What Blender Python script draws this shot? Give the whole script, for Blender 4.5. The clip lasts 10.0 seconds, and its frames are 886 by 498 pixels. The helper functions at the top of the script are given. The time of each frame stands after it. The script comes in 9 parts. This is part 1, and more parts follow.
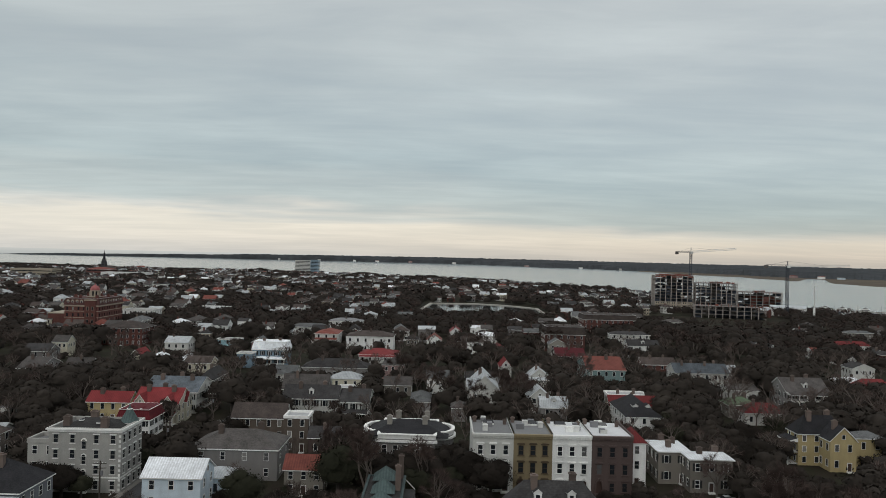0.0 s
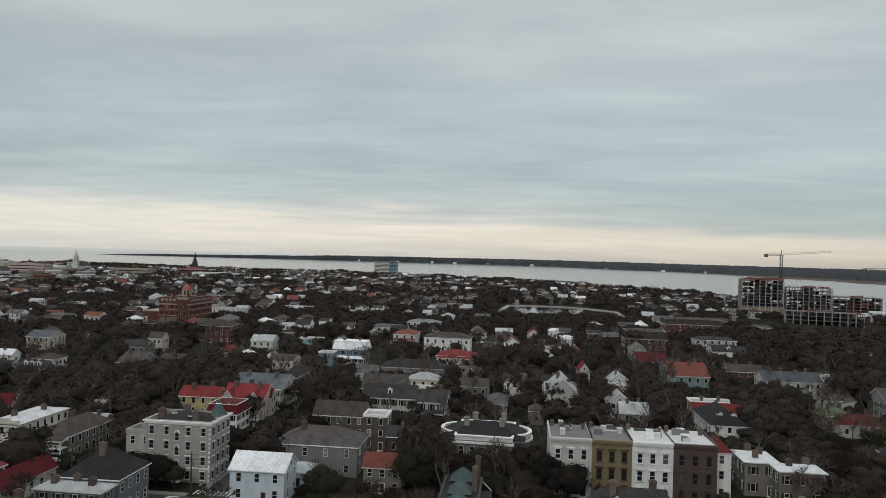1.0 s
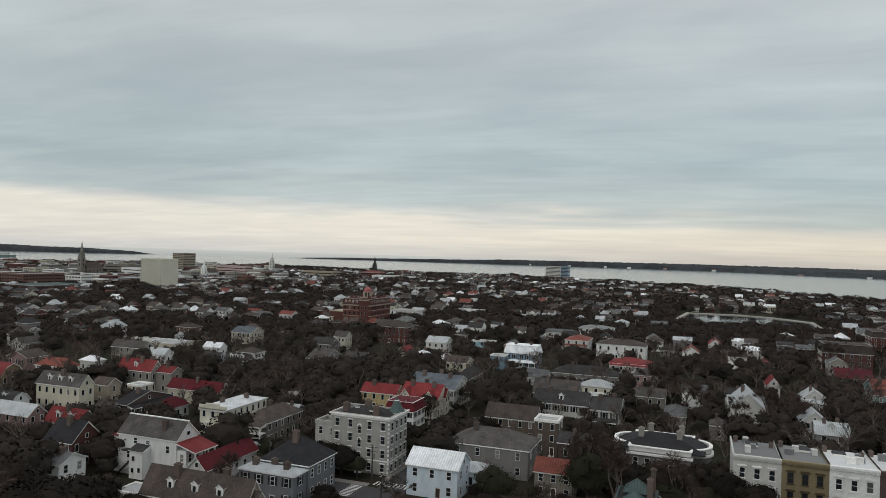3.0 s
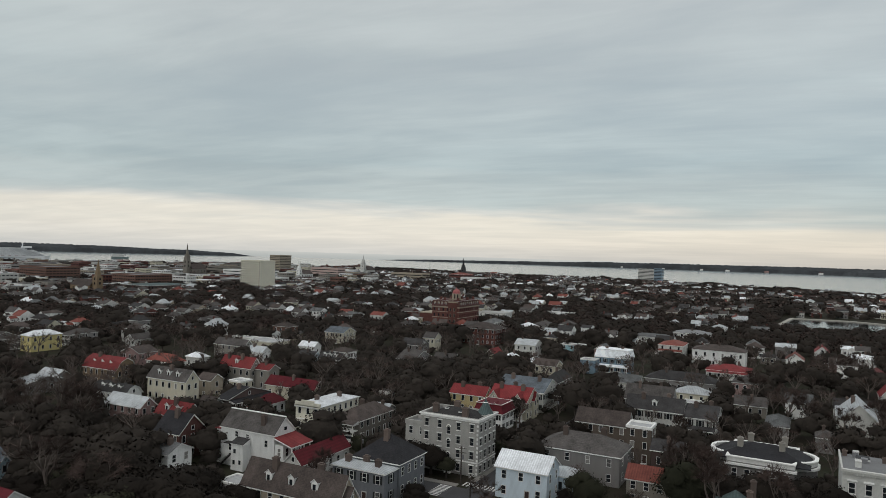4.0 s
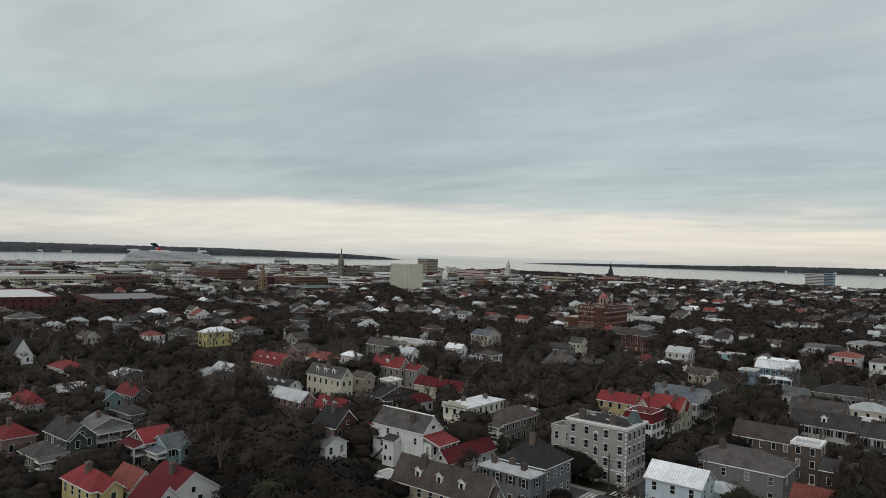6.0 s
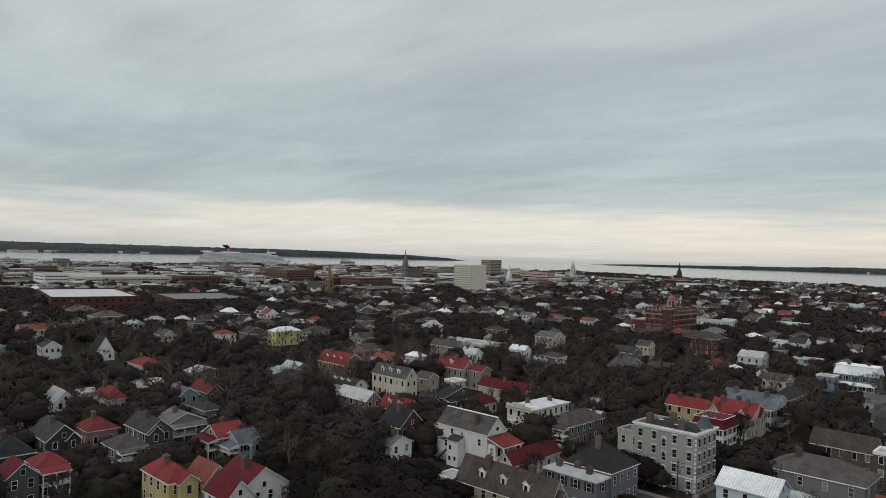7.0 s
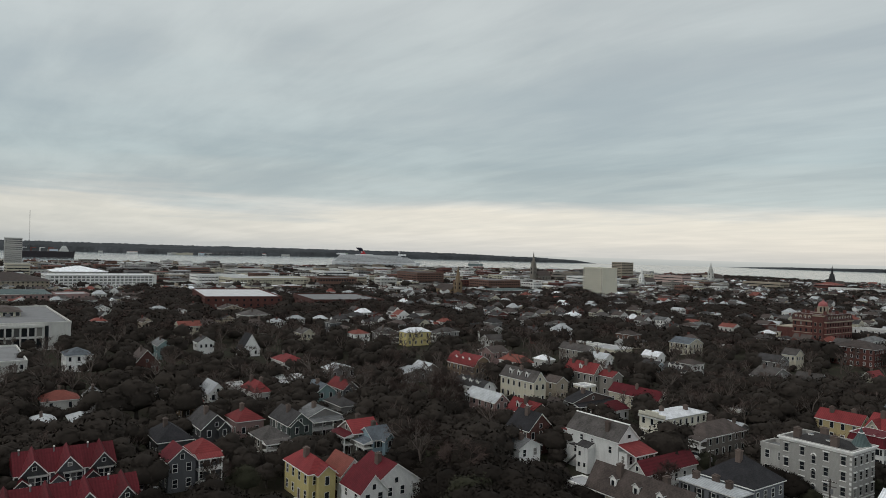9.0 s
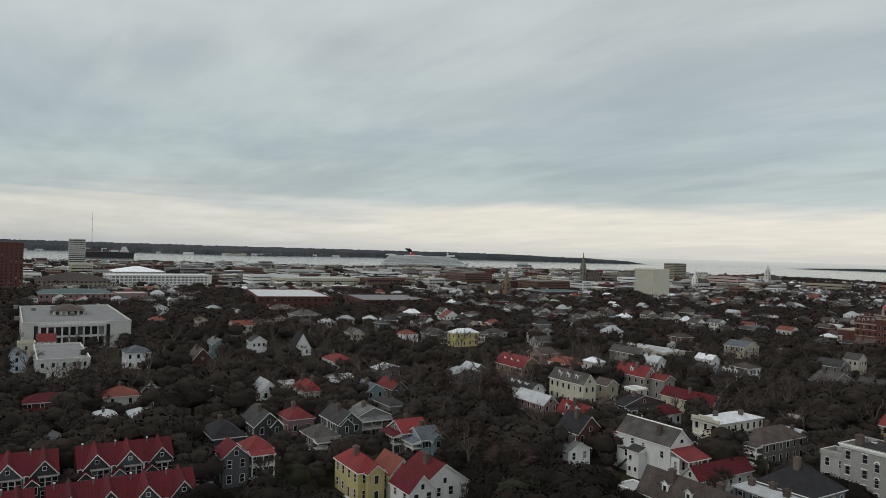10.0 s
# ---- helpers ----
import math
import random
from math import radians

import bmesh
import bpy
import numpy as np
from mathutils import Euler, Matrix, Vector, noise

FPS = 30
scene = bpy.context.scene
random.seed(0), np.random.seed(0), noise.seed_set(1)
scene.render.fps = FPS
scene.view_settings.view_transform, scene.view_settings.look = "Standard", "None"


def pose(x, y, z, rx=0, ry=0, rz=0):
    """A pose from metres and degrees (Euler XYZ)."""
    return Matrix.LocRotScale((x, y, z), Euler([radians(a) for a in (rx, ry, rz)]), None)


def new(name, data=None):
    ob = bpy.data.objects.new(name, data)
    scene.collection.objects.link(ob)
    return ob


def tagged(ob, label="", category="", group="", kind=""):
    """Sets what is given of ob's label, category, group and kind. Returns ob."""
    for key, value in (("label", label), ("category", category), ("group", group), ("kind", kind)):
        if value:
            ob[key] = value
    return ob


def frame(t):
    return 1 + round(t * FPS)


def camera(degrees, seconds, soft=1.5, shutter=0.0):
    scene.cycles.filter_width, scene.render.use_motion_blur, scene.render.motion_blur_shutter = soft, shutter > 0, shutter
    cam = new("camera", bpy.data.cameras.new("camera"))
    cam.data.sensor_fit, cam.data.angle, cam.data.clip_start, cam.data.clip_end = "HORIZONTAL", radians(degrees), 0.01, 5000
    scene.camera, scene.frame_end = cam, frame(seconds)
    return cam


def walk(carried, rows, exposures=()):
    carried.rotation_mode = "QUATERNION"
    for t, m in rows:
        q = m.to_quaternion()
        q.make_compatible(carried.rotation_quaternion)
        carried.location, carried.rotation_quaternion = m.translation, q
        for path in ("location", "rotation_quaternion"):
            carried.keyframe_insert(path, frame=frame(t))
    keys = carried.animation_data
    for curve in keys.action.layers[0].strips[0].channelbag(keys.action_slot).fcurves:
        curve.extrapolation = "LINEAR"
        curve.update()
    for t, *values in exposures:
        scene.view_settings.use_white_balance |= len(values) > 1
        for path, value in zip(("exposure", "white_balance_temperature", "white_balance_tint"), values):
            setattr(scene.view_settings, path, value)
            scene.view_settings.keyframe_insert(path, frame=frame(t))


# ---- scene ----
# ---- camera: a drone that drifts back a little while it turns to its left ----
cam = camera(64.20, 10.0, 0.75)
TURNS = [
    (0.0, 0.00, 0.00, 55.00, 0.001, 0.501, 1.411),
    (0.5, 0.02, -0.35, 55.06, 3.254, 0.477, 1.516),
    (1.0, 0.06, -0.69, 55.12, 6.276, 0.482, 1.598),
    (1.5, 0.12, -1.03, 55.17, 9.002, 0.480, 1.647),
    (2.0, 0.18, -1.36, 55.21, 11.468, 0.478, 1.669),
    (2.5, 0.26, -1.68, 55.25, 15.828, 0.450, 1.722),
    (2.7, 0.30, -1.80, 55.26, 17.651, 0.441, 1.727),
    (3.8, 0.51, -2.45, 55.32, 25.841, 0.390, 1.752),
    (4.0, 0.55, -2.57, 55.33, 27.276, 0.381, 1.757),
    (4.5, 0.67, -2.84, 55.36, 30.419, 0.376, 1.759),
    (5.0, 0.78, -3.10, 55.38, 33.510, 0.370, 1.737),
    (5.5, 0.91, -3.34, 55.41, 36.458, 0.347, 1.719),
    (5.7, 0.96, -3.42, 55.42, 37.471, 0.335, 1.707),
    (6.8, 1.24, -3.86, 55.48, 43.090, 0.268, 1.639),
    (7.0, 1.30, -3.94, 55.49, 44.127, 0.256, 1.626),
    (7.5, 1.43, -4.10, 55.52, 46.658, 0.220, 1.595),
    (8.0, 1.56, -4.24, 55.56, 49.263, 0.207, 1.590),
    (8.5, 1.69, -4.36, 55.60, 51.824, 0.181, 1.577),
    (9.0, 1.81, -4.45, 55.65, 54.476, 0.161, 1.543),
    (9.5, 1.93, -4.51, 55.70, 56.994, 0.131, 1.560),
    (10.0, 2.05, -4.55, 55.77, 58.409, 0.114, 1.533),
]
walk(cam, [(t, pose(x, y, z, 0, 0, yaw) @ pose(0, 0, 0, 90 + pitch) @ pose(0, 0, 0, 0, 0, roll)) for t, x, y, z, yaw, pitch, roll in TURNS],
     exposures=[(0.0, 0.0), (10.0, 0.0)])

# ---- world: thick overcast with a pale band low over the water ----
world = bpy.data.worlds.new("overcast")
scene.world = world
world.use_nodes = True
wn, wl = world.node_tree.nodes, world.node_tree.links
wn.clear()
SUN_ELEV, SUN_TURN = 38.0, 200.0


def wnode(kind, **inputs):
    n = wn.new(kind)
    for k, v in inputs.items():
        n.inputs[k].default_value = v
    return n


def wmath(op, a, b=0.0, clamp=False):
    n = wn.new("ShaderNodeMath")
    n.operation, n.use_clamp = op, clamp
    for i, v in enumerate((a, b)):
        if isinstance(v, (int, float)):
            n.inputs[i].default_value = v
        else:
            wl.new(v, n.inputs[i])
    return n.outputs[0]


def wramp(fac, stops, mode="EASE"):
    n = wn.new("ShaderNodeValToRGB")
    n.color_ramp.interpolation = mode
    els = n.color_ramp.elements
    while len(els) < len(stops):
        els.new(0.5)
    for e, (p, c) in zip(els, stops):
        e.position, e.color = p, (*c, 1)
    wl.new(fac, n.inputs[0])
    return n.outputs[0]


def wmix(kind, fac, a, b):
    n = wn.new("ShaderNodeMix")
    n.data_type, n.blend_type = "RGBA", kind
    for i, v in ((0, fac), (6, a), (7, b)):
        if isinstance(v, (int, float)):
            n.inputs[i].default_value = v
        elif isinstance(v, tuple):
            n.inputs[i].default_value = (*v, 1)
        else:
            wl.new(v, n.inputs[i])
    return n.outputs[2]


sky = wn.new("ShaderNodeTexSky")
sky.sky_type, sky.sun_disc = "NISHITA", False
sky.sun_elevation, sky.sun_rotation = radians(SUN_ELEV), radians(SUN_TURN)
place = wn.new("ShaderNodeTexCoord").outputs["Generated"]
sep = wn.new("ShaderNodeSeparateXYZ")
wl.new(place, sep.inputs[0])
up = sep.outputs[2]
rise = wmath("MAXIMUM", up, 0.0)
# the cloud sheet lies flat overhead: its texture crowds together towards the horizon
inv = wmath("DIVIDE", 1.0, wmath("ADD", rise, 0.07))
flat = wn.new("ShaderNodeCombineXYZ")
wl.new(wmath("MULTIPLY", sep.outputs[0], inv), flat.inputs[0])
wl.new(wmath("MULTIPLY", sep.outputs[1], inv), flat.inputs[1])


def cloud(scale, detail, rough, stretch, turn, distort=0.0):
    m = wn.new("ShaderNodeMapping")
    m.inputs["Rotation"].default_value = (0, 0, radians(turn))
    m.inputs["Scale"].default_value = (stretch, 1, 1)
    wl.new(flat.outputs[0], m.inputs[0])
    n = wnode("ShaderNodeTexNoise", Scale=scale, Detail=detail, Roughness=rough, Distortion=distort)
    wl.new(m.outputs[0], n.inputs["Vector"])
    return n.outputs["Fac"]


big, small, wisps = cloud(0.6, 3, 0.5, 0.7, 6, 0.2), cloud(1.7, 5, 0.6, 0.5, -4, 0.35), cloud(3.4, 6, 0.62, 0.22, -9, 0.5)
soft_light = wmath("ADD", wmath("ADD", wmath("MULTIPLY", big, 0.54), wmath("MULTIPLY", small, 0.28)), wmath("MULTIPLY", wisps, 0.18))
grain = wramp(soft_light, [(0.36, (0.0, 0.0, 0.0)), (0.66, (1.0, 1.0, 1.0))])
# over the river in the east the bright band is thinner
east = wmath("MULTIPLY", sep.outputs[0], 2.2, True)
band = wmath("ADD", up, wmath("MULTIPLY", wmath("MINIMUM", rise, 0.062), east))
# long uneven streaks break the edge of the band
stretch = wn.new("ShaderNodeMapping")
stretch.inputs["Scale"].default_value = (2.2, 2.2, 34.0)
wl.new(place, stretch.inputs[0])
streak = wnode("ShaderNodeTexNoise", Scale=1.0, Detail=5, Roughness=0.55, Distortion=0.4)
wl.new(stretch.outputs[0], streak.inputs["Vector"])
band = wmath("ADD", band, wmath("MULTIPLY", wmath("SUBTRACT", streak.outputs["Fac"], 0.46), wmath("MINIMUM", wmath("MULTIPLY", rise, 2.6), 0.10)))
height = wramp(band, [
    (0.0, (0.615, 0.570, 0.512)), (0.020, (0.738, 0.670, 0.581)), (0.046, (0.779, 0.710, 0.611)), (0.062, (0.615, 0.600, 0.561)), (0.080, (0.446, 0.490, 0.488)),
    (0.125, (0.389, 0.455, 0.468)), (0.19, (0.456, 0.515, 0.517)), (0.27, (0.482, 0.530, 0.527)), (0.40, (0.533, 0.570, 0.566)), (1.0, (0.861, 0.860, 0.852))], "LINEAR")
# towards the west the low bright band is cooler than over the river mouth in the north
west = wmath("MULTIPLY", sep.outputs[0], -1.0, True)
low = wmath("SUBTRACT", 1.0, wmath("MULTIPLY", rise, 9.0), True)
height = wmix("MULTIPLY", wmath("MULTIPLY", west, low), height, (0.93, 0.985, 1.04))
height = wmix("MULTIPLY", wmath("MULTIPLY", wmath("POWER", west, 14.0), low), height, (0.80, 0.86, 0.92))
height = wmix("MULTIPLY", wmath("MULTIPLY", east, low), height, (0.99, 0.955, 0.93))
# and it is brightest over the open sea, between the two shores
sea = wmath("ADD", wmath("MULTIPLY", sep.outputs[0], -0.67), wmath("MULTIPLY", sep.outputs[1], 0.743), True)
glow = wramp(wmath("POWER", sea, 3.0), [(0.0, (0.85, 0.855, 0.86)), (1.0, (1.08, 1.11, 1.145))], "LINEAR")
height = wmix("MULTIPLY", low, height, glow)
lit = wmix("MULTIPLY", wmath("ADD", 0.45, wmath("MULTIPLY", rise, 5.0), True), height, wramp(grain, [(0.0, (0.845, 0.85, 0.86)), (0.5, (1.0, 0.985, 0.968)), (1.0, (1.175, 1.15, 1.118))], "LINEAR"))
# beneath the horizon the grey sea goes on
below = wramp(wmath("ADD", wmath("MULTIPLY", up, 40.0), 0.5), [(0.0, (0.40, 0.43, 0.43)), (0.2, (0.47, 0.49, 0.48)), (0.36, (0.55, 0.56, 0.54)), (0.42, (0.72, 0.68, 0.62))], "LINEAR")
above = wmath("GREATER_THAN", up, -0.0035)
whole = wmix("MIX", above, below, lit)
final = wmix("ADD", 0.02, whole, sky.outputs[0])
bg = wn.new("ShaderNodeBackground")
bg.inputs[1].default_value = 0.92
wl.new(final, bg.inputs[0])
wl.new(bg.outputs[0], wn.new("ShaderNodeOutputWorld").inputs[0])

sun = new("sun", bpy.data.lights.new("sun", "SUN"))
sun.data.energy, sun.data.angle, sun.data.color = 0.5, radians(20), (1.0, 0.96, 0.9)
sun.matrix_basis = pose(0, 0, 300, 90 - SUN_ELEV, 0, 180 - SUN_TURN)

# ---- materials ----
MATS = {}


def material(name, colour, rough=0.8, metal=0.0, vary=0.25, grain=6.0, stain=0.5, bump=0.0, bump_scale=20.0, seams=0.0, courses=0.0, shift=0.12, spec=0.35, streak=1.0):
    """Colour with two scales of variation, a shade of its own for each object, tone bands for seams or courses, and
    relief from grain.
    """
    if name in MATS:
        return MATS[name]
    m = MATS[name] = bpy.data.materials.new(name)
    m.use_nodes = True
    n, l = m.node_tree.nodes, m.node_tree.links
    b = n["Principled BSDF"]
    b.inputs["Roughness"].default_value, b.inputs["Metallic"].default_value = rough, metal
    b.inputs["Specular IOR Level"].default_value = spec
    tc = n.new("ShaderNodeTexCoord").outputs["Object"]
    fine, broad = n.new("ShaderNodeTexNoise"), n.new("ShaderNodeTexNoise")
    fine.inputs["Scale"].default_value, fine.inputs["Detail"].default_value = grain, 4
    broad.inputs["Scale"].default_value, broad.inputs["Detail"].default_value = stain, 3
    l.new(tc, fine.inputs["Vector"])
    mp = n.new("ShaderNodeMapping")
    mp.inputs["Scale"].default_value = (1, 1, streak)
    l.new(tc, mp.inputs[0])
    l.new(mp.outputs[0], broad.inputs["Vector"])
    info = n.new("ShaderNodeObjectInfo").outputs["Random"]

    def mth(op, a, c):
        k = n.new("ShaderNodeMath")
        k.operation = op
        for i, v in enumerate((a, c)):
            if isinstance(v, (int, float)):
                k.inputs[i].default_value = v
            else:
                l.new(v, k.inputs[i])
        return k.outputs[0]
    mixed = mth("ADD", mth("MULTIPLY", fine.outputs["Fac"], 0.45), mth("MULTIPLY", broad.outputs["Fac"], 0.55))
    gain = mth("ADD", mth("MULTIPLY", mth("SUBTRACT", mixed, 0.5), 2.6 * vary), 1.0)
    gain = mth("MULTIPLY", gain, mth("ADD", mth("MULTIPLY", info, 2 * shift), 1.0 - shift))
    if courses:
        w = n.new("ShaderNodeTexWave")
        w.bands_direction, w.inputs["Scale"].default_value = "Z", courses
        w.inputs["Distortion"].default_value = 0.3
        l.new(tc, w.inputs["Vector"])
        gain = mth("MULTIPLY", gain, mth("ADD", mth("MULTIPLY", w.outputs["Fac"], 0.14), 0.93))
    if seams:
        w = n.new("ShaderNodeTexWave")
        w.bands_direction, w.inputs["Scale"].default_value = "X", seams
        l.new(tc, w.inputs["Vector"])
        gain = mth("MULTIPLY", gain, mth("ADD", mth("MULTIPLY", w.outputs["Fac"], 0.22), 0.86))
    v = n.new("ShaderNodeVectorMath")
    v.operation = "SCALE"
    v.inputs[0].default_value = colour
    l.new(gain, v.inputs["Scale"])
    l.new(v.outputs[0], b.inputs["Base Color"])
    if bump:
        k = n.new("ShaderNodeTexNoise")
        k.inputs["Scale"].default_value, k.inputs["Detail"].default_value = bump_scale, 5
        l.new(tc, k.inputs["Vector"])
        bp = n.new("ShaderNodeBump")
        bp.inputs["Strength"].default_value, bp.inputs["Distance"].default_value = bump, 0.1
        l.new(k.outputs["Fac"], bp.inputs["Height"])
        l.new(bp.outputs[0], b.inputs["Normal"])
    return m


PAINT = dict(pewter=(0.145, 0.154, 0.168), ivory=(0.62, 0.60, 0.505), ashlar=(0.355, 0.35, 0.33), white=(0.74, 0.745, 0.73), cream=(0.51, 0.48, 0.385), pale=(0.53, 0.53, 0.505), grey=(0.207, 0.200, 0.195), slate=(0.090, 0.094, 0.101), blue=(0.19, 0.27, 0.335), sky=(0.27, 0.37, 0.42),
             ice=(0.52, 0.60, 0.66), aqua=(0.33, 0.53, 0.60), teal=(0.19, 0.275, 0.275), green=(0.068, 0.085, 0.08), tan=(0.205, 0.165, 0.096), yellow=(0.43, 0.35, 0.185),
             lemon=(0.56, 0.48, 0.22), ochre=(0.19, 0.138, 0.085), brown=(0.085, 0.06, 0.055), taupe=(0.185, 0.17, 0.148), stone=(0.25, 0.235, 0.21), pink=(0.28, 0.19, 0.18), rosy=(0.47, 0.36, 0.33),
             buff=(0.35, 0.305, 0.24), charcoal=(0.048, 0.049, 0.051))
BRICK = dict(brick=(0.116, 0.046, 0.039), darkbrick=(0.088, 0.041, 0.035), rust=(0.15, 0.085, 0.066), oldbrick=(0.105, 0.084, 0.068))
TOPS = dict(red=(0.165, 0.030, 0.031), brightred=(0.182, 0.030, 0.032), maroon=(0.092, 0.011, 0.016), rustred=(0.185, 0.06, 0.047), oxblood=(0.085, 0.04, 0.037), metal=(0.76, 0.79, 0.82), silver=(0.40, 0.425, 0.44),
            dark=(0.037, 0.0355, 0.036), black=(0.019, 0.019, 0.022), shingle=(0.071, 0.065, 0.062), brownroof=(0.064, 0.051, 0.046), greyroof=(0.115, 0.12, 0.122), verdigris=(0.066, 0.094, 0.094),
            moss=(0.075, 0.105, 0.065), bluegrey=(0.085, 0.10, 0.115))


def wall_mat(c):
    if c in BRICK:
        return material("brickwork_" + c, BRICK[c], 0.9, vary=0.5, grain=4, stain=0.45, bump=0.4, courses=4.0)
    return material("painted_" + c, PAINT[c], 0.75, vary=0.3, grain=5, stain=0.7, bump=0.15, courses=1.3, streak=0.3)


def roof_mat(c):
    if c in ("metal", "silver", "red", "brightred", "maroon", "verdigris", "rustred"):
        return material("sheet_roof_" + c, TOPS[c], 0.68, vary=0.6, grain=2.2, stain=0.35, bump=0.15, seams=0.55, shift=0.2, spec=0.15)
    return material("shingle_roof_" + c, TOPS[c], 0.9, vary=1.1, grain=2.6, stain=0.4, bump=0.4, courses=1.2, shift=0.25)


TRIM = material("white_trim", (0.70, 0.70, 0.68), 0.6, vary=0.3, grain=2.0, shift=0.25)
GLASS = material("dark_pane", (0.02, 0.024, 0.028), 0.12, vary=0.3, spec=0.6)


def blinds(m, share=0.13):
    """Behind some panes pale blinds or curtains are drawn."""
    n, l = m.node_tree.nodes, m.node_tree.links
    b = n["Principled BSDF"]
    r = n.new("ShaderNodeValToRGB")
    r.color_ramp.interpolation = "CONSTANT"
    e = r.color_ramp.elements
    e.new(1.0 - share), e.new(1.0 - share * 0.4)
    for k, c in zip(e, ((0.018, 0.021, 0.025), (0.10, 0.10, 0.10), (0.24, 0.235, 0.22), (0.24, 0.235, 0.22))):
        k.color = (*c, 1)
    l.new(n.new("ShaderNodeObjectInfo").outputs["Random"], r.inputs[0])
    l.new(r.outputs[0], b.inputs["Base Color"])


blinds(GLASS)
SHUT = material("dark_shutter", (0.02, 0.024, 0.024), 0.6)
DOOR = material("dark_door", (0.05, 0.03, 0.025), 0.5)
STACK = material("chimney_brick", (0.12, 0.092, 0.08), 0.9, vary=0.35, grain=8, bump=0.4, courses=4.0, shift=0.3)
GRAVEL = material("flat_roof_gravel", (0.20, 0.205, 0.21), 0.95, vary=0.4, grain=4, stain=0.15, bump=0.3)
SOFTDECK = material("flat_roof_membrane", (0.36, 0.37, 0.375), 0.85, vary=0.5, grain=1.6, stain=0.12)
PALEDECK = material("flat_roof_white", (0.60, 0.615, 0.625), 0.8, vary=0.3, grain=3, stain=0.2)
PALEBARK = material("weathered_bark", (0.108, 0.089, 0.078), 0.95, vary=0.4, grain=3, bump=0.3)
BARK = material("bark", (0.06, 0.05, 0.044), 0.95, vary=0.4, grain=3, bump=0.5)


def foliage(name, dark, pale, rough=0.9):
    """Leaf colour that drifts from tree to tree, with a small shade of its own for each clump."""
    m = MATS[name] = bpy.data.materials.new(name)
    m.use_nodes = True
    n, l = m.node_tree.nodes, m.node_tree.links
    b = n["Principled BSDF"]
    b.inputs["Roughness"].default_value, b.inputs["Specular IOR Level"].default_value = rough, 0.05
    drift = n.new("ShaderNodeTexNoise")
    drift.inputs["Scale"].default_value, drift.inputs["Detail"].default_value = 0.11, 3
    l.new(n.new("ShaderNodeTexCoord").outputs["Object"], drift.inputs["Vector"])
    info, geo = n.new("ShaderNodeObjectInfo").outputs["Random"], n.new("ShaderNodeNewGeometry").outputs["Random Per Island"]

    def mth(op, x, y):
        k = n.new("ShaderNodeMath")
        k.operation = op
        for i, v in enumerate((x, y)):
            if isinstance(v, (int, float)):
                k.inputs[i].default_value = v
            else:
                l.new(v, k.inputs[i])
        return k.outputs[0]
    f = mth("ADD", mth("MULTIPLY", mth("SUBTRACT", drift.outputs["Fac"], 0.32), 1.9), mth("MULTIPLY", mth("SUBTRACT", info, 0.5), 0.7))
    f = mth("ADD", f, mth("MULTIPLY", mth("SUBTRACT", geo, 0.5), 0.3))
    r = n.new("ShaderNodeValToRGB")
    r.color_ramp.elements[0].color, r.color_ramp.elements[1].color = (*dark, 1), (*pale, 1)
    l.new(f, r.inputs[0])
    l.new(r.outputs[0], b.inputs["Base Color"])
    return m


TWIG = foliage("bare_twigs", (0.052, 0.038, 0.034), (0.122, 0.090, 0.080))
LEAF = foliage("oak_leaves", (0.0245, 0.0210, 0.0182), (0.0470, 0.0400, 0.0342))
# oak_leaves darkened for the near trees; their deep shade is put into the colour
LEAF_SHADED = foliage("near_oak_leaves_shaded", (0.0165, 0.0140, 0.0120), (0.0320, 0.0270, 0.0228))
LEAF_OLIVE = foliage("olive_leaves", (0.024, 0.025, 0.017), (0.050, 0.050, 0.033))
STEEL = material("grey_steel", (0.20, 0.20, 0.21), 0.5, metal=0.3)
CONCRETE = material("raw_concrete", (0.155, 0.142, 0.135), 0.9, vary=0.3, grain=2, bump=0.2)


# ---- mesh helpers ----
def mesh_data(name, verts, faces, mats, slots=None):
    me = bpy.data.meshes.new(name)
    me.from_pydata([tuple(v) for v in verts], [], faces)
    for m in mats:
        me.materials.append(m)
    if slots is not None:
        me.polygons.foreach_set("material_index", slots)
    me.validate()
    me.update()
    return me


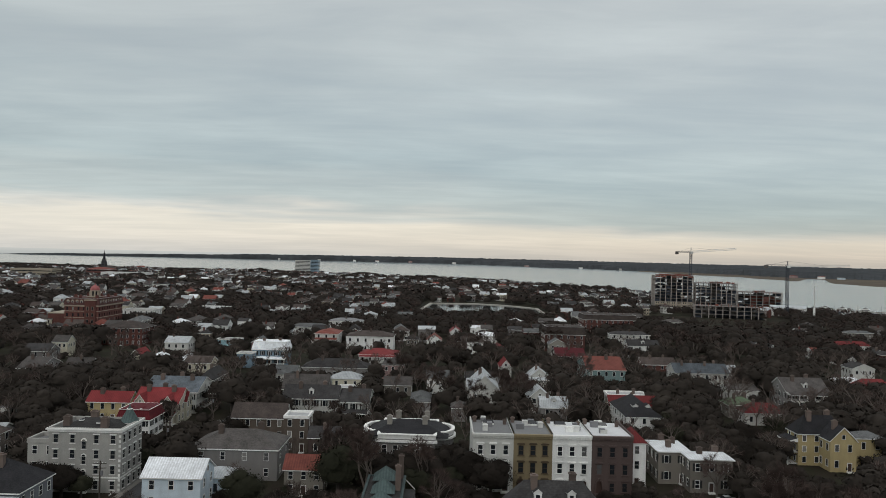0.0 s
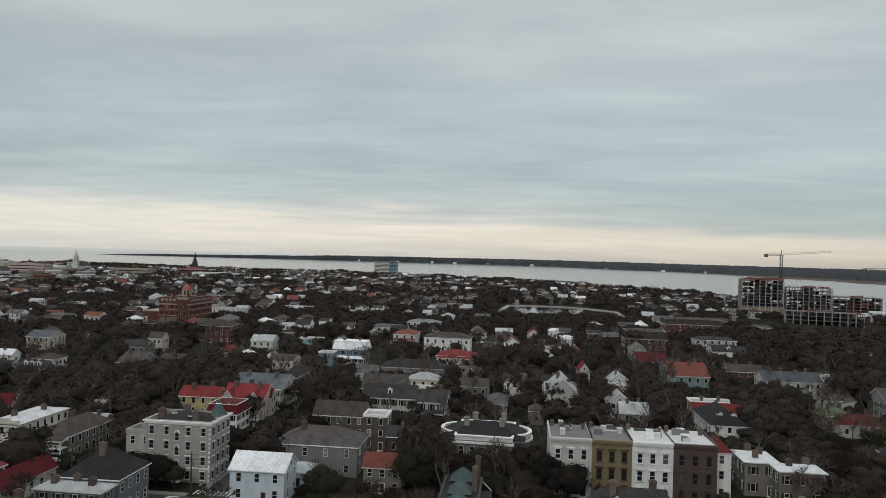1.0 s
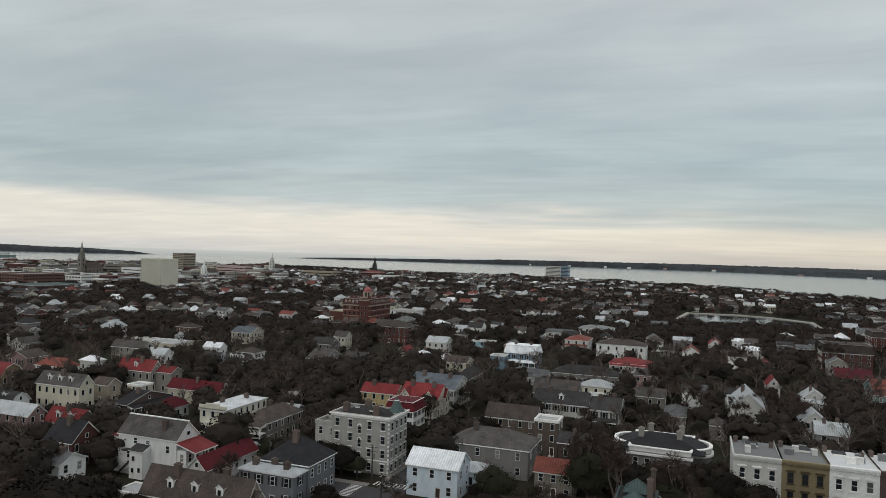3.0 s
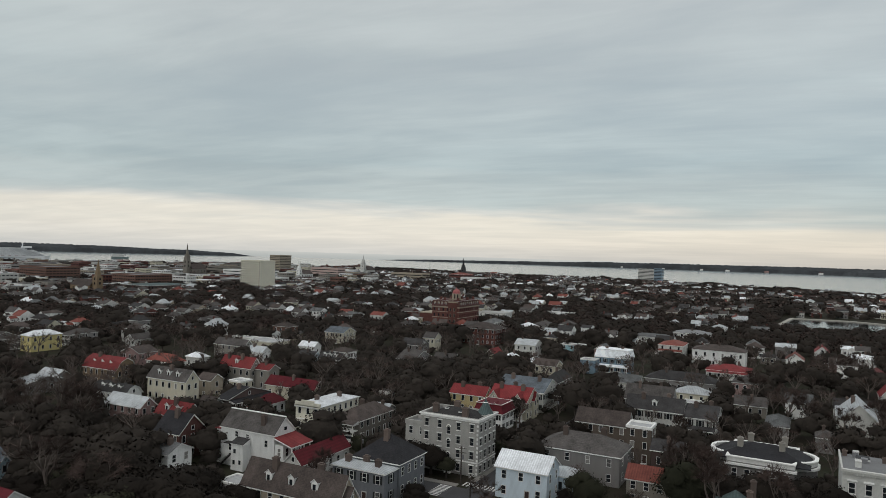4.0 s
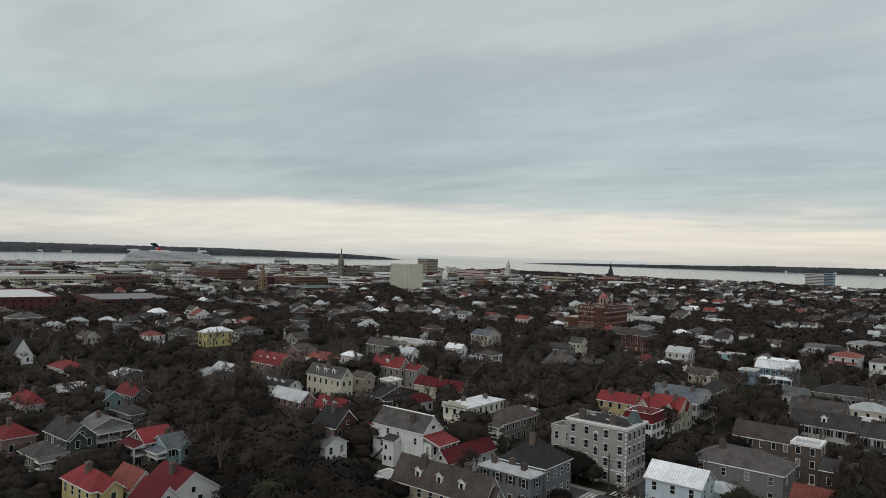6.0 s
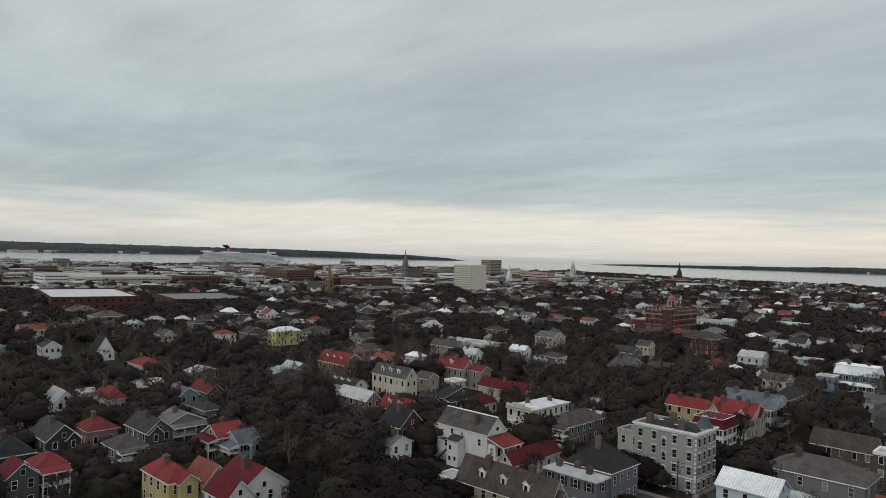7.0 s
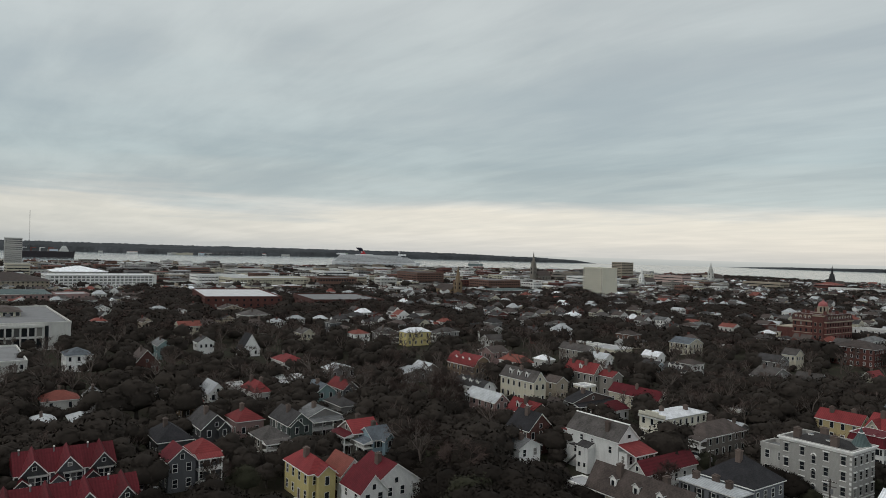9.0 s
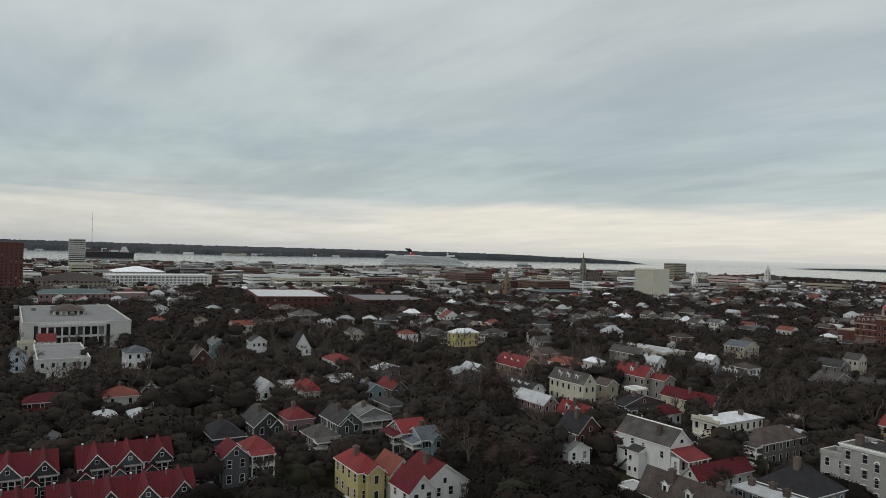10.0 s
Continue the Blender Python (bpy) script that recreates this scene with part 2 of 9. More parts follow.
class Solid:
    """Collects boxes and prisms of several materials into one mesh."""

    def __init__(self, *mats):
        self.v, self.f, self.s, self.mats = [], [], [], mats

    def add(self, verts, faces, slot=0):
        k = len(self.v)
        self.v += [tuple(p) for p in verts]
        for i, f in enumerate(faces):
            self.f.append([k + j for j in f])
            self.s.append(slot[i] if isinstance(slot, (list, tuple)) else slot)
        return self

    def box(self, x0, y0, z0, x1, y1, z1, slot=0):
        v = [(x, y, z) for z in (z0, z1) for x, y in ((x0, y0), (x1, y0), (x1, y1), (x0, y1))]
        return self.add(v, [(3, 2, 1, 0), (4, 5, 6, 7), (0, 1, 5, 4), (1, 2, 6, 5), (2, 3, 7, 6), (3, 0, 4, 7)], slot)

    def ring(self, cx, cy, z0, r0, z1, r1, n=12, slot=0, sx=1.0, sy=1.0):
        v = [(cx + r * sx * math.cos(2 * math.pi * i / n), cy + r * sy * math.sin(2 * math.pi * i / n), z) for z, r in ((z0, r0), (z1, r1)) for i in range(n)]
        f = [(i, (i + 1) % n, n + (i + 1) % n, n + i) for i in range(n)] + [tuple(range(n))[::-1], tuple(range(n, 2 * n))]
        return self.add(v, f, slot)

    def beam(self, a, b, r, slot=0):
        a, b = Vector(a), Vector(b)
        q = (b - a).to_track_quat("Z", "Y")
        v = [p + q @ Vector((sx * r, sy * r, 0)) for p in (a, b) for sx, sy in ((-1, -1), (1, -1), (1, 1), (-1, 1))]
        return self.add(v, [(3, 2, 1, 0), (4, 5, 6, 7), (0, 1, 5, 4), (1, 2, 6, 5), (2, 3, 7, 6), (3, 0, 4, 7)], slot)

    def data(self, name):
        return mesh_data(name, self.v, self.f, self.mats, self.s)


def part(name, data, parent, m=None, label=""):
    ob = new(name, data)
    ob.parent = parent
    if m is not None:
        ob.matrix_basis = m
    return tagged(ob, label) if label else ob


def thing(name, m, label, category, group="", kind=""):
    return tagged(placed(new(name), m), label, category, group, kind)


def placed(ob, m):
    ob.matrix_basis = m
    return ob


SHARED = {}


def window_data(w, h, shutters, trim=TRIM):
    key = ("window", round(w, 2), round(h, 2), trim.name)
    if key not in SHARED:
        t, m = 0.09, h / 2
        o, k = (-w / 2 - t, w / 2 + t, -t, h + t), 0.1
        ring = lambda q, y: [(q[0], y, q[2]), (q[1], y, q[2]), (q[1], y, q[3]), (q[0], y, q[3])]
        v = ring(o, 0.03) + ring(o, -k) + [(x, y, z) for y in (-k, 0.0) for z in (0, m - 0.04, m + 0.04, h) for x in (-w / 2, w / 2)]
        f = [(i, (i + 1) % 4, 4 + (i + 1) % 4, 4 + i) for i in range(4)]
        f += [(4, 5, 9, 8), (5, 6, 15, 13, 11, 9), (6, 7, 14, 15), (7, 4, 8, 10, 12, 14), (10, 11, 13, 12)]
        for q in (8, 12):
            f += [(q, q + 1, q + 9, q + 8), (q + 1, q + 3, q + 11, q + 9), (q + 3, q + 2, q + 10, q + 11), (q + 2, q, q + 8, q + 10)]
        SHARED[key] = Solid(trim).add(v, f).data("window")
        SHARED[key + ("pane",)] = Solid(GLASS).box(-w / 2, -0.03, 0, w / 2, 0.03, h).data("pane")
        f = (-w / 2, w / 2, 0, h)
        v = ring(o, 0.03) + ring(o, -k) + ring(f, -k) + ring(f, -0.02)
        quads = [(a + i, a + (i + 1) % 4, a + 4 + (i + 1) % 4, a + 4 + i) for a in (0, 4, 8) for i in range(4)] + [(12, 13, 14, 15)]
        SHARED[key + ("one",)] = Solid(trim, GLASS).add(v, quads, [0] * 12 + [1]).data("window")
        SHARED[key + ("shutter",)] = Solid(SHUT).box(-0.25, -0.08, 0, 0.25, 0.02, h).data("shutter")
    return key


def put_window(parent, m, w=1.0, h=1.75, shutters=False, panes=False, trim=TRIM):
    key = window_data(w, h, shutters, trim)
    ob = part("window", SHARED[key if panes else key + ("one",)], parent, m)
    if panes and not parent.parent:
        part("pane", SHARED[key + ("pane",)], ob)
    if shutters:
        for k in (-1, 1):
            part("shutter", SHARED[key + ("shutter",)], ob, pose(k * (w / 2 + 0.4), 0, 0))
    return ob


def faces_of(w, d):
    """The four sides: their length and the pose of their foot's middle."""
    return {"s": (w, pose(0, -d / 2, 0)), "e": (d, pose(w / 2, 0, 0, 0, 0, 90)), "n": (w, pose(0, d / 2, 0, 0, 0, 180)), "w": (d, pose(-w / 2, 0, 0, 0, 0, -90))}


def chimney(parent, x, y, z0, z1, size=0.9, mat=None):
    mat = mat or STACK
    key = ("chimney", round(z1 - z0, 1), size, mat.name)
    if key not in SHARED:
        h, k = z1 - z0, size / 2
        SHARED[key] = (Solid(mat).box(-k, -k * 0.8, 0, k, k * 0.8, h - 0.35).box(-k - 0.1, -k * 0.8 - 0.1, h - 0.35, k + 0.1, k * 0.8 + 0.1, h - 0.1)
                       .box(-k * 0.6, -k * 0.5, h - 0.1, k * 0.6, k * 0.5, h + 0.15).data("chimney"))
    return part("chimney", SHARED[key], parent, pose(x, y, z0))


def dormer(parent, m, wall, roof, w=1.5, h=1.7, deep=2.6):
    key = ("dormer", wall.name, roof.name, w, h)
    if key not in SHARED:
        s = Solid(wall, roof)
        s.box(-w / 2, 0, -0.8, w / 2, deep, h)
        o, g = 0.2, w * 0.42
        s.add([(-w / 2, 0, h), (w / 2, 0, h), (0, 0, h + g), (-w / 2, deep, h), (w / 2, deep, h), (0, deep, h + g)], [(0, 1, 2), (5, 4, 3)], 0)
        s.add([(-w / 2 - o, -o, h - 0.1), (0, -o, h + g), (w / 2 + o, -o, h - 0.1), (-w / 2 - o, deep, h - 0.1), (0, deep, h + g), (w / 2 + o, deep, h - 0.1),
               (-w / 2 - o, -o, h + 0.02), (0, -o, h + g + 0.14), (w / 2 + o, -o, h + 0.02), (-w / 2 - o, deep, h + 0.02), (0, deep, h + g + 0.14), (w / 2 + o, deep, h + 0.02)],
              [(6, 7, 10, 9), (7, 8, 11, 10), (0, 1, 7, 6), (1, 2, 8, 7), (0, 6, 9, 3), (2, 5, 11, 8)], [1, 1, 0, 0, 0, 0])
        SHARED[key] = s.data("dormer")
    ob = part("dormer", SHARED[key], parent, m)
    put_window(ob, pose(0, -0.01, 0.15), w * 0.5, h - 0.5)
    return ob


def roof_shape(kind, w, d, e, rh, over, top, trim):
    """A closed roof solid over the walls; slot 0 is its cover, slot 1 the fascia."""
    s = Solid(top, trim)
    if kind == "gable_y":
        a, b = d / 2 + over, w / 2
    else:
        a, b = w / 2 + over, d / 2
    swap = (lambda p: (p[1], -p[0], p[2])) if kind == "gable_y" else (lambda p: p)
    if kind in ("gable_x", "gable_y", "gambrel"):
        drop = over * rh / b
        prof = [(-b - over, e - drop), (0, e + rh), (b + over, e - drop)]
        if kind == "gambrel":
            prof = [(-b - over, e - 0.1), (-b * 0.62, e + rh * 0.68), (0, e + rh), (b * 0.62, e + rh * 0.68), (b + over, e - 0.1)]
        n = len(prof)
        v = [swap((x, y, z + k)) for x in (-a, a) for k in (0.0, 0.24) for y, z in prof]
        f, sl = [], []
        for i in range(n - 1):
            f += [(n + i, 2 * n + n + i, 2 * n + n + i + 1, n + i + 1), (i, i + 1, 2 * n + i + 1, 2 * n + i), (i, n + i, n + i + 1, i + 1), (2 * n + i, 2 * n + i + 1, 3 * n + i + 1, 3 * n + i)]
            sl += [0, 1, 1, 1]
        f += [(0, 2 * n, 3 * n, n), (n - 1, 2 * n - 1, 4 * n - 1, 3 * n - 1)]
        return s.add(v, f, sl + [1, 1])
    if kind in ("hip", "mansard"):
        a, b = w / 2 + over, d / 2 + over
        if kind == "mansard":
            q = 0.9
            v = [(x, y, z) for z, i in ((e - 0.2, 0), (e + 0.05, 0), (e + rh, q), (e + rh + 0.2, q - 0.3), (e + rh + 0.2, q)) for x, y in ((-a + i, -b + i), (a - i, -b + i), (a - i, b - i), (-a + i, b - i))]
            f = [(3, 2, 1, 0)] + [(k + i, k + (i + 1) % 4, k + 4 + (i + 1) % 4, k + 4 + i) for k in (0, 4, 8, 12) for i in range(4)] + [(16, 17, 18, 19)]
            return s.add(v, f, [1] + [1] * 4 + [0] * 4 + [1] * 4 + [1] * 4 + [0])
        run = max(min(a, b) - 0.02, 0.1)
        r = [(-(a - run), -(b - run)), (a - run, -(b - run)), (a - run, b - run), (-(a - run), b - run)]
        v = [(x, y, z) for z in (e - 0.22, e + 0.04) for x, y in ((-a, -b), (a, -b), (a, b), (-a, b))] + [(x, y, e + rh) for x, y in r]
        f = [(3, 2, 1, 0)] + [(i, (i + 1) % 4, 4 + (i + 1) % 4, 4 + i) for i in range(4)] + [(4 + i, 4 + (i + 1) % 4, 8 + (i + 1) % 4, 8 + i) for i in range(4)] + [(8, 9, 10, 11)]
        return s.add(v, f, [1] * 5 + [0] * 5)
    a, b, t = w / 2 + over, d / 2 + over, 0.35
    s.box(-w / 2 + 0.01, -d / 2 + 0.01, e - 0.3, w / 2 - 0.01, d / 2 - 0.01, e + 0.02, 0)
    for x0, y0, x1, y1 in ((-a, -b, a, -b + t + over), (-a, b - t - over, a, b), (-a, -b + t + over, -a + t + over, b - t - over), (a - t - over, -b + t + over, a, b - t - over)):
        s.box(x0, y0, e - 0.15, x1, y1, e + rh, 1)
    return s


HOUSES = []      # footprints: x, y, half width, half depth, wall height, yard weight (camera-side ground kept clear of trees)


def house(x, y, w, d, eave, kind="gable_x", rh=3.0, wall="white", top="dark", rot=0.0, floors=0, chim=0, dorm=0, porch="", shut=False, near=False, trim=None,
          over=0.4, label="", name="house", back=False, wins=True, doors=True, yard=1.0, chim_mat=None, category="house", ptop="", cross=(), crest=False, pitch=0.0):
    """A house on its own footprint, centred at x, y. porch: sides with their number of levels, as s2 or e1."""
    floors = floors or max(1, round(eave / 3.4))
    wm, rm, tm = wall_mat(wall), (SOFTDECK if top == "deck" else GRAVEL if top == "gravel" else roof_mat(top)), trim or TRIM
    root = thing(name, pose(x, y, 0, 0, 0, rot), label or describe(wall, top, kind, floors), category, "houses of the old town" if category == "house" else "")
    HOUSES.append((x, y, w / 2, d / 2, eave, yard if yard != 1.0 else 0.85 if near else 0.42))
    s = Solid(wm)
    s.box(-w / 2, -d / 2, 0, w / 2, d / 2, eave)
    if kind == "gable_x":
        s.add([(q, p, z) for q in (-w / 2, w / 2) for p, z in ((-d / 2, eave), (d / 2, eave), (0, eave + rh))], [(0, 2, 1), (3, 4, 5), (0, 3, 5, 2), (1, 2, 5, 4)])
    elif kind == "gable_y":
        s.add([(p, q, z) for q in (-d / 2, d / 2) for p, z in ((-w / 2, eave), (w / 2, eave), (0, eave + rh))], [(0, 1, 2), (3, 5, 4), (0, 2, 5, 3), (1, 4, 5, 2)])
    elif kind == "gambrel":
        pr = ((-d / 2, eave), (-d * 0.31, eave + rh * 0.66), (0, eave + rh), (d * 0.31, eave + rh * 0.66), (d / 2, eave))
        s.add([(q, p, z) for q in (-w / 2, w / 2) for p, z in pr], [(0, 1, 2, 3, 4), (9, 8, 7, 6, 5)])
    part("wall", s.data("wall"), root)
    if kind == "flat":
        rh = min(rh, 1.0)
    part("roof", roof_shape(kind, w, d, eave, rh, over if kind != "flat" else 0.15, rm, tm if kind != "flat" or top == "deck" else wm).data("roof"), root)
    if wins:
        fh = eave / floors
        for side, (length, m) in faces_of(w, d).items():
            if side == "n" or (side == "w" and x < 0 and not near):
                continue
            n = max(1, int(length / (pitch or (2.9 if near else 3.8))))
            step = length / n
            for k in range(floors):
                for i in range(n):
                    if near and side == "s" and k == 0 and i == n // 2 and doors:
                        continue
                    put_window(root, m @ pose((i + 0.5) * step - length / 2, 0, fh * k + fh * 0.3), 1.0, min(1.8, fh * 0.55), shut, near and math.hypot(x, y) < 185, TRIM)
        if kind in ("gable_x", "gambrel") and rh > 2.4:
            for g in (-1, 1):
                put_window(root, pose(g * w / 2, 0, eave + 0.35, 0, 0, 90 * g), 0.8, 1.1)
        if kind == "gable_y" and rh > 2.4:
            put_window(root, pose(0, -d / 2, eave + 0.35), 0.8, 1.1)
    if near and doors:
        key = ("door",)
        if key not in SHARED:
            SHARED[key] = Solid(DOOR, TRIM).box(-0.5, -0.06, 0.3, 0.5, 0.05, 2.4).box(-0.65, -0.1, 0.15, -0.5, 0.05, 2.55, 1).box(0.5, -0.1, 0.15, 0.65, 0.05, 2.55, 1).box(-0.65, -0.1, 2.4, 0.65, 0.05, 2.6, 1).box(-0.8, -0.9, 0, 0.8, -0.01, 0.3, 1).data("door")
        n = max(1, int(w / 2.9))
        part("door", SHARED[key], root, pose((n // 2 + 0.5) * w / n - w / 2, -d / 2, 0))
    ridge_y = kind == "gable_y" or (kind in ("hip", "mansard") and d > w)
    for i in range(chim):
        f = ((i + 0.5) / chim - 0.5) * 0.86
        off = 0.12 * (1 if i % 2 else -1)
        cx, cy = (off * w, f * d) if ridge_y else (f * w, off * d)
        chimney(root, cx, cy, eave - 0.2 if kind != "flat" else eave, eave + (rh if kind != "flat" else 0.6) + 1.3, 0.9 + 0.35 * (near), chim_mat)
    for i in range(dorm):
        f = ((i + 0.5) / dorm - 0.5) * 0.8
        for sgn in ((-1, 1) if kind == "gable_y" else (-1,)):
            if kind == "gable_y":
                m = pose(sgn * w * 0.36, f * d, eave + rh * 0.26, 0, 0, 90 * sgn)
            else:
                m = pose(f * w * 0.9, -d * 0.36, eave + rh * 0.26)
            dormer(root, m, tm, rm)
    if crest:
        s = Solid(wm, tm).box(-w / 2 - 0.1, -d / 2 - 0.4, eave - 0.3, w / 2 + 0.1, -d / 2 + 0.1, eave + 1.0).box(-w / 4, -d / 2 - 0.45, eave + 1.0, w / 4, -d / 2 + 0.05, eave + 1.6)
        part("parapet", s.box(-w / 2 - 0.2, -d / 2 - 0.55, eave - 0.65, w / 2 + 0.2, -d / 2 - 0.003, eave - 0.303, 1).data("parapet"), root, label="stepped false front")
        bay = Solid(wm, tm).add([(x, y, z) for z in (0.2, 3.3) for x, y in ((-1.9, -0.004), (-1.1, -1.1), (1.1, -1.1), (1.9, -0.004))], [(0, 1, 5, 4), (1, 2, 6, 5), (2, 3, 7, 6), (4, 5, 6, 7), (3, 2, 1, 0)], [0, 0, 0, 1, 0])
        put_window(part("bay", bay.data("bay"), root, pose(-w * 0.25, -d / 2, 0)), pose(0, -1.1, 0.9), 1.2, 1.7)
    for side, f, gw, rise, out in cross:
        cross_gable(root, side, f, gw, w, d, eave, rise, wm, rm, tm, out, floors)
    for k in range(0, len(porch), 2):
        add_porch(root, porch[k], int(porch[k + 1]), w, d, eave, roof_mat(ptop) if ptop else rm, tm)
    return root


def cross_gable(root, side, f, gw, w, d, eave, rise, wm, rm, tm, out, floors):
    """A gabled bay that stands out from one side and runs its ridge back into the main roof."""
    length, m = faces_of(w, d)[side]
    m = m @ pose(f * length, 0, 0)
    back = (d if side in "sn" else w) * 0.46
    g = gw / 2
    s = Solid(wm).box(-g, -out, 0, g, -0.003, eave)
    s.add([(-g, -out, eave), (g, -out, eave), (0, -out, eave + rise), (-g, back * 0.6, eave), (g, back * 0.6, eave), (0, back, eave + rise)], [(0, 1, 2), (0, 2, 5, 3), (1, 4, 5, 2)])
    bay = part("bay", s.data("bay"), root, m)
    o, e = 0.45, 0.24
    dr = rise * o / g
    v = [(x, y, z + k) for k in (0.0, e) for y in (-out - 0.5, back) for x, z in ((-g - o, eave - dr), (0, eave + rise), (g + o, eave - dr))]
    r = Solid(rm, tm).add(v, [(6, 7, 10, 9), (7, 8, 11, 10), (0, 1, 7, 6), (1, 2, 8, 7), (0, 6, 9, 3), (2, 5, 11, 8), (0, 3, 4, 1), (1, 4, 5, 2)], [0, 0, 1, 1, 1, 1, 1, 1])
    part("gable_roof", r.data("gable_roof"), bay)
    fh = eave / floors
    for k in range(floors):
        for q in ((-0.25, 0.25) if gw > 4 else (0,)):
            put_window(bay, pose(q * gw, -out, fh * k + fh * 0.3), 0.95, min(1.8, fh * 0.55))
    if rise > 1.8:
        put_window(bay, pose(0, -out, eave + 0.3), 0.7, 0.9)


def add_porch(root, side, levels, w, d, eave, rm, tm, deep=2.6):
    length, m = faces_of(w, d)[side]
    length *= 0.94
    ht = min(eave - 0.6, 3.1 * levels + 0.4)
    r = Solid(rm, tm).add([(-length / 2 - 0.2, -deep - 0.25, ht - 0.05), (length / 2 + 0.2, -deep - 0.25, ht - 0.05), (length / 2 + 0.2, -0.004, ht + 0.75), (-length / 2 - 0.2, -0.004, ht + 0.75),
                           (-length / 2 - 0.2, -deep - 0.25, ht - 0.35), (length / 2 + 0.2, -deep - 0.25, ht - 0.35), (length / 2 + 0.2, -0.004, ht - 0.35), (-length / 2 - 0.2, -0.004, ht - 0.35)],
                          [(0, 1, 2, 3), (7, 6, 5, 4), (4, 5, 1, 0), (5, 6, 2, 1), (6, 7, 3, 2), (7, 4, 0, 3)], [0, 1, 1, 1, 1, 1])
    part("porch_roof", r.data("porch_roof"), root, m)
    n = max(2, int(length / 2.7) + 1)
    key = ("post", round(ht, 1), tm.name)
    if key not in SHARED:
        SHARED[key] = Solid(tm).box(-0.12, -0.12, 0, 0.12, 0.12, ht - 0.34).box(-0.18, -0.18, ht - 0.6, 0.18, 0.18, ht - 0.36).box(-0.18, -0.18, 0, 0.18, 0.18, 0.25).data("porch_post")
    for i in range(n):
        part("porch_post", SHARED[key], root, m @ pose((i / (n - 1) - 0.5) * (length - 0.4), -deep + 0.05, 0))
    for k in range(levels):
        z = 0.5 + 3.1 * k
        part("porch_floor", Solid(tm).box(-length / 2, -deep, z - 0.22, length / 2, -0.005, z).data("porch_floor"), root, m)
        rail = Solid(tm).box(-length / 2 + 0.2, -deep + 0.0, z + 0.85, length / 2 - 0.2, -deep + 0.1, z + 0.95).box(-length / 2 + 0.2, -deep, z + 0.1, length / 2 - 0.2, -deep + 0.1, z + 0.18)
        for i in range(int(length / 0.45)):
            xx = -length / 2 + 0.3 + i * 0.45
            rail.box(xx, -deep + 0.03, z + 0.18, xx + 0.07, -deep + 0.08, z + 0.85)
        part("railing", rail.data("railing"), root, m)


WORDS = dict(white="white", pewter="blue-grey", ivory="ivory", ashlar="pale stone", sky="sky blue", cream="cream", pale="pale grey", grey="grey", slate="slate grey", blue="dusty blue", ice="pale blue-white", aqua="aqua blue", teal="grey-green", green="dark green", tan="tan",
             yellow="yellow", lemon="bright yellow", ochre="ochre", brown="dark brown", taupe="taupe", stone="weathered stone", pink="faded pink", buff="buff", charcoal="charcoal",
             brick="red brick", darkbrick="dark brick", rust="orange brick", oldbrick="old brown brick")
TOPWORDS = dict(red="red metal", brightred="bright red", maroon="maroon metal", rustred="rusty red", metal="white metal", silver="silvery metal", dark="dark grey shingle", black="black shingle",
                shingle="grey shingle", brownroof="brown shingle", greyroof="light grey", verdigris="green copper", moss="mossy green", bluegrey="blue-grey slate", deck="white flat", gravel="grey flat")
FORMS = dict(gable_x="gabled", gable_y="front-gabled", hip="hipped", mansard="mansard", gambrel="gambrel", flat="parapeted")


def describe(wall, top, kind, floors):
    return "%s %s house with a %s %s roof" % ({1: "one-storey", 2: "two-storey", 3: "three-storey", 4: "four-storey"}.get(floors, "tall"), WORDS[wall], FORMS[kind], TOPWORDS[top])


# ---- the large structure: water, peninsula, far shores ----
def ground_mat():
    m = bpy.data.materials.new("yards_and_litter")
    m.use_nodes = True
    n, l = m.node_tree.nodes, m.node_tree.links
    b = n["Principled BSDF"]
    b.inputs["Roughness"].default_value = 0.95
    b.inputs["Specular IOR Level"].default_value = 0.1
    tc = n.new("ShaderNodeTexCoord").outputs["Object"]
    a, c = n.new("ShaderNodeTexNoise"), n.new("ShaderNodeTexNoise")
    a.inputs["Scale"].default_value, a.inputs["Detail"].default_value = 0.06, 6
    c.inputs["Scale"].default_value, c.inputs["Detail"].default_value = 0.9, 4
    r = n.new("ShaderNodeValToRGB")
    els = r.color_ramp.elements
    els.new(0.5), els.new(0.6)
    for e, (p, col) in zip(els, [(0.35, (0.019, 0.020, 0.012)), (0.48, (0.030, 0.025, 0.019)), (0.58, (0.025, 0.027, 0.016)), (0.8, (0.060, 0.056, 0.050))]):
        e.position, e.color = p, (*col, 1)
    mx = n.new("ShaderNodeMath")
    mx.operation = "MULTIPLY_ADD"
    l.new(tc, a.inputs["Vector"])
    l.new(tc, c.inputs["Vector"])
    l.new(c.outputs["Fac"], mx.inputs[0])
    mx.inputs[1].default_value = 0.35
    l.new(a.outputs["Fac"], mx.inputs[2])
    sub = n.new("ShaderNodeMath")
    sub.operation = "SUBTRACT"
    sub.inputs[1].default_value = 0.17
    l.new(mx.outputs[0], sub.inputs[0])
    l.new(sub.outputs[0], r.inputs[0])
    l.new(r.outputs[0], b.inputs["Base Color"])
    return m


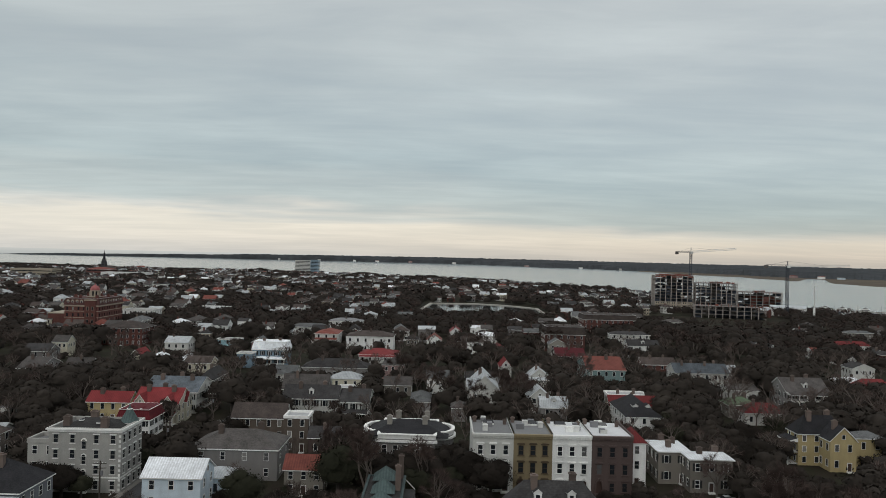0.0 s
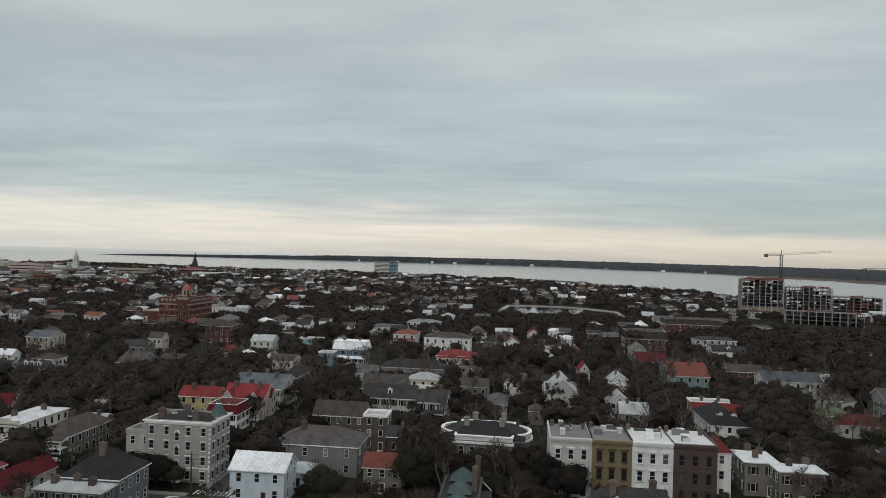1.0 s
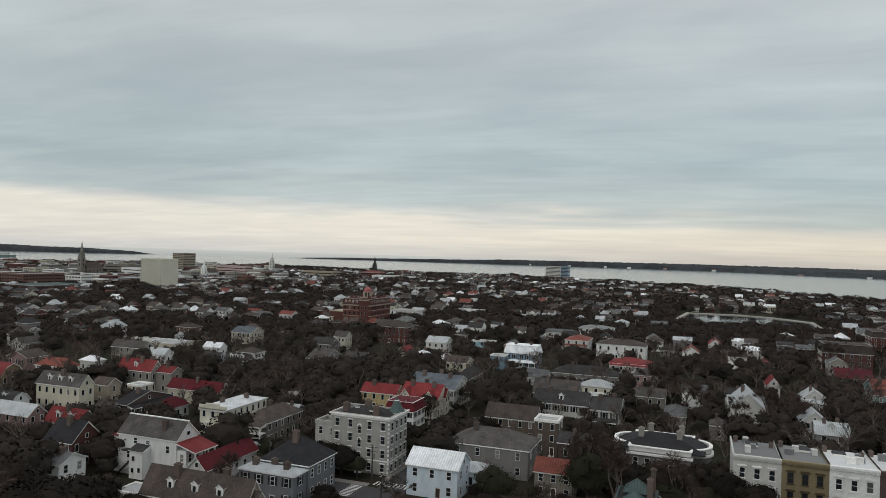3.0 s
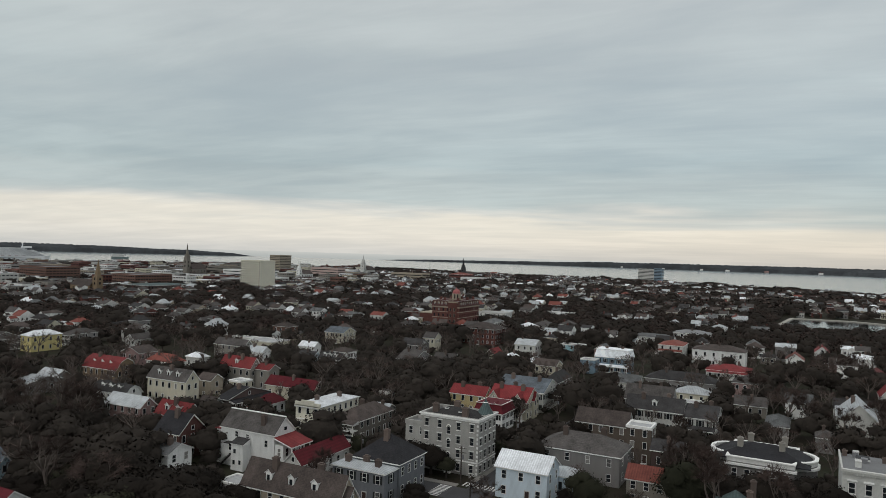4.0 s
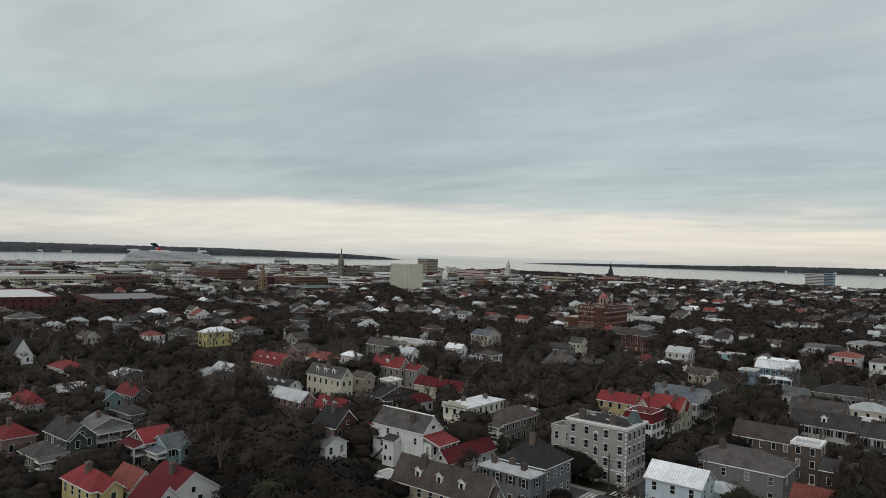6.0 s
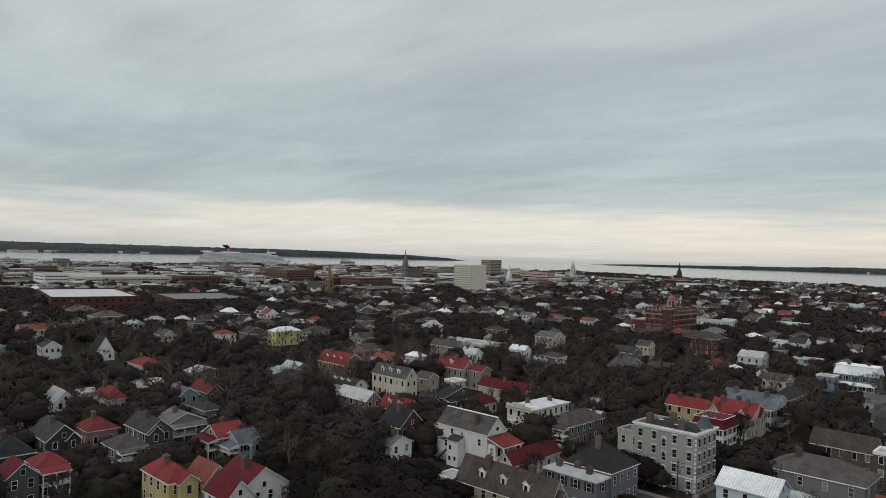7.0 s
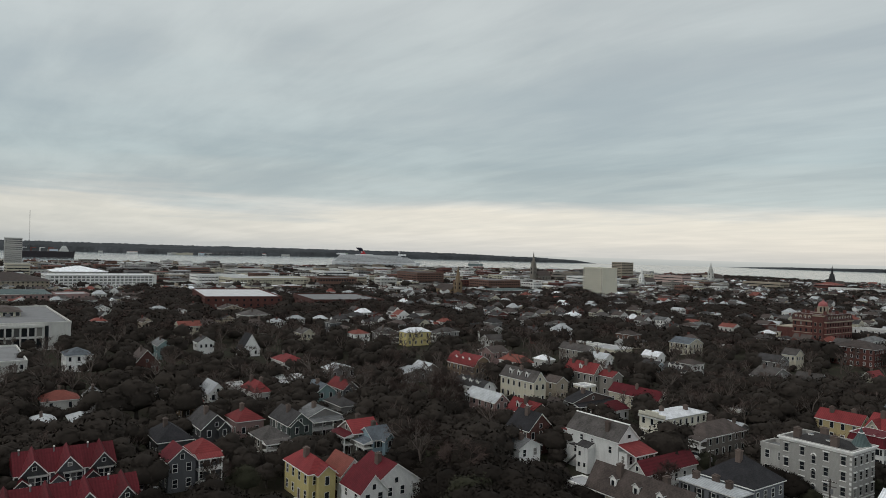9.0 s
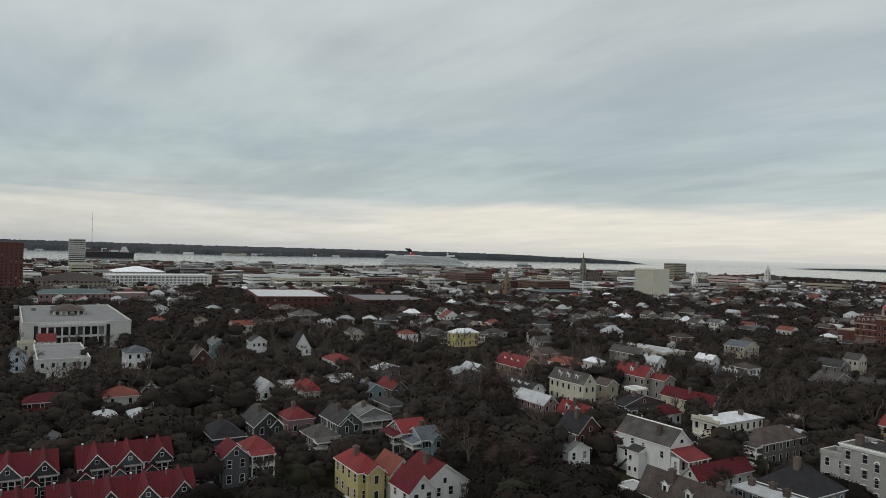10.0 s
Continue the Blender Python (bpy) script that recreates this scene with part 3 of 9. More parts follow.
def water_mat(rough=0.14, scale=0.05, strength=0.24, colour=(0.12, 0.14, 0.145)):
    m = bpy.data.materials.new("river_water")
    m.use_nodes = True
    n, l = m.node_tree.nodes, m.node_tree.links
    b = n["Principled BSDF"]
    b.inputs["Base Color"].default_value, b.inputs["Roughness"].default_value, b.inputs["IOR"].default_value = (*colour, 1), rough, 1.33
    tc = n.new("ShaderNodeTexCoord").outputs["Object"]
    mp = n.new("ShaderNodeMapping")
    mp.inputs["Scale"].default_value = (1, 2.2, 1)
    k = n.new("ShaderNodeTexNoise")
    k.inputs["Scale"].default_value, k.inputs["Detail"].default_value, k.inputs["Roughness"].default_value = scale, 6, 0.65
    bp = n.new("ShaderNodeBump")
    bp.inputs["Strength"].default_value, bp.inputs["Distance"].default_value = strength, 1.0
    l.new(tc, mp.inputs[0])
    l.new(mp.outputs[0], k.inputs["Vector"])
    l.new(k.outputs["Fac"], bp.inputs["Height"])
    l.new(bp.outputs[0], b.inputs["Normal"])
    return m


def polar(az, r, z=0.0):
    return Vector((r * math.sin(radians(az)), r * math.cos(radians(az)), z))


def smooth_steps(pairs, a):
    """A value that eases between (angle, value) pairs in rising order."""
    for (a0, v0), (a1, v1) in zip(pairs, pairs[1:]):
        if a <= a1:
            f = min(max((a - a0) / (a1 - a0), 0), 1)
            return v0 + (v1 - v0) * f * f * (3 - 2 * f)
    return pairs[-1][1]


SHORE = [(-180, 1500), (-120, 1800), (-90.34, 1980), (-78.56, 1980), (-68.74, 1960), (-58.92, 2080), (-44.19, 2250), (-31.42, 2150), (-19.64, 1900), (-7.86, 1700), (0.0, 1560), (12.77, 1230), (21.6, 920), (32.41, 840), (58.92, 900), (120, 1200), (180, 1500)]


def shore(a):
    return smooth_steps(SHORE, a) + 40 * noise.noise(Vector((a * 0.12, 3.0, 0))) + 12 * noise.noise(Vector((a * 0.9, 7.0, 0)))


water = tagged(new("water", Solid(water_mat()).ring(0, 0, -6.0, 4990, -2.0, 4990, 96).data("water")), "wide grey tidal river under an overcast sky", "water", kind="structure")

LAKE = (40.0, 728.0, 62.0, 80.0)      # centre and half sizes of the walled pond
RIM = 260
verts, faces = [], []
for i in range(RIM):
    a = -180 + 360 * i / RIM
    r = shore(a)
    verts += [polar(a, r - 6, 0.0), polar(a, r, -2.4)]
for i in range(RIM):
    j = (i + 1) % RIM
    faces.append((2 * i, 2 * j, 2 * j + 1, 2 * i + 1))
faces.append(tuple(2 * i for i in range(RIM)))
GROUND = ground_mat()
ground = tagged(new("ground", mesh_data("ground", verts, faces, [GROUND])), "flat city ground of yards, leaf litter and paving", "ground", kind="structure")


# ---- far shores: wooded land beyond the river, its height fitted to the camera's skyline ----
def far_land(name, a0, a1, near, far, height, label, seed, patch=1.0):
    """Wooded land between two distances given by angle: an uneven canopy made of many small facets."""
    rnd = random.Random(seed)
    v, f = [], []
    rows, cols = 7, int((a1 - a0) * 11)
    grid = {}
    for j in range(rows):
        for i in range(cols + 1):
            a = a0 + (a1 - a0) * i / cols
            q = j / (rows - 1)
            n0, n1 = smooth_steps(near, a), smooth_steps(far, a)
            r = n0 + (n1 - n0) * q + (rnd.random() - 0.5) * (n1 - n0) / rows * 0.6
            edge = min(1.0, min(a - a0, a1 - a) / 1.5)
            z = -2.2 if j == 0 else (smooth_steps(height, a) * (0.42 + 0.58 * q) * (0.93 + 0.1 * rnd.random() + 0.05 * noise.noise(Vector((a * 0.8, q * 2, seed)))) * max(edge, 0.0) - 1.5)
            grid[i, j] = len(v)
            v.append(polar(a + (rnd.random() - 0.5) * 0.06, r, z))
    for j in range(rows - 1):
        for i in range(cols):
            f.append((grid[i, j], grid[i + 1, j], grid[i + 1, j + 1], grid[i, j + 1]))
    me = mesh_data(name, v, f, [FARWOOD_HAZED])
    me.polygons.foreach_set("use_smooth", [True] * len(f))
    return tagged(new(name, me), label, "far shore", kind="structure")


# the haze of distance is put into this bluish base colour
FARWOOD_HAZED = material("far_woods", (0.052, 0.057, 0.062), 0.95, vary=0.8, grain=0.03, stain=0.006, spec=0.05)
MARSH = material("marsh_grass", (0.125, 0.104, 0.082), 0.95, vary=0.3, grain=0.02, stain=0.005, spec=0.05)
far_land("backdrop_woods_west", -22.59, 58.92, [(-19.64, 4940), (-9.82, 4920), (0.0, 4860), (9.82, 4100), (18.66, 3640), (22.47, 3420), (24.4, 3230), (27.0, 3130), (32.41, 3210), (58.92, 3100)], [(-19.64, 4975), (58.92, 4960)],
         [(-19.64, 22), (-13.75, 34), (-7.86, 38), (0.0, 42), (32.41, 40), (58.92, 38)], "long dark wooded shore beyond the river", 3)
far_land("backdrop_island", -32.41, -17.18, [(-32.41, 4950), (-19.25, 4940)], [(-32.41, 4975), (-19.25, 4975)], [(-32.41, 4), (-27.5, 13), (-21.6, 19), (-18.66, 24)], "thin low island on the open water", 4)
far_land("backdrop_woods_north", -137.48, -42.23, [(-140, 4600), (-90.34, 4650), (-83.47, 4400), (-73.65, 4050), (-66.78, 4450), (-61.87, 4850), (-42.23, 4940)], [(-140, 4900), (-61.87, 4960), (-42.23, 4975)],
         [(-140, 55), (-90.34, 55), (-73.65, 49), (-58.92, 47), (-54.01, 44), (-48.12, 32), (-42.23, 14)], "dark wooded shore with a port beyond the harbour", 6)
MARSH_NEAR = [(15.5, 3560), (19.5, 3080), (22.5, 2960), (24.4, 2735), (26.8, 2580), (27.3, 3060), (28.4, 3000), (28.9, 2410), (32.2, 2240), (45, 2250)]
verts, faces = [], []
for i in range(90):
    a = 15.5 + 29.5 * i / 89
    r = smooth_steps(MARSH_NEAR, a) + 26 * noise.noise(Vector((a * 0.8, 1.0, 0)))
    verts += [polar(a, r, -2.3), polar(a, r + 18, -1.4), polar(a, 3760 - 24 * (a - 15.5), -0.7)]
    if i:
        k = 3 * i
        faces += [(k - 3, k, k + 1, k - 2), (k - 2, k + 1, k + 2, k - 1)]
tagged(new("marsh_flat", mesh_data("marsh_flat", verts, faces, [MARSH])), "flat brown marsh beside the far shore", "marsh", kind="structure")

# ---- walled pond ----
POND = bpy.data.materials["river_water"]
WALLSTONE = material("pond_wall_stone", (0.38, 0.365, 0.33), 0.9, vary=0.3, grain=1.5)


def pond_edge(grow=0.0):
    """The outline of the pond, its corners cut straight; grow: metres outwards."""
    out = []
    corners = [(97, 650), (99, 752), (70, 789), (40, 804), (-10, 797), (-17, 720), (-19, 690)]
    for (x0, y0), (x1, y1) in zip(corners, corners[1:] + corners[:1]):
        for i in range(6):
            x, y = x0 + (x1 - x0) * i / 6, y0 + (y1 - y0) * i / 6
            out.append((LAKE[0] + (x - LAKE[0]) * (1 + grow / LAKE[2]), LAKE[1] + (y - LAKE[1]) * (1 + grow / LAKE[3])))
    return out


rim = pond_edge()
pond = tagged(new("pond", mesh_data("pond", [(x, y, 0.06) for x, y in rim], [tuple(range(len(rim)))], [water_mat(0.03, 0.4, 0.035, (0.03, 0.035, 0.035))])), "still walled pond reflecting the sky", "pond", kind="structure")
inner, outer = pond_edge(), pond_edge(4.0)
n = len(inner)
wall_v = [(x, y, z) for ring in (inner, outer) for z in (0.02, 0.9) for x, y in ring]
wall_f = []
for i in range(n):
    j = (i + 1) % n
    wall_f += [(n + i, n + j, 3 * n + j, 3 * n + i), (i, j, n + j, n + i), (2 * n + j, 2 * n + i, 3 * n + i, 3 * n + j)]
tagged(new("pond_wall", mesh_data("pond_wall", wall_v, wall_f, [WALLSTONE])), "pale stone promenade round the pond", "embankment", kind="structure")

# ---- streets ----
ASPHALT = material("asphalt", (0.055, 0.055, 0.058), 0.9, vary=0.35, grain=3, stain=0.15, bump=0.2)
PAVE = material("pavement_slabs", (0.20, 0.19, 0.175), 0.9, vary=0.3, grain=2, stain=0.3)
STRIPE = material("road_paint", (0.62, 0.62, 0.60), 0.8, vary=0.3, grain=4)
ROADS = []


def street(name, x0, y0, x1, y1):
    """An asphalt street between raised pavements; axis-parallel."""
    ROADS.append((x0, y0, x1, y1))
    tagged(new(name, Solid(ASPHALT).box(x0, y0, 0.0, x1, y1, 0.05).data(name)), "dark asphalt street between old houses", "street", kind="structure")
    return name


def pavement(x0, y0, x1, y1):
    tagged(new("pavement", Solid(PAVE).box(x0, y0, 0.0, x1, y1, 0.17).data("pavement")), "worn pale pavement with a stone kerb", "pavement", kind="structure")

# ---- houses ----
house(-82.2, 345.3, 16.6, 10.2, 7.5, kind='mansard', rh=3.6, wall='blue', top='metal', dorm=3, shut=True, near=True, porch='s1', trim=TRIM, chim=2)
house(-91.8, 335.0, 7.2, 7.0, 6.5, kind='flat', rh=.4, wall='blue', top='deck')
house(-116.0, 389.0, 13.0, 7.0, 6.0, kind='flat', rh=.5, wall='aqua', top='deck')
house(-39.8, 403.3, 26.2, 16.0, 8.5, kind='hip', rh=2.6, wall='white', top='brownroof', chim=1)
house(-31.4, 363.2, 19.2, 16.0, 4.2, kind='hip', rh=2.4, wall='white', top='red', porch='s1', chim=2)
house(-64.0, 404.0, 12.7, 18.0, 9.5, kind='hip', rh=2.2, wall='pale', top='rustred', porch='s2', chim=1)
house(-84.4, 457.1, 23.8, 9.1, 7.0, kind='hip', rh=2, wall='pale', top='greyroof')
house(-67.2, 501.6, 23.2, 14.4, 7.0, kind='hip', rh=2, wall='white', top='gravel', chim=1)
house(-45.8, 313.5, 28.4, 12.3, 5.0, kind='hip', rh=3.2, wall='grey', top='dark', chim=2)
house(-42.2, 236.1, 17.9, 7.9, 7.0, kind='gable_x', rh=3.6, wall='pale', top='dark', dorm=1, chim=2, shut=True, near=True)
house(-45.1, 241.3, 15.1, 7.3, 9.0, kind='gable_x', rh=4.2, wall='grey', top='shingle', chim=2)
house(-27.7, 237.9, 9.4, 16.0, 6.5, kind='gable_x', rh=2.8, wall='pale', top='dark', shut=True, near=True, porch='s1', chim=2)
house(-33.5, 257.7, 6.1, 7.0, 6.0, kind='flat', rh=.5, wall='white', top='deck')
house(-52.1, 207.9, 15.2, 7.0, 6.8, kind='gable_x', rh=3.4, wall='oldbrick', top='brownroof', near=True)
house(-39.0, 197.0, 6.7, 7.0, 9.5, kind='flat', rh=.6, wall='oldbrick', top='deck', near=True)
house(-31.0, 194.0, 8.0, 6.6, 5.0, kind='gable_x', rh=2.2, wall='brown', top='dark', chim=1)
house(-48.9, 175.8, 20.9, 12.7, 7.4, pitch=5.2, kind='hip', rh=3.4, wall='grey', top='shingle', near=True, chim=2)
house(-30.1, 162.5, 8.8, 6.5, 6.0, kind='gable_x', rh=2.4, wall='taupe', top='rustred', near=True)
house(-55.7, 152.7, 12.3, 8.8, 7.0, yard=1.4, kind='gable_x', rh=2.8, wall='ice', top='metal', near=True, shut=False, pitch=3.9)
house(-49.2, 160.3, 5.3, 7.0, 4.6, kind='hip', rh=1.2, wall='ice', top='silver')
house(22.1, 135.1, 17.6, 6.5, 8.0, yard=1.4, kind='hip', rh=4.6, wall='pale', top='dark', near=True, chim=2, dorm=2, cross=(('s', 0.02, 5.5, 2.2, 0.9),))
house(65.1, 171.5, 10.1, 6.6, 8.0, yard=1.4, kind='hip', rh=1.0, wall='taupe', top='metal', near=True, shut=True, chim=2)
house(58.3, 179.7, 7.8, 10.3, 8.0, yard=1.4, kind='hip', rh=1.0, wall='taupe', top='metal', near=True, shut=True, chim=3)
house(105.1, 196.6, 13.5, 6.2, 8.6, yard=1.4, kind='hip', rh=4.6, wall='yellow', top='black', near=True, chim=2, porch='w2')
house(107.5, 190.8, 6.9, 6.0, 8.4, yard=1.4, kind='gable_y', rh=3.4, wall='yellow', top='black', near=True, chim=1)
house(117.1, 194.7, 7.7, 6.0, 8.2, kind='hip', rh=1.4, wall='yellow', top='greyroof', near=True)
house(110.1, 242.4, 13.5, 6.3, 4.2, yard=1.2, kind='hip', rh=3.0, wall='pale', top='red', chim=2)
house(108.0, 254.9, 11.1, 9.0, 4.5, yard=1.2, kind='hip', rh=2.2, wall='stone', top='moss', chim=2)
house(138.5, 272.9, 16.1, 14.0, 6.8, kind='gable_x', rh=4.2, wall='grey', top='shingle', dorm=1, porch='s2', near=True, shut=True, chim=2)
house(112.2, 308.5, 23.0, 12.0, 7.2, kind='gable_x', rh=3.2, wall='pale', top='bluegrey', chim=4)
house(119.9, 284.1, 11.7, 10.1, 4.5, kind='gable_x', rh=1.6, wall='pale', top='shingle', chim=2)
house(71.9, 317.4, 16.5, 23.7, 7.0, kind='gable_x', rh=4.2, wall='teal', top='rustred', near=True, chim=4, dorm=0)
house(65.1, 361.1, 14.5, 17.9, 6.0, kind='gable_x', rh=3.2, wall='brown', top='maroon', chim=1)
house(73.0, 423.4, 23.3, 16.0, 10.0, kind='mansard', rh=4.4, wall='darkbrick', top='brownroof', dorm=3, chim=1)
house(124.8, 533.2, 39.1, 21.5, 10.0, kind='mansard', rh=3.6, wall='brick', top='brownroof', dorm=6, chim=3)
house(16.9, 274.7, 11.1, 20.8, 5.0, kind='gable_y', rh=5.2, wall='pale', top='silver', near=True, cross=(('w', 0.0, 3.6, 2.4, 0.6), ('e', 0.1, 3.6, 2.4, 0.6)), chim=1)
house(40.7, 293.7, 9.1, 9.4, 6.0, kind='gable_y', rh=3.4, wall='pale', top='silver', porch='s2', chim=2)
house(35.5, 253.7, 7.8, 8.0, 5.5, kind='gable_y', rh=3.4, wall='pale', top='silver')
house(37.5, 234.4, 8.7, 7.0, 6.0, kind='gambrel', rh=3, wall='grey', top='silver', dorm=1, chim=2)
house(67.2, 255.7, 14.2, 7.0, 6.5, kind='flat', rh=.5, wall='pale', top='deck', chim=2)
house(66.7, 246.5, 16.0, 7.0, 4.8, kind='gable_x', rh=2.8, wall='buff', top='red', chim=1)
house(64.1, 231.6, 11.0, 21.6, 6.0, kind='hip', rh=4.2, wall='white', top='black', dorm=2, near=True)
house(113.4, 400.0, 17.3, 9.7, 7.0, kind='gable_x', rh=2.8, wall='white', top='dark', dorm=1)
house(102.6, 336.2, 15.6, 7.0, 6.0, kind='gable_x', rh=2.8, wall='brick', top='brownroof', chim=2)
house(122.6, 461.6, 25.3, 9.2, 6.5, kind='hip', rh=2, wall='pale', top='dark', chim=1)
house(58.2, 555.3, 14.7, 14.5, 4.0, kind='hip', rh=3, wall='white', top='metal', chim=1)
house(255.3, 441.1, 22.1, 6.0, 5.0, kind='hip', rh=2.6, wall='pale', top='red', chim=1)
house(173.4, 302.5, 13.8, 6.0, 5.0, kind='hip', rh=2, wall='pale', top='metal', chim=2)
house(180.4, 295.6, 14.2, 6.0, 5.0, kind='hip', rh=2.8, wall='pale', top='red')
house(184.1, 416.2, 5.4, 7.0, 6.0, kind='gable_y', rh=2.4, wall='pale', top='dark')
house(191.0, 409.6, 5.0, 6.0, 5.0, kind='gable_y', rh=3, wall='white', top='dark')
house(28.6, 443.7, 12.4, 16.0, 6.0, kind='hip', rh=1.6, wall='white', top='metal', chim=2)
house(31.3, 385.4, 7.0, 16.9, 5.0, kind='gable_y', rh=2, wall='pink', top='red')
house(29.8, 326.3, 5.0, 12.3, 5.0, kind='gable_y', rh=3, wall='pale', top='brightred')
house(9.4, 459.1, 7.0, 16.0, 6.0, kind='gable_y', rh=3, wall='white', top='red', chim=2)
house(186.7, 570.1, 15.7, 7.0, 6.0, kind='hip', rh=2, wall='pale', top='shingle', chim=1)
house(104.9, 284.2, 6.2, 16.3, 5.0, kind='hip', rh=2.4, wall='grey', top='shingle', chim=1)
house(-6.6, 253.0, 6.7, 16.0, 4.0, kind='hip', rh=1.8, wall='grey', top='greyroof')
house(6.8, 238.0, 5.0, 7.0, 4.5, kind='hip', rh=1.8, wall='grey', top='shingle', chim=1)
house(303.2, 514.8, 18.7, 7.2, 6.0, kind='hip', rh=1.6, wall='stone', top='greyroof', chim=1)
house(247.1, 401.0, 7.4, 6.0, 5.0, kind='gable_y', rh=2.4, wall='buff', top='dark', chim=2)
house(-88.8, 161.8, 6.5, 6.0, 10.8, kind='flat', rh=.9, wall='ashlar', top='gravel', near=True, floors=3, trim=TRIM)
house(-104.0, 225.6, 13.2, 7.0, 6.4, kind='gable_x', rh=2.6, wall='yellow', top='brightred', near=True, chim=2)
house(-88.6, 227.3, 13.8, 12.7, 6.4, kind='gable_x', rh=3.8, wall='cream', top='brightred', near=True, chim=3, porch='s1', cross=(('s', -0.33, 4.2, 2.8, 0.7), ('s', 0.3, 3.8, 2.6, 0.7), ('e', 0.1, 3.6, 2.4, 0.6)))
house(-87.8, 208.4, 9.4, 10.1, 5.6, kind='mansard', rh=2.6, wall='white', top='maroon', near=True, dorm=2, shut=True)
house(-90.2, 245.8, 17.8, 18.1, 7.0, kind='gable_x', rh=3.6, wall='pale', top='bluegrey', chim=3, near=True, shut=True)
house(-85.9, 267.9, 5.1, 17.8, 7.0, kind='hip', rh=3.4, wall='grey', top='dark', chim=1)
house(-178.8, 404.9, 22.5, 17.5, 9.8, yard=1.2, kind='hip', rh=3.4, wall='brick', top='brownroof', near=True, over=0.7)
house(-202.2, 475.4, 9.6, 16.0, 7.0, kind='hip', rh=2.4, wall='pale', top='greyroof', porch='s2', chim=2)
house(-221.9, 524.7, 23.1, 13.9, 9.0, kind='flat', rh=.9, wall='white', top='deck')
house(-193.0, 598.2, 24.6, 22.1, 6.0, kind='flat', rh=.7, wall='white', top='deck')
house(-180.2, 579.2, 19.8, 15.6, 5.0, kind='flat', rh=.5, wall='pale', top='deck')
house(-169.3, 492.2, 11.6, 14.6, 6.5, kind='hip', rh=2.2, wall='white', top='shingle', porch='s2', chim=1)
house(-141.6, 333.8, 5.4, 11.4, 4.5, kind='gable_y', rh=3, wall='cream', top='red', chim=1)
house(-130.0, 328.2, 5.8, 11.7, 4.5, kind='hip', rh=2.4, wall='white', top='metal', chim=2)
house(-115.8, 325.4, 7.1, 10.9, 4.5, kind='hip', rh=2.4, wall='white', top='metal', chim=1)
house(-134.5, 182.5, 9.4, 20.6, 7.4, kind='hip', rh=0.9, wall='ivory', top='metal', near=True, chim=2, crest=True)
house(-117.5, 177.9, 8.5, 18.7, 6.2, kind='hip', rh=3, wall='taupe', top='brownroof', near=True, chim=1, porch='s2')
house(-107.0, 141.4, 5.0, 19.8, 4.4, kind='gable_y', rh=2.6, wall='pale', top='maroon', near=True)
house(-89.9, 112.0, 24.1, 6.1, 6.8, yard=1.4, kind='gable_x', rh=4.6, wall='buff', top='brownroof', near=True, chim=2, dorm=3, cross=(('e', 0.0, 4.2, 2.6, 1.2),))
house(-145.6, 132.6, 8.9, 8.9, 7.0, kind='gable_x', rh=4.2, wall='darkbrick', top='black', near=True, chim=1)
house(-166.4, 150.7, 12.8, 6.0, 5.0, kind='gable_x', rh=3.4, wall='brick', top='red', near=True, dorm=2, chim=1)
house(-133.9, 119.6, 5.0, 7.3, 6.2, kind='gable_x', rh=1.8, wall='white', top='greyroof', near=True, chim=1)
house(-185.0, 149.0, 15.7, 6.0, 6.0, kind='gable_x', rh=2.6, wall='pink', top='silver', near=True)
house(-200.0, 155.6, 16.3, 6.0, 7.0, kind='gambrel', rh=2.6, wall='pale', top='dark', near=True, dorm=3, chim=1)
house(-242.9, 185.8, 19.4, 8.8, 6.6, kind='gambrel', rh=4.4, wall='ochre', top='red', near=True, chim=2, dorm=3)
house(-198.3, 177.3, 18.8, 6.0, 8.4, kind='gable_x', rh=3.4, wall='cream', top='shingle', near=True, dorm=3, chim=1)
house(-192.4, 189.1, 6.6, 6.0, 7.0, kind='gable_x', rh=2, wall='buff', top='brownroof')
house(-249.7, 219.6, 16.8, 6.9, 4.5, kind='hip', rh=3.2, wall='white', top='rustred', chim=2)
house(-246.5, 234.6, 8.4, 6.0, 5.0, kind='hip', rh=2, wall='pale', top='metal')
house(-198.8, 211.3, 15.9, 6.0, 8.4, kind='gable_x', rh=3.6, wall='stone', top='red', near=True, dorm=1, chim=4)
house(-187.2, 213.8, 7.2, 6.0, 8.0, kind='gable_x', rh=1.8, wall='stone', top='red', chim=1)
house(-186.9, 198.9, 5.9, 6.0, 5.5, kind='flat', rh=.5, wall='cream', top='deck')
house(-172.0, 184.6, 5.0, 20.1, 4.4, kind='gable_x', rh=2.8, wall='brown', top='black', near=True, porch='e1', shut=False, chim=1)
house(-158.4, 182.1, 5.6, 9.8, 4.0, kind='hip', rh=2.8, wall='white', top='maroon', porch='s1', near=True)
house(-166.2, 204.9, 22.2, 6.1, 5.0, kind='gable_x', rh=2.8, wall='cream', top='maroon', chim=1)
house(-278.3, 305.3, 23.9, 6.0, 4.5, kind='flat', rh=.5, wall='pale', top='deck')
house(-260.5, 298.4, 17.5, 14.2, 5.0, kind='flat', rh=.5, wall='cream', top='deck')
house(-283.7, 340.5, 11.6, 8.8, 8.0, kind='hip', rh=2.4, wall='rust', top='brownroof', chim=1)
house(-277.2, 347.1, 5.5, 19.2, 4.0, kind='hip', rh=1, wall='buff', top='shingle')
house(-249.2, 349.8, 13.2, 13.0, 6.4, kind='gable_x', rh=2.8, wall='cream', top='bluegrey', near=True)
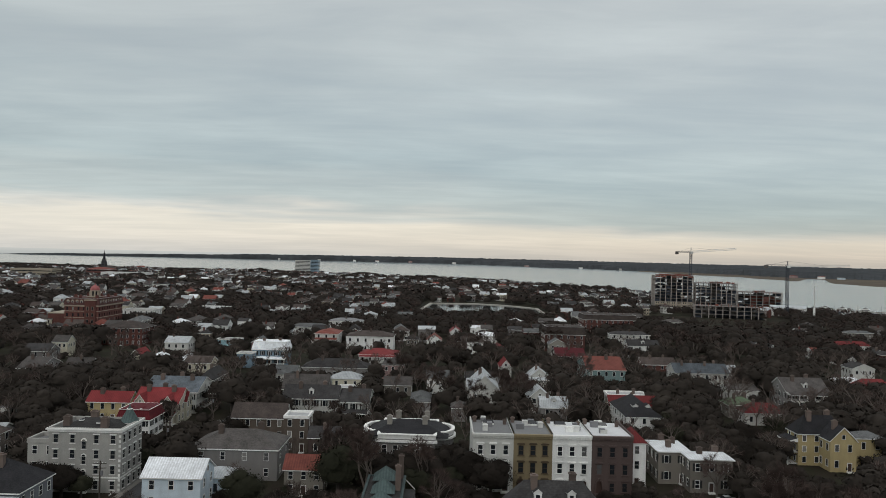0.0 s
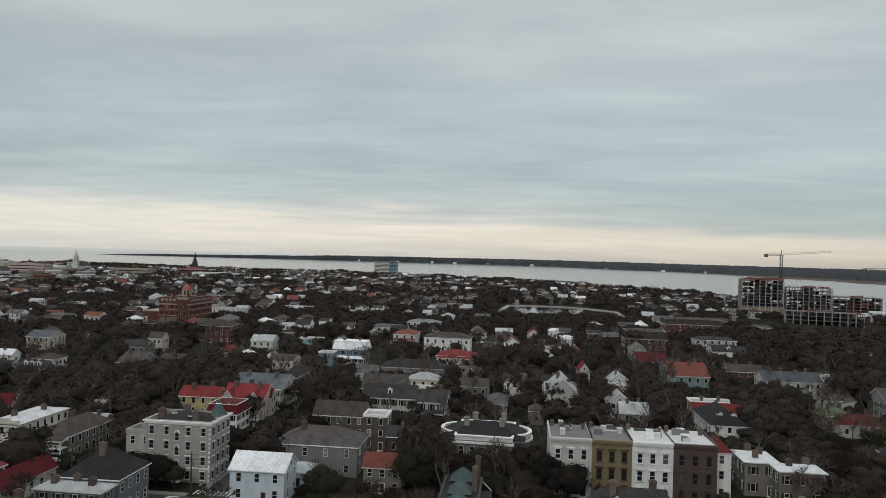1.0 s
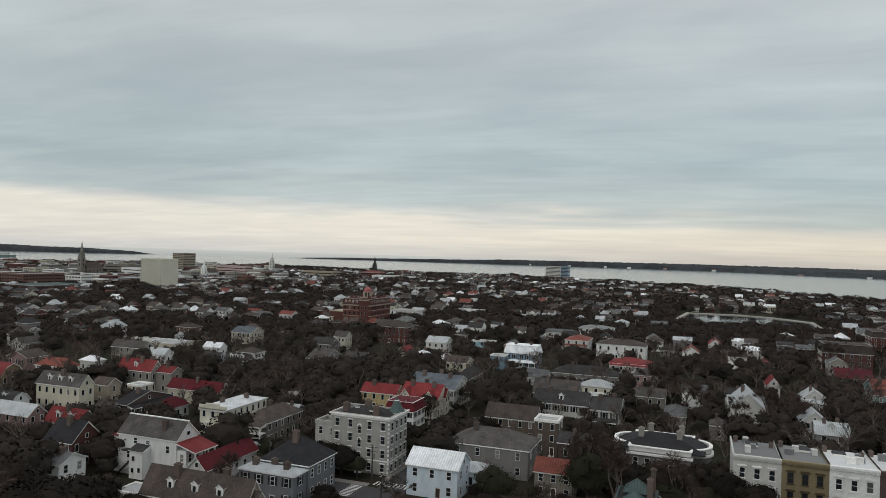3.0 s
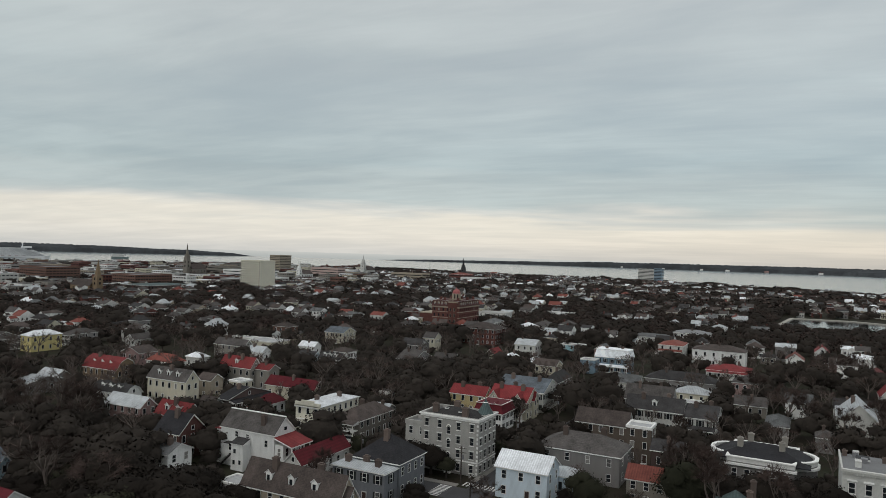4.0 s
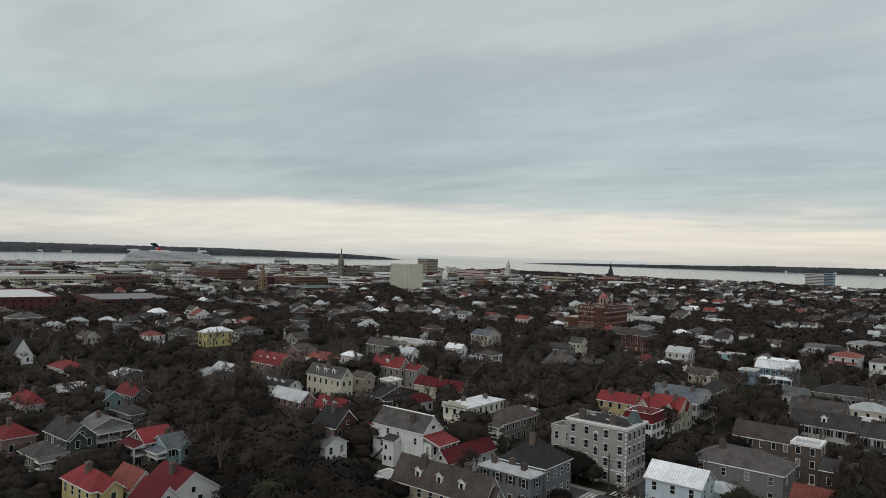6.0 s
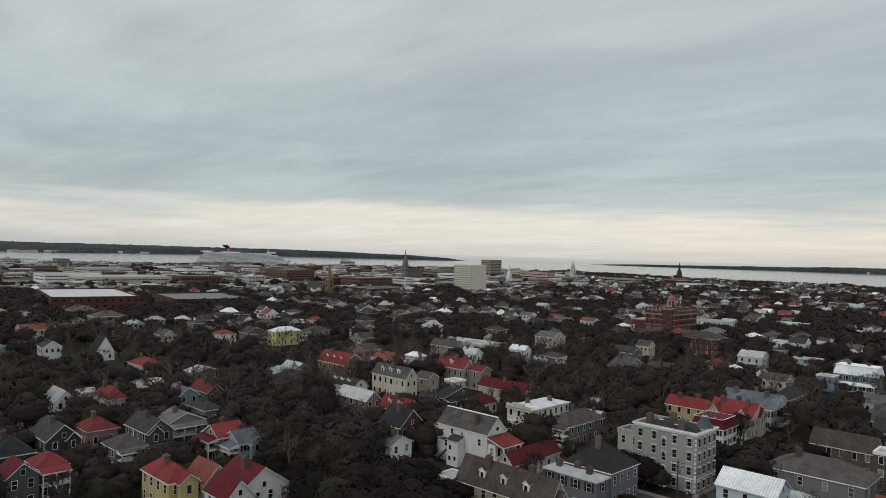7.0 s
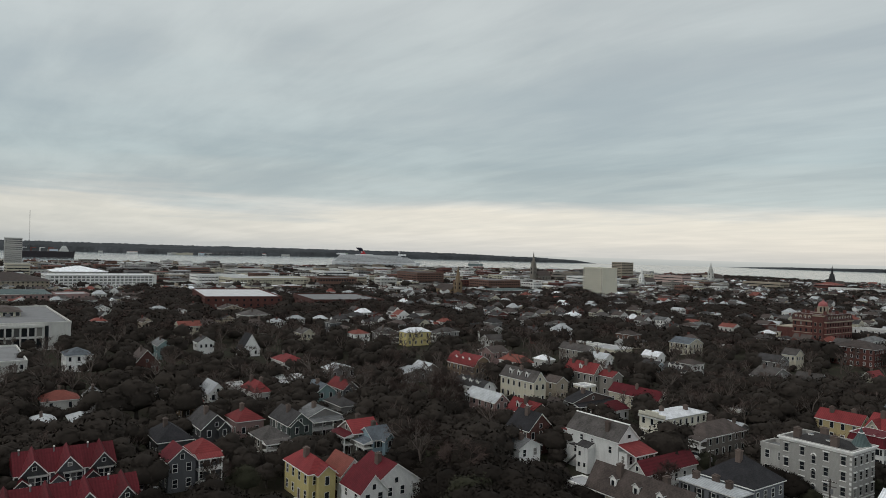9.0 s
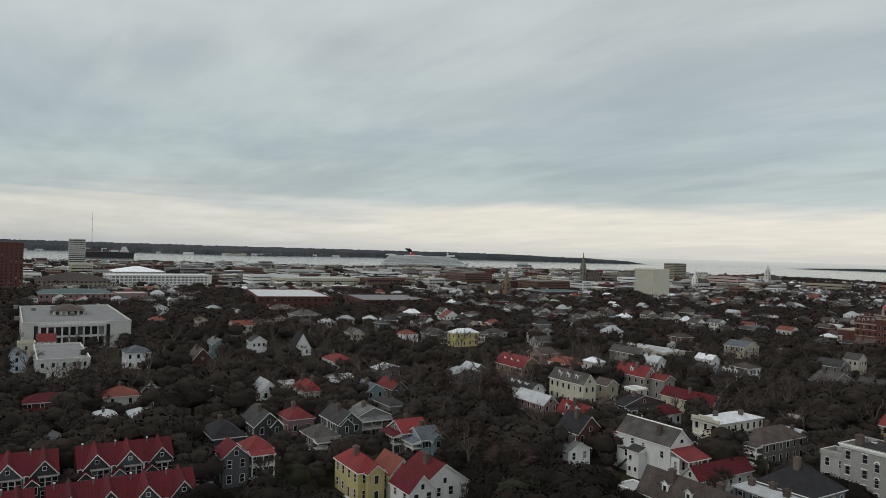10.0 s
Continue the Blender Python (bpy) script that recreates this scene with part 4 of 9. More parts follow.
house(-232.2, 298.6, 10.0, 6.0, 4.5, kind='gable_x', rh=2.2, wall='white', top='metal', chim=1)
house(-206.6, 265.1, 8.9, 7.8, 5.0, kind='gable_x', rh=2.6, wall='ice', top='dark', chim=1)
house(-194.9, 267.7, 11.8, 6.0, 5.0, kind='gable_x', rh=2.6, wall='grey', top='dark', dorm=3, chim=1)
house(-255.6, 266.9, 20.0, 6.0, 6.4, kind='gable_x', rh=2.8, wall='stone', top='shingle', chim=2)
house(-238.9, 266.7, 9.9, 6.0, 4.5, kind='gable_x', rh=2.4, wall='white', top='silver', chim=2)
house(-163.2, 288.9, 9.6, 16.1, 6.0, yard=0.4, kind='gable_x', rh=3.4, wall='grey', top='shingle', chim=2)
house(-147.1, 290.6, 10.4, 6.0, 6.0, yard=0.4, kind='gable_x', rh=3.2, wall='grey', top='shingle', chim=1)
house(-185.6, 329.3, 11.8, 9.8, 6.4, yard=0.4, kind='gable_x', rh=2.8, wall='grey', top='dark')
house(-122.1, 196.6, 5.0, 8.4, 3.4, kind='gable_x', rh=2, wall='grey', top='silver', chim=1)
house(-139.1, 226.6, 5.0, 6.0, 3.0, kind='flat', rh=.3, wall='pale', top='deck')
house(-112.2, 118.6, 5.8, 6.0, 3.0, kind='flat', rh=.3, wall='grey', top='deck')
house(-167.7, 165.1, 6.2, 6.0, 4.4, kind='gable_x', rh=3, wall='grey', top='brownroof')
house(-258.3, 173.2, 10.9, 6.0, 4.0, kind='gable_x', rh=2, wall='grey', top='silver')
house(-144.4, 64.5, 12.9, 6.0, 6.8, yard=1.4, kind='hip', rh=2.8, wall='lemon', top='brightred', near=True, chim=1, cross=(('e', 0.1, 4.0, 1.6, 1.6),))
house(-139.9, 71.1, 8.5, 6.0, 6.0, kind='gable_x', rh=3.2, wall='pale', top='rustred', near=True, ptop='maroon', porch='e1')
house(-127.9, 69.4, 8.5, 6.0, 6.0, yard=1.4, kind='gable_x', rh=3.2, wall='white', top='maroon', near=True, doors=False)
house(-129.4, 75.0, 10.7, 12.1, 6.4, yard=1.4, kind='gable_x', rh=4.2, wall='white', top='maroon', near=True, chim=1)
house(-168.4, 90.5, 8.5, 7.9, 6.4, kind='gable_y', porch='s2', ptop='maroon', rh=2.6, wall='taupe', top='brightred', near=True, chim=1)
house(-162.8, 92.3, 8.5, 6.0, 5.6, kind='gable_y', rh=2.4, wall='sky', top='bluegrey', near=True, porch='s2', shut=True, cross=(('e', 0.2, 3.0, 1.8, 1.4),), chim=1)
house(-186.4, 78.3, 13.5, 7.1, 6.6, kind='gable_x', rh=3, wall='green', top='dark', near=True, cross=(('e', -0.2, 3.4, 1.6, 0.8),), chim=1)
house(-175.9, 67.7, 8.5, 7.3, 6.0, kind='hip', rh=2.4, wall='taupe', top='shingle', near=True, porch='e2')
house(-189.0, 87.9, 8.5, 10.9, 6.6, kind='gable_x', rh=2.4, wall='grey', top='greyroof', near=True, porch='e2', chim=1)
house(-194.3, 57.6, 13.0, 7.8, 6.4, kind='gable_x', rh=3.4, wall='charcoal', top='dark', near=True, cross=(('e', 0.25, 3.0, 1.6, 0.9),), chim=1)
house(-201.4, 70.3, 9.7, 7.9, 5.0, kind='hip', rh=3, wall='pink', top='red', near=True, chim=1)
house(-191.8, 46.3, 13.0, 8.5, 5.0, kind='hip', rh=3.4, wall='charcoal', top='black', near=True, chim=1)
house(-164.5, 41.2, 7.5, 6.0, 7.0, yard=1.4, kind='gable_x', rh=2.6, wall='slate', top='maroon', near=True, doors=False)
house(-168.2, 48.0, 7.5, 6.0, 7.0, kind='hip', rh=2.4, wall='slate', top='red', near=True, porch='e2')
house(-232.5, 63.0, 7.5, 6.0, 6.0, kind='gable_x', rh=2.8, wall='ochre', top='rustred', porch='e2', near=True, chim=1)
house(-238.0, 72.3, 11.1, 6.0, 6.4, kind='gable_x', rh=3, wall='white', top='silver', near=True)
house(-239.4, 88.1, 13.0, 6.0, 5.0, kind='hip', rh=3.4, wall='pale', top='red', near=True, chim=2)
house(-256.4, 87.0, 7.5, 6.5, 4.0, kind='flat', rh=.4, wall='pale', top='deck')
house(-261.2, 109.3, 8.5, 13.4, 4.0, kind='flat', rh=.4, wall='pale', top='deck', porch='e1')
house(-225.2, 105.9, 10.7, 6.9, 6.0, kind='gable_x', rh=2.4, wall='teal', top='bluegrey', near=True, chim=1)
house(-225.7, 115.4, 12.1, 6.0, 6.0, kind='gable_x', rh=2.6, wall='slate', top='red', near=True, chim=1)
house(-206.1, 104.4, 11.9, 6.0, 5.0, kind='hip', rh=2, wall='grey', top='dark', chim=1)
house(-271.5, 137.3, 8.5, 11.9, 4.0, yard=1.3, kind='gable_x', rh=1.6, wall='grey', top='silver')
house(-250.3, 162.1, 8.5, 15.8, 4.0, yard=1.3, kind='gable_x', rh=1.8, wall='grey', top='silver')
house(-296.0, 124.7, 16.6, 9.7, 5.0, kind='hip', rh=2.6, wall='pale', top='red', chim=2)
house(-361.5, 195.7, 10.2, 9.7, 6.6, kind='hip', rh=2.4, wall='white', top='rustred', chim=1)
house(-360.3, 213.3, 7.6, 13.2, 6.6, kind='gable_x', rh=2.6, wall='grey', top='shingle', chim=1, porch='e2')
house(-412.1, 204.8, 8.5, 7.4, 7.5, kind='hip', rh=2, wall='slate', top='shingle')
house(-345.4, 224.8, 8.5, 16.4, 8.0, yard=1.2, kind='hip', rh=2.4, wall='lemon', top='metal')
house(-349.5, 249.8, 8.6, 14.2, 6.5, kind='hip', rh=2.4, wall='grey', top='shingle', porch='s2', chim=1)
house(-250.5, 7.2, 7.5, 13.7, 5.8, kind='hip', rh=2.2, wall='darkbrick', top='maroon', near=True, porch='e1')
house(-208.3, 6.1, 7.5, 7.6, 3.0, kind='hip', rh=3.2, wall='grey', top='greyroof')
house(-262.1, 29.2, 8.9, 11.2, 3.6, kind='hip', rh=2.6, wall='pale', top='rustred', chim=1)
house(-255.0, 38.8, 8.3, 6.0, 4.6, kind='gable_x', rh=2.6, wall='grey', top='greyroof', chim=1)
house(-259.3, 53.9, 7.5, 14.6, 3.6, kind='hip', rh=2.6, wall='grey', top='shingle')
house(-320.1, 68.5, 13.0, 9.5, 5.0, kind='gable_x', rh=5.2, wall='darkbrick', top='brownroof', chim=1)
house(-339.5, 45.4, 13.0, 10.2, 7.0, kind='hip', rh=2.6, wall='white', top='bluegrey', near=True)
house(-358.0, 85.4, 13.0, 7.1, 6.6, kind='gable_x', rh=2.4, wall='teal', top='greyroof', chim=1)
house(-344.0, 15.6, 49.0, 19.0, 7.4, yard=0.9, kind='flat', rh=.9, wall='pale', top='gravel', trim=TRIM)
house(-398.5, 12.5, 13.0, 7.8, 6.0, kind='gable_y', rh=3.2, wall='white', top='red')
house(-343.9, -0.5, 7.5, 7.0, 7.0, kind='gable_x', rh=3, wall='ice', top='bluegrey')
house(-374.9, 3.4, 7.5, 7.0, 8.0, kind='flat', rh=.8, wall='cream', top='gravel')
house(-227.6, 21.1, 13.0, 6.0, 4.0, kind='hip', rh=1.6, wall='grey', top='silver', chim=1)
house(-226.6, 30.6, 11.1, 6.0, 4.0, kind='hip', rh=1.6, wall='grey', top='silver')
house(-347.3, 124.8, 9.1, 9.0, 3.6, kind='gable_x', rh=7.5, wall='white', top='black', name='church', category='church', label='small white chapel with a steep black roof')
house(-463.0, 138.5, 13.0, 10.6, 5.5, kind='hip', rh=2.2, wall='stone', top='brownroof', chim=1)
house(-431.0, 159.5, 7.5, 12.2, 6.0, kind='hip', rh=3.6, wall='stone', top='brownroof', chim=2)
house(-503.0, 83.8, 13.0, 6.0, 7.0, kind='gable_x', rh=3, wall='white', top='dark', chim=1)
house(-545.0, 100.3, 13.0, 7.9, 6.0, kind='gable_x', rh=2.6, wall='white', top='dark')
house(-490.7, 131.5, 13.0, 6.0, 6.0, kind='hip', rh=2.6, wall='pale', top='brownroof', chim=2)

# ---- landmarks near the drone ----
def cornice(root, w, d, z, mat, out=0.45, tall=0.7):
    """A stepped moulding right round the top of the walls, in one piece."""
    steps = [(0.003, z - tall), (out * 0.45, z - tall), (out * 0.45, z - tall * 0.45), (out, z - tall * 0.45), (out, z), (0.003, z)]
    v = [(sx * (w / 2 + o), sy * (d / 2 + o), q) for o, q in steps for sx, sy in ((-1, -1), (1, -1), (1, 1), (-1, 1))]
    f = [(4 * k + i, 4 * k + (i + 1) % 4, 4 * ((k + 1) % 6) + (i + 1) % 4, 4 * ((k + 1) % 6) + i) for k in range(6) for i in range(4)]
    return part("cornice", Solid(mat).add(v, f).data("cornice"), root)


def roof_box(x, y, z, w, d, h, label, mat=None, name="air_conditioner"):
    s = Solid(mat or STEEL).box(-w / 2, -d / 2, 0, w / 2, d / 2, h * 0.86).box(-w / 2 - 0.05, -d / 2 - 0.05, h * 0.86, w / 2 + 0.05, d / 2 + 0.05, h)
    s.ring(0, 0, h, min(w, d) * 0.38, h + 0.06, min(w, d) * 0.36, 12)
    return tagged(placed(new(name, s.data(name)), pose(x, y, z)), label, "roof unit", "units on the flat roofs")


DARKTAN = material("brown_stone_trim", (0.07, 0.05, 0.03), 0.8, vary=0.3, grain=3)
rnd = random.Random(8)
for x0, x1, paint, words in ((8.05, 17.65, "pale", "off-white"), (17.65, 26.75, "tan", "mustard tan"), (26.75, 35.95, "white", "white"), (35.95, 45.65, "brown", "dark brown")):
    w = x1 - x0 - 0.02
    y0, y1, h = 165.6, 181.9, 13.4
    root = thing("townhouse", pose((x0 + x1) / 2, (y0 + y1) / 2, 0), "three-storey %s stuccoed townhouse with a bracketed cornice" % words, "townhouse", "terrace of townhouses")
    HOUSES.append(((x0 + x1) / 2, (y0 + y1) / 2, w / 2, 8.5, h, 1.4))
    wm = wall_mat(paint)
    hood = DARKTAN if paint == "tan" else wm if paint == "brown" else TRIM
    d = y1 - y0
    part("wall", Solid(wm).box(-w / 2, -d / 2, 0, w / 2, d / 2, h - 0.5).data("wall"), root)
    deck = Solid(PALEDECK if x0 > 25 else GRAVEL, wm)
    deck.add([(-w / 2, -d / 2 + 0.3, h), (w / 2, -d / 2 + 0.3, h), (w / 2, d / 2 - 0.3, h - 0.4), (-w / 2, d / 2 - 0.3, h - 0.4)] + [(x, y, h - 0.497) for x, y in ((-w / 2, -d / 2 + 0.3), (w / 2, -d / 2 + 0.3), (w / 2, d / 2 - 0.3), (-w / 2, d / 2 - 0.3))],
             [(0, 1, 2, 3), (4, 5, 1, 0), (5, 6, 2, 1), (6, 7, 3, 2), (7, 4, 0, 3)], [0, 1, 1, 1, 1])
    part("roof", deck.data("roof"), root)
    for sx in (-1, 1):
        part("parapet", Solid(wm).box(sx * w / 2 - 0.18, -d / 2 + 0.31, h - 0.49, sx * w / 2 + 0.18, d / 2, h + 0.35).data("parapet"), root)
    s = Solid(wm).box(-w / 2, -d / 2 - 0.55, h - 0.25, w / 2, -d / 2 + 0.3, h + 0.22).box(-w / 2, -d / 2 - 0.28, h - 0.7, w / 2, -d / 2 - 0.003, h - 0.25)
    part("cornice", s.data("cornice"), root)
    for i in range(9):
        part("bracket", Solid(wm).box(-0.12, -0.48, -0.55, 0.12, -0.29, -0.02).data("bracket"), root, pose((i + 0.5) * w / 9 - w / 2, -d / 2, h - 0.25))
    for k, z in enumerate((0.7, 4.7, 8.8)):
        for i in range(3):
            m = pose((i - 1) * w * 0.31, -d / 2, z)
            if k == 0 and i == (0 if paint in ("tan", "brown") else 2):
                continue
            put_window(root, m, 1.05, (1.9, 2.2, 2.1)[k], False, True, DARKTAN if paint == "tan" else wm if paint == "brown" else TRIM)
            part("hood", Solid(hood).box(-0.95, -0.3, 2.42, 0.95, -0.003, 2.64).box(-0.8, -0.2, 2.64, 0.8, -0.003, 2.76).data("hood"), root, m)
            part("sill", Solid(hood).box(-0.8, -0.22, -0.26, 0.8, -0.003, -0.1).data("sill"), root, m)
    # round-headed street door under a shaped hood
    arch = [(0.62 * math.cos(radians(q)), 2.5 + 0.62 * math.sin(radians(q))) for q in range(0, 181, 30)]
    n = len(arch)
    leaf = Solid(DOOR).add([(-0.62, -0.05, 0.35), (0.62, -0.05, 0.35)] + [(a, -0.05, z) for a, z in arch], [(0, 1) + tuple(range(2, 2 + n))])
    ring = [(1.45 * a, 2.5 + (z - 2.5) * 1.45) for a, z in arch]
    leaf.mats = (DOOR, hood)
    leaf.add([(a, y, z) for y in (-0.02, -0.35) for q in (arch, ring) for a, z in q], [f for i in range(n - 1) for f in ((2 * n + i, 2 * n + i + 1, 3 * n + i + 1, 3 * n + i), (n + i, 3 * n + i, 3 * n + i + 1, n + i + 1), (i, i + 1, 2 * n + i + 1, 2 * n + i))], 1)
    leaf.box(-0.95, -0.3, 0.3, -0.63, -0.003, 2.5, 1).box(0.63, -0.3, 0.3, 0.95, -0.003, 2.5, 1).box(-0.25, -0.42, 3.3, 0.25, -0.003, 3.75, 1).box(-1.1, -1.2, 0, 1.1, -0.003, 0.3, 1)
    part("door", leaf.data("door"), root, pose((-1 if paint in ("tan", "brown") else 1) * w * 0.31, -d / 2, 0), "round-headed street door with a carved hood")
    chimney(root, -w / 2 + 1.0, d / 2 - 2.5, h - 0.3, h + 1.0, 0.9, STACK)
    chimney(root, w / 2 - 1.2, d / 2 - 5.0, h - 0.3, h + 0.9, 0.8, STACK)
    for i in range(4):
        roof_box((x0 + x1) / 2 + rnd.uniform(-3.2, 3.2), y0 + rnd.uniform(4, 14), h - 0.3, rnd.uniform(0.9, 1.9), rnd.uniform(0.9, 1.6), rnd.uniform(1.0, 1.6), "pale metal cooling unit on the flat roof", TRIM if i % 2 else STEEL)
    wide = Solid(TRIM, GLASS).box(-1.4, -1.0, 0, 1.4, 1.0, 0.5).add([(-1.4, -1.0, 0.5), (1.4, -1.0, 0.5), (1.4, 1.0, 0.5), (-1.4, 1.0, 0.5), (-1.2, 0, 1.1), (1.2, 0, 1.1)], [(0, 1, 5, 4), (2, 3, 4, 5), (0, 4, 3), (1, 2, 5)], 1)
    tagged(placed(new("skylight", wide.data("skylight")), pose((x0 + x1) / 2 + rnd.uniform(-2, 2), y0 + 11.5, h - 0.35)), "glazed skylight on a flat roof", "skylight")

house(48.0, 174.9, 4.4, 8.2, 10.8, kind="hip", rh=2.6, wall="white", top="red", near=True, label="narrow white stair wing with a red hipped roof", over=0.3)

# large stuccoed block on the street corner
blk = house(-79.0, 163.8, 16.2, 11.0, 13.5, kind="flat", rh=0.9, wall="ashlar", top="gravel", near=True, floors=4, wins=False, yard=1.4, label="four-storey pale stone apartment block with a white cornice", name="apartment_block", category="apartment block")
cornice(blk, 16.2, 11.0, 14.3, TRIM, 0.5, 0.8)
part("upper_roof", roof_shape("hip", 14.0, 8.6, 13.6, 1.9, 0.1, roof_mat("dark"), TRIM).data("upper_roof"), blk, label="low dark hipped roof behind the parapet")
for px, py in ((-5.5, -2.5), (3.4, -3.4), (-2.0, 3.0)):
    chimney(blk, px, py, 13.5, 16.4, 1.5)
tur = Solid(roof_mat("verdigris"), TRIM)
tur.ring(0, 0, 13.6, 2.2, 14.2, 2.2, 8, 1).ring(0, 0, 14.2, 2.35, 15.0, 1.75, 8).ring(0, 0, 15.0, 1.75, 17.0, 0.6, 8).ring(0, 0, 17.0, 0.7, 17.15, 0.65, 8, 1).ring(0, 0, 17.15, 0.45, 18.2, 0.05, 8)
part("turret", tur.data("turret"), blk, pose(6.2, 2.8, 0), "green copper turret")
def hooded_window(parent, m, w=0.95, h=1.75, arch=False):
    """A sash window under a stone hood with a sill; round-headed where the stair is."""
    win = put_window(parent, m, w, h, False, True, wall_mat("ashlar"))
    hood = Solid(TRIM)
    if arch:
        pts = [(q * math.cos(radians(a)), h + 0.1 + q * math.sin(radians(a))) for q in (w * 0.5, w * 0.5 + 0.22) for a in range(0, 181, 30)]
        n = 7
        hood.add([(x, y, z) for y in (-0.22, -0.002) for x, z in pts], [f for i in range(n - 1) for f in ((i, n + i, n + i + 1, i + 1), (n + i, 3 * n + i, 3 * n + i + 1, n + i + 1))])
        hood.mats = (TRIM, GLASS)
        hood.add([(x, -0.05, z) for x, z in pts[:n]], [tuple(range(n))], 1)
    else:
        hood.box(-w / 2 - 0.25, -0.26, h + 0.1, w / 2 + 0.25, -0.002, h + 0.32)
    part("hood", hood.data("hood"), win)
    part("sill", Solid(TRIM).box(-w / 2 - 0.2, -0.2, -0.24, w / 2 + 0.2, -0.002, -0.1).data("sill"), win)


for k in range(4):
    for fx in (-0.40, -0.17, 0.16, 0.39):
        hooded_window(blk, pose(fx * 16.2, -5.5, 0.9 + 3.4 * k))
    for fy in (-0.37, -0.12, 0.13, 0.38):
        hooded_window(blk, pose(8.1, fy * 11.0, 0.9 + 3.4 * k, 0, 0, 90))
for z in (3.0, 6.4, 9.8):
    hooded_window(blk, pose(-0.01 * 16.2, -5.5, z), 0.85, 1.6, True)
for i in range(12):
    part("quoin", Solid(TRIM).box(-0.45, -0.08, 0, 0.04, -0.003, 0.55).data("quoin"), blk, pose(8.06, -5.5, 0.5 + 1.08 * i))
for i, (px, py) in enumerate(((-3.0, -1.2), (1.6, -2.4))):
    part("skylight", Solid(TRIM, GLASS).box(-0.5, -0.4, 0, 0.5, 0.4, 0.25).box(-0.4, -0.3, 0.252, 0.4, 0.3, 0.3, 1).data("skylight"), blk, pose(px, py, 15.0 - 0.25 * i))
part("belt_course", Solid(TRIM).box(-8.25, -5.65, 3.3, 8.25, -5.503, 3.6).box(8.103, -5.65, 3.3, 8.25, 5.5, 3.6).data("belt_course"), blk)

# long villa with rounded ends and a heavy white parapet
def villa(x, y):
    root = thing("villa", pose(x, y, 0, 0, 0, -2), "pale villa with rounded bays and a heavy white parapet", "villa")
    HOUSES.append((x, y, 12, 9, 9, 0.45))
    wm = wall_mat("grey")

    def outline(o):
        pts = []
        for sx in (1, -1):
            arc = [(sx * (7.6 + (4.2 + o) * math.cos(radians(q))), (5.4 + o) * math.sin(radians(q))) for q in (-90, -65, -40, -15, 15, 40, 65, 90)]
            pts += arc[::(1 if sx == 1 else -1)]
        body = [(-7.2 - o, -8.6 - o), (7.2 + o, -8.6 - o)] + pts[:8] + [(7.2 + o, 8.6 + o), (-7.2 - o, 8.6 + o)] + pts[8:]
        return body

    def prism(o, z0, z1, mat, slot=0):
        p = outline(o)
        n = len(p)
        return Solid(mat).add([(a, b, z) for z in (z0, z1) for a, b in p], [(i, (i + 1) % n, n + (i + 1) % n, n + i) for i in range(n)] + [tuple(range(n, 2 * n))])

    part("wall", prism(0, 0, 8.4, wm).data("wall"), root)

    def band(o0, o1, z0, z1):
        a, b = outline(o0), outline(o1)
        n = len(a)
        return Solid(TRIM).add([(*p, z) for q in (a, b) for z in (z0, z1) for p in q],
                               [f for i in range(n) for j in [(i + 1) % n] for f in ((n + i, n + j, 3 * n + j, 3 * n + i), (j, i, n + i, n + j), (2 * n + i, 2 * n + j, 3 * n + j, 3 * n + i), (i, j, 2 * n + j, 2 * n + i))])
    part("cornice", band(-0.4, 0.6, 7.6, 8.1).data("cornice"), root)
    part("parapet", band(-0.45, 0.1, 8.4, 9.4).data("parapet"), root, label="thick white parapet")
    part("coping", band(-0.6, 0.3, 9.4, 9.65).data("coping"), root)
    part("deck", prism(-0.5, 8.402, 8.8, roof_mat("black")).data("deck"), root, label="black flat gutter behind the parapet")
    part("roof", roof_shape("hip", 21.0, 15.8, 8.9, 2.7, 0.0, roof_mat("black"), roof_mat("black")).data("roof"), root, label="low black hipped roof behind the parapet")
    for px, py in ((-5.0, -2.4), (-3.2, 3.6), (4.2, -2.0), (4.4, 4.2)):
        chimney(root, px, py, 8.5, 12.9, 1.3, wall_mat("stone"))
    for k in (1.2, 4.8):
        for i in range(5):
            put_window(root, pose(-5.6 + 2.8 * i, -8.6, k), 1.1, 2.0, False, True)
    return root


villa(-7.7, 187.0)


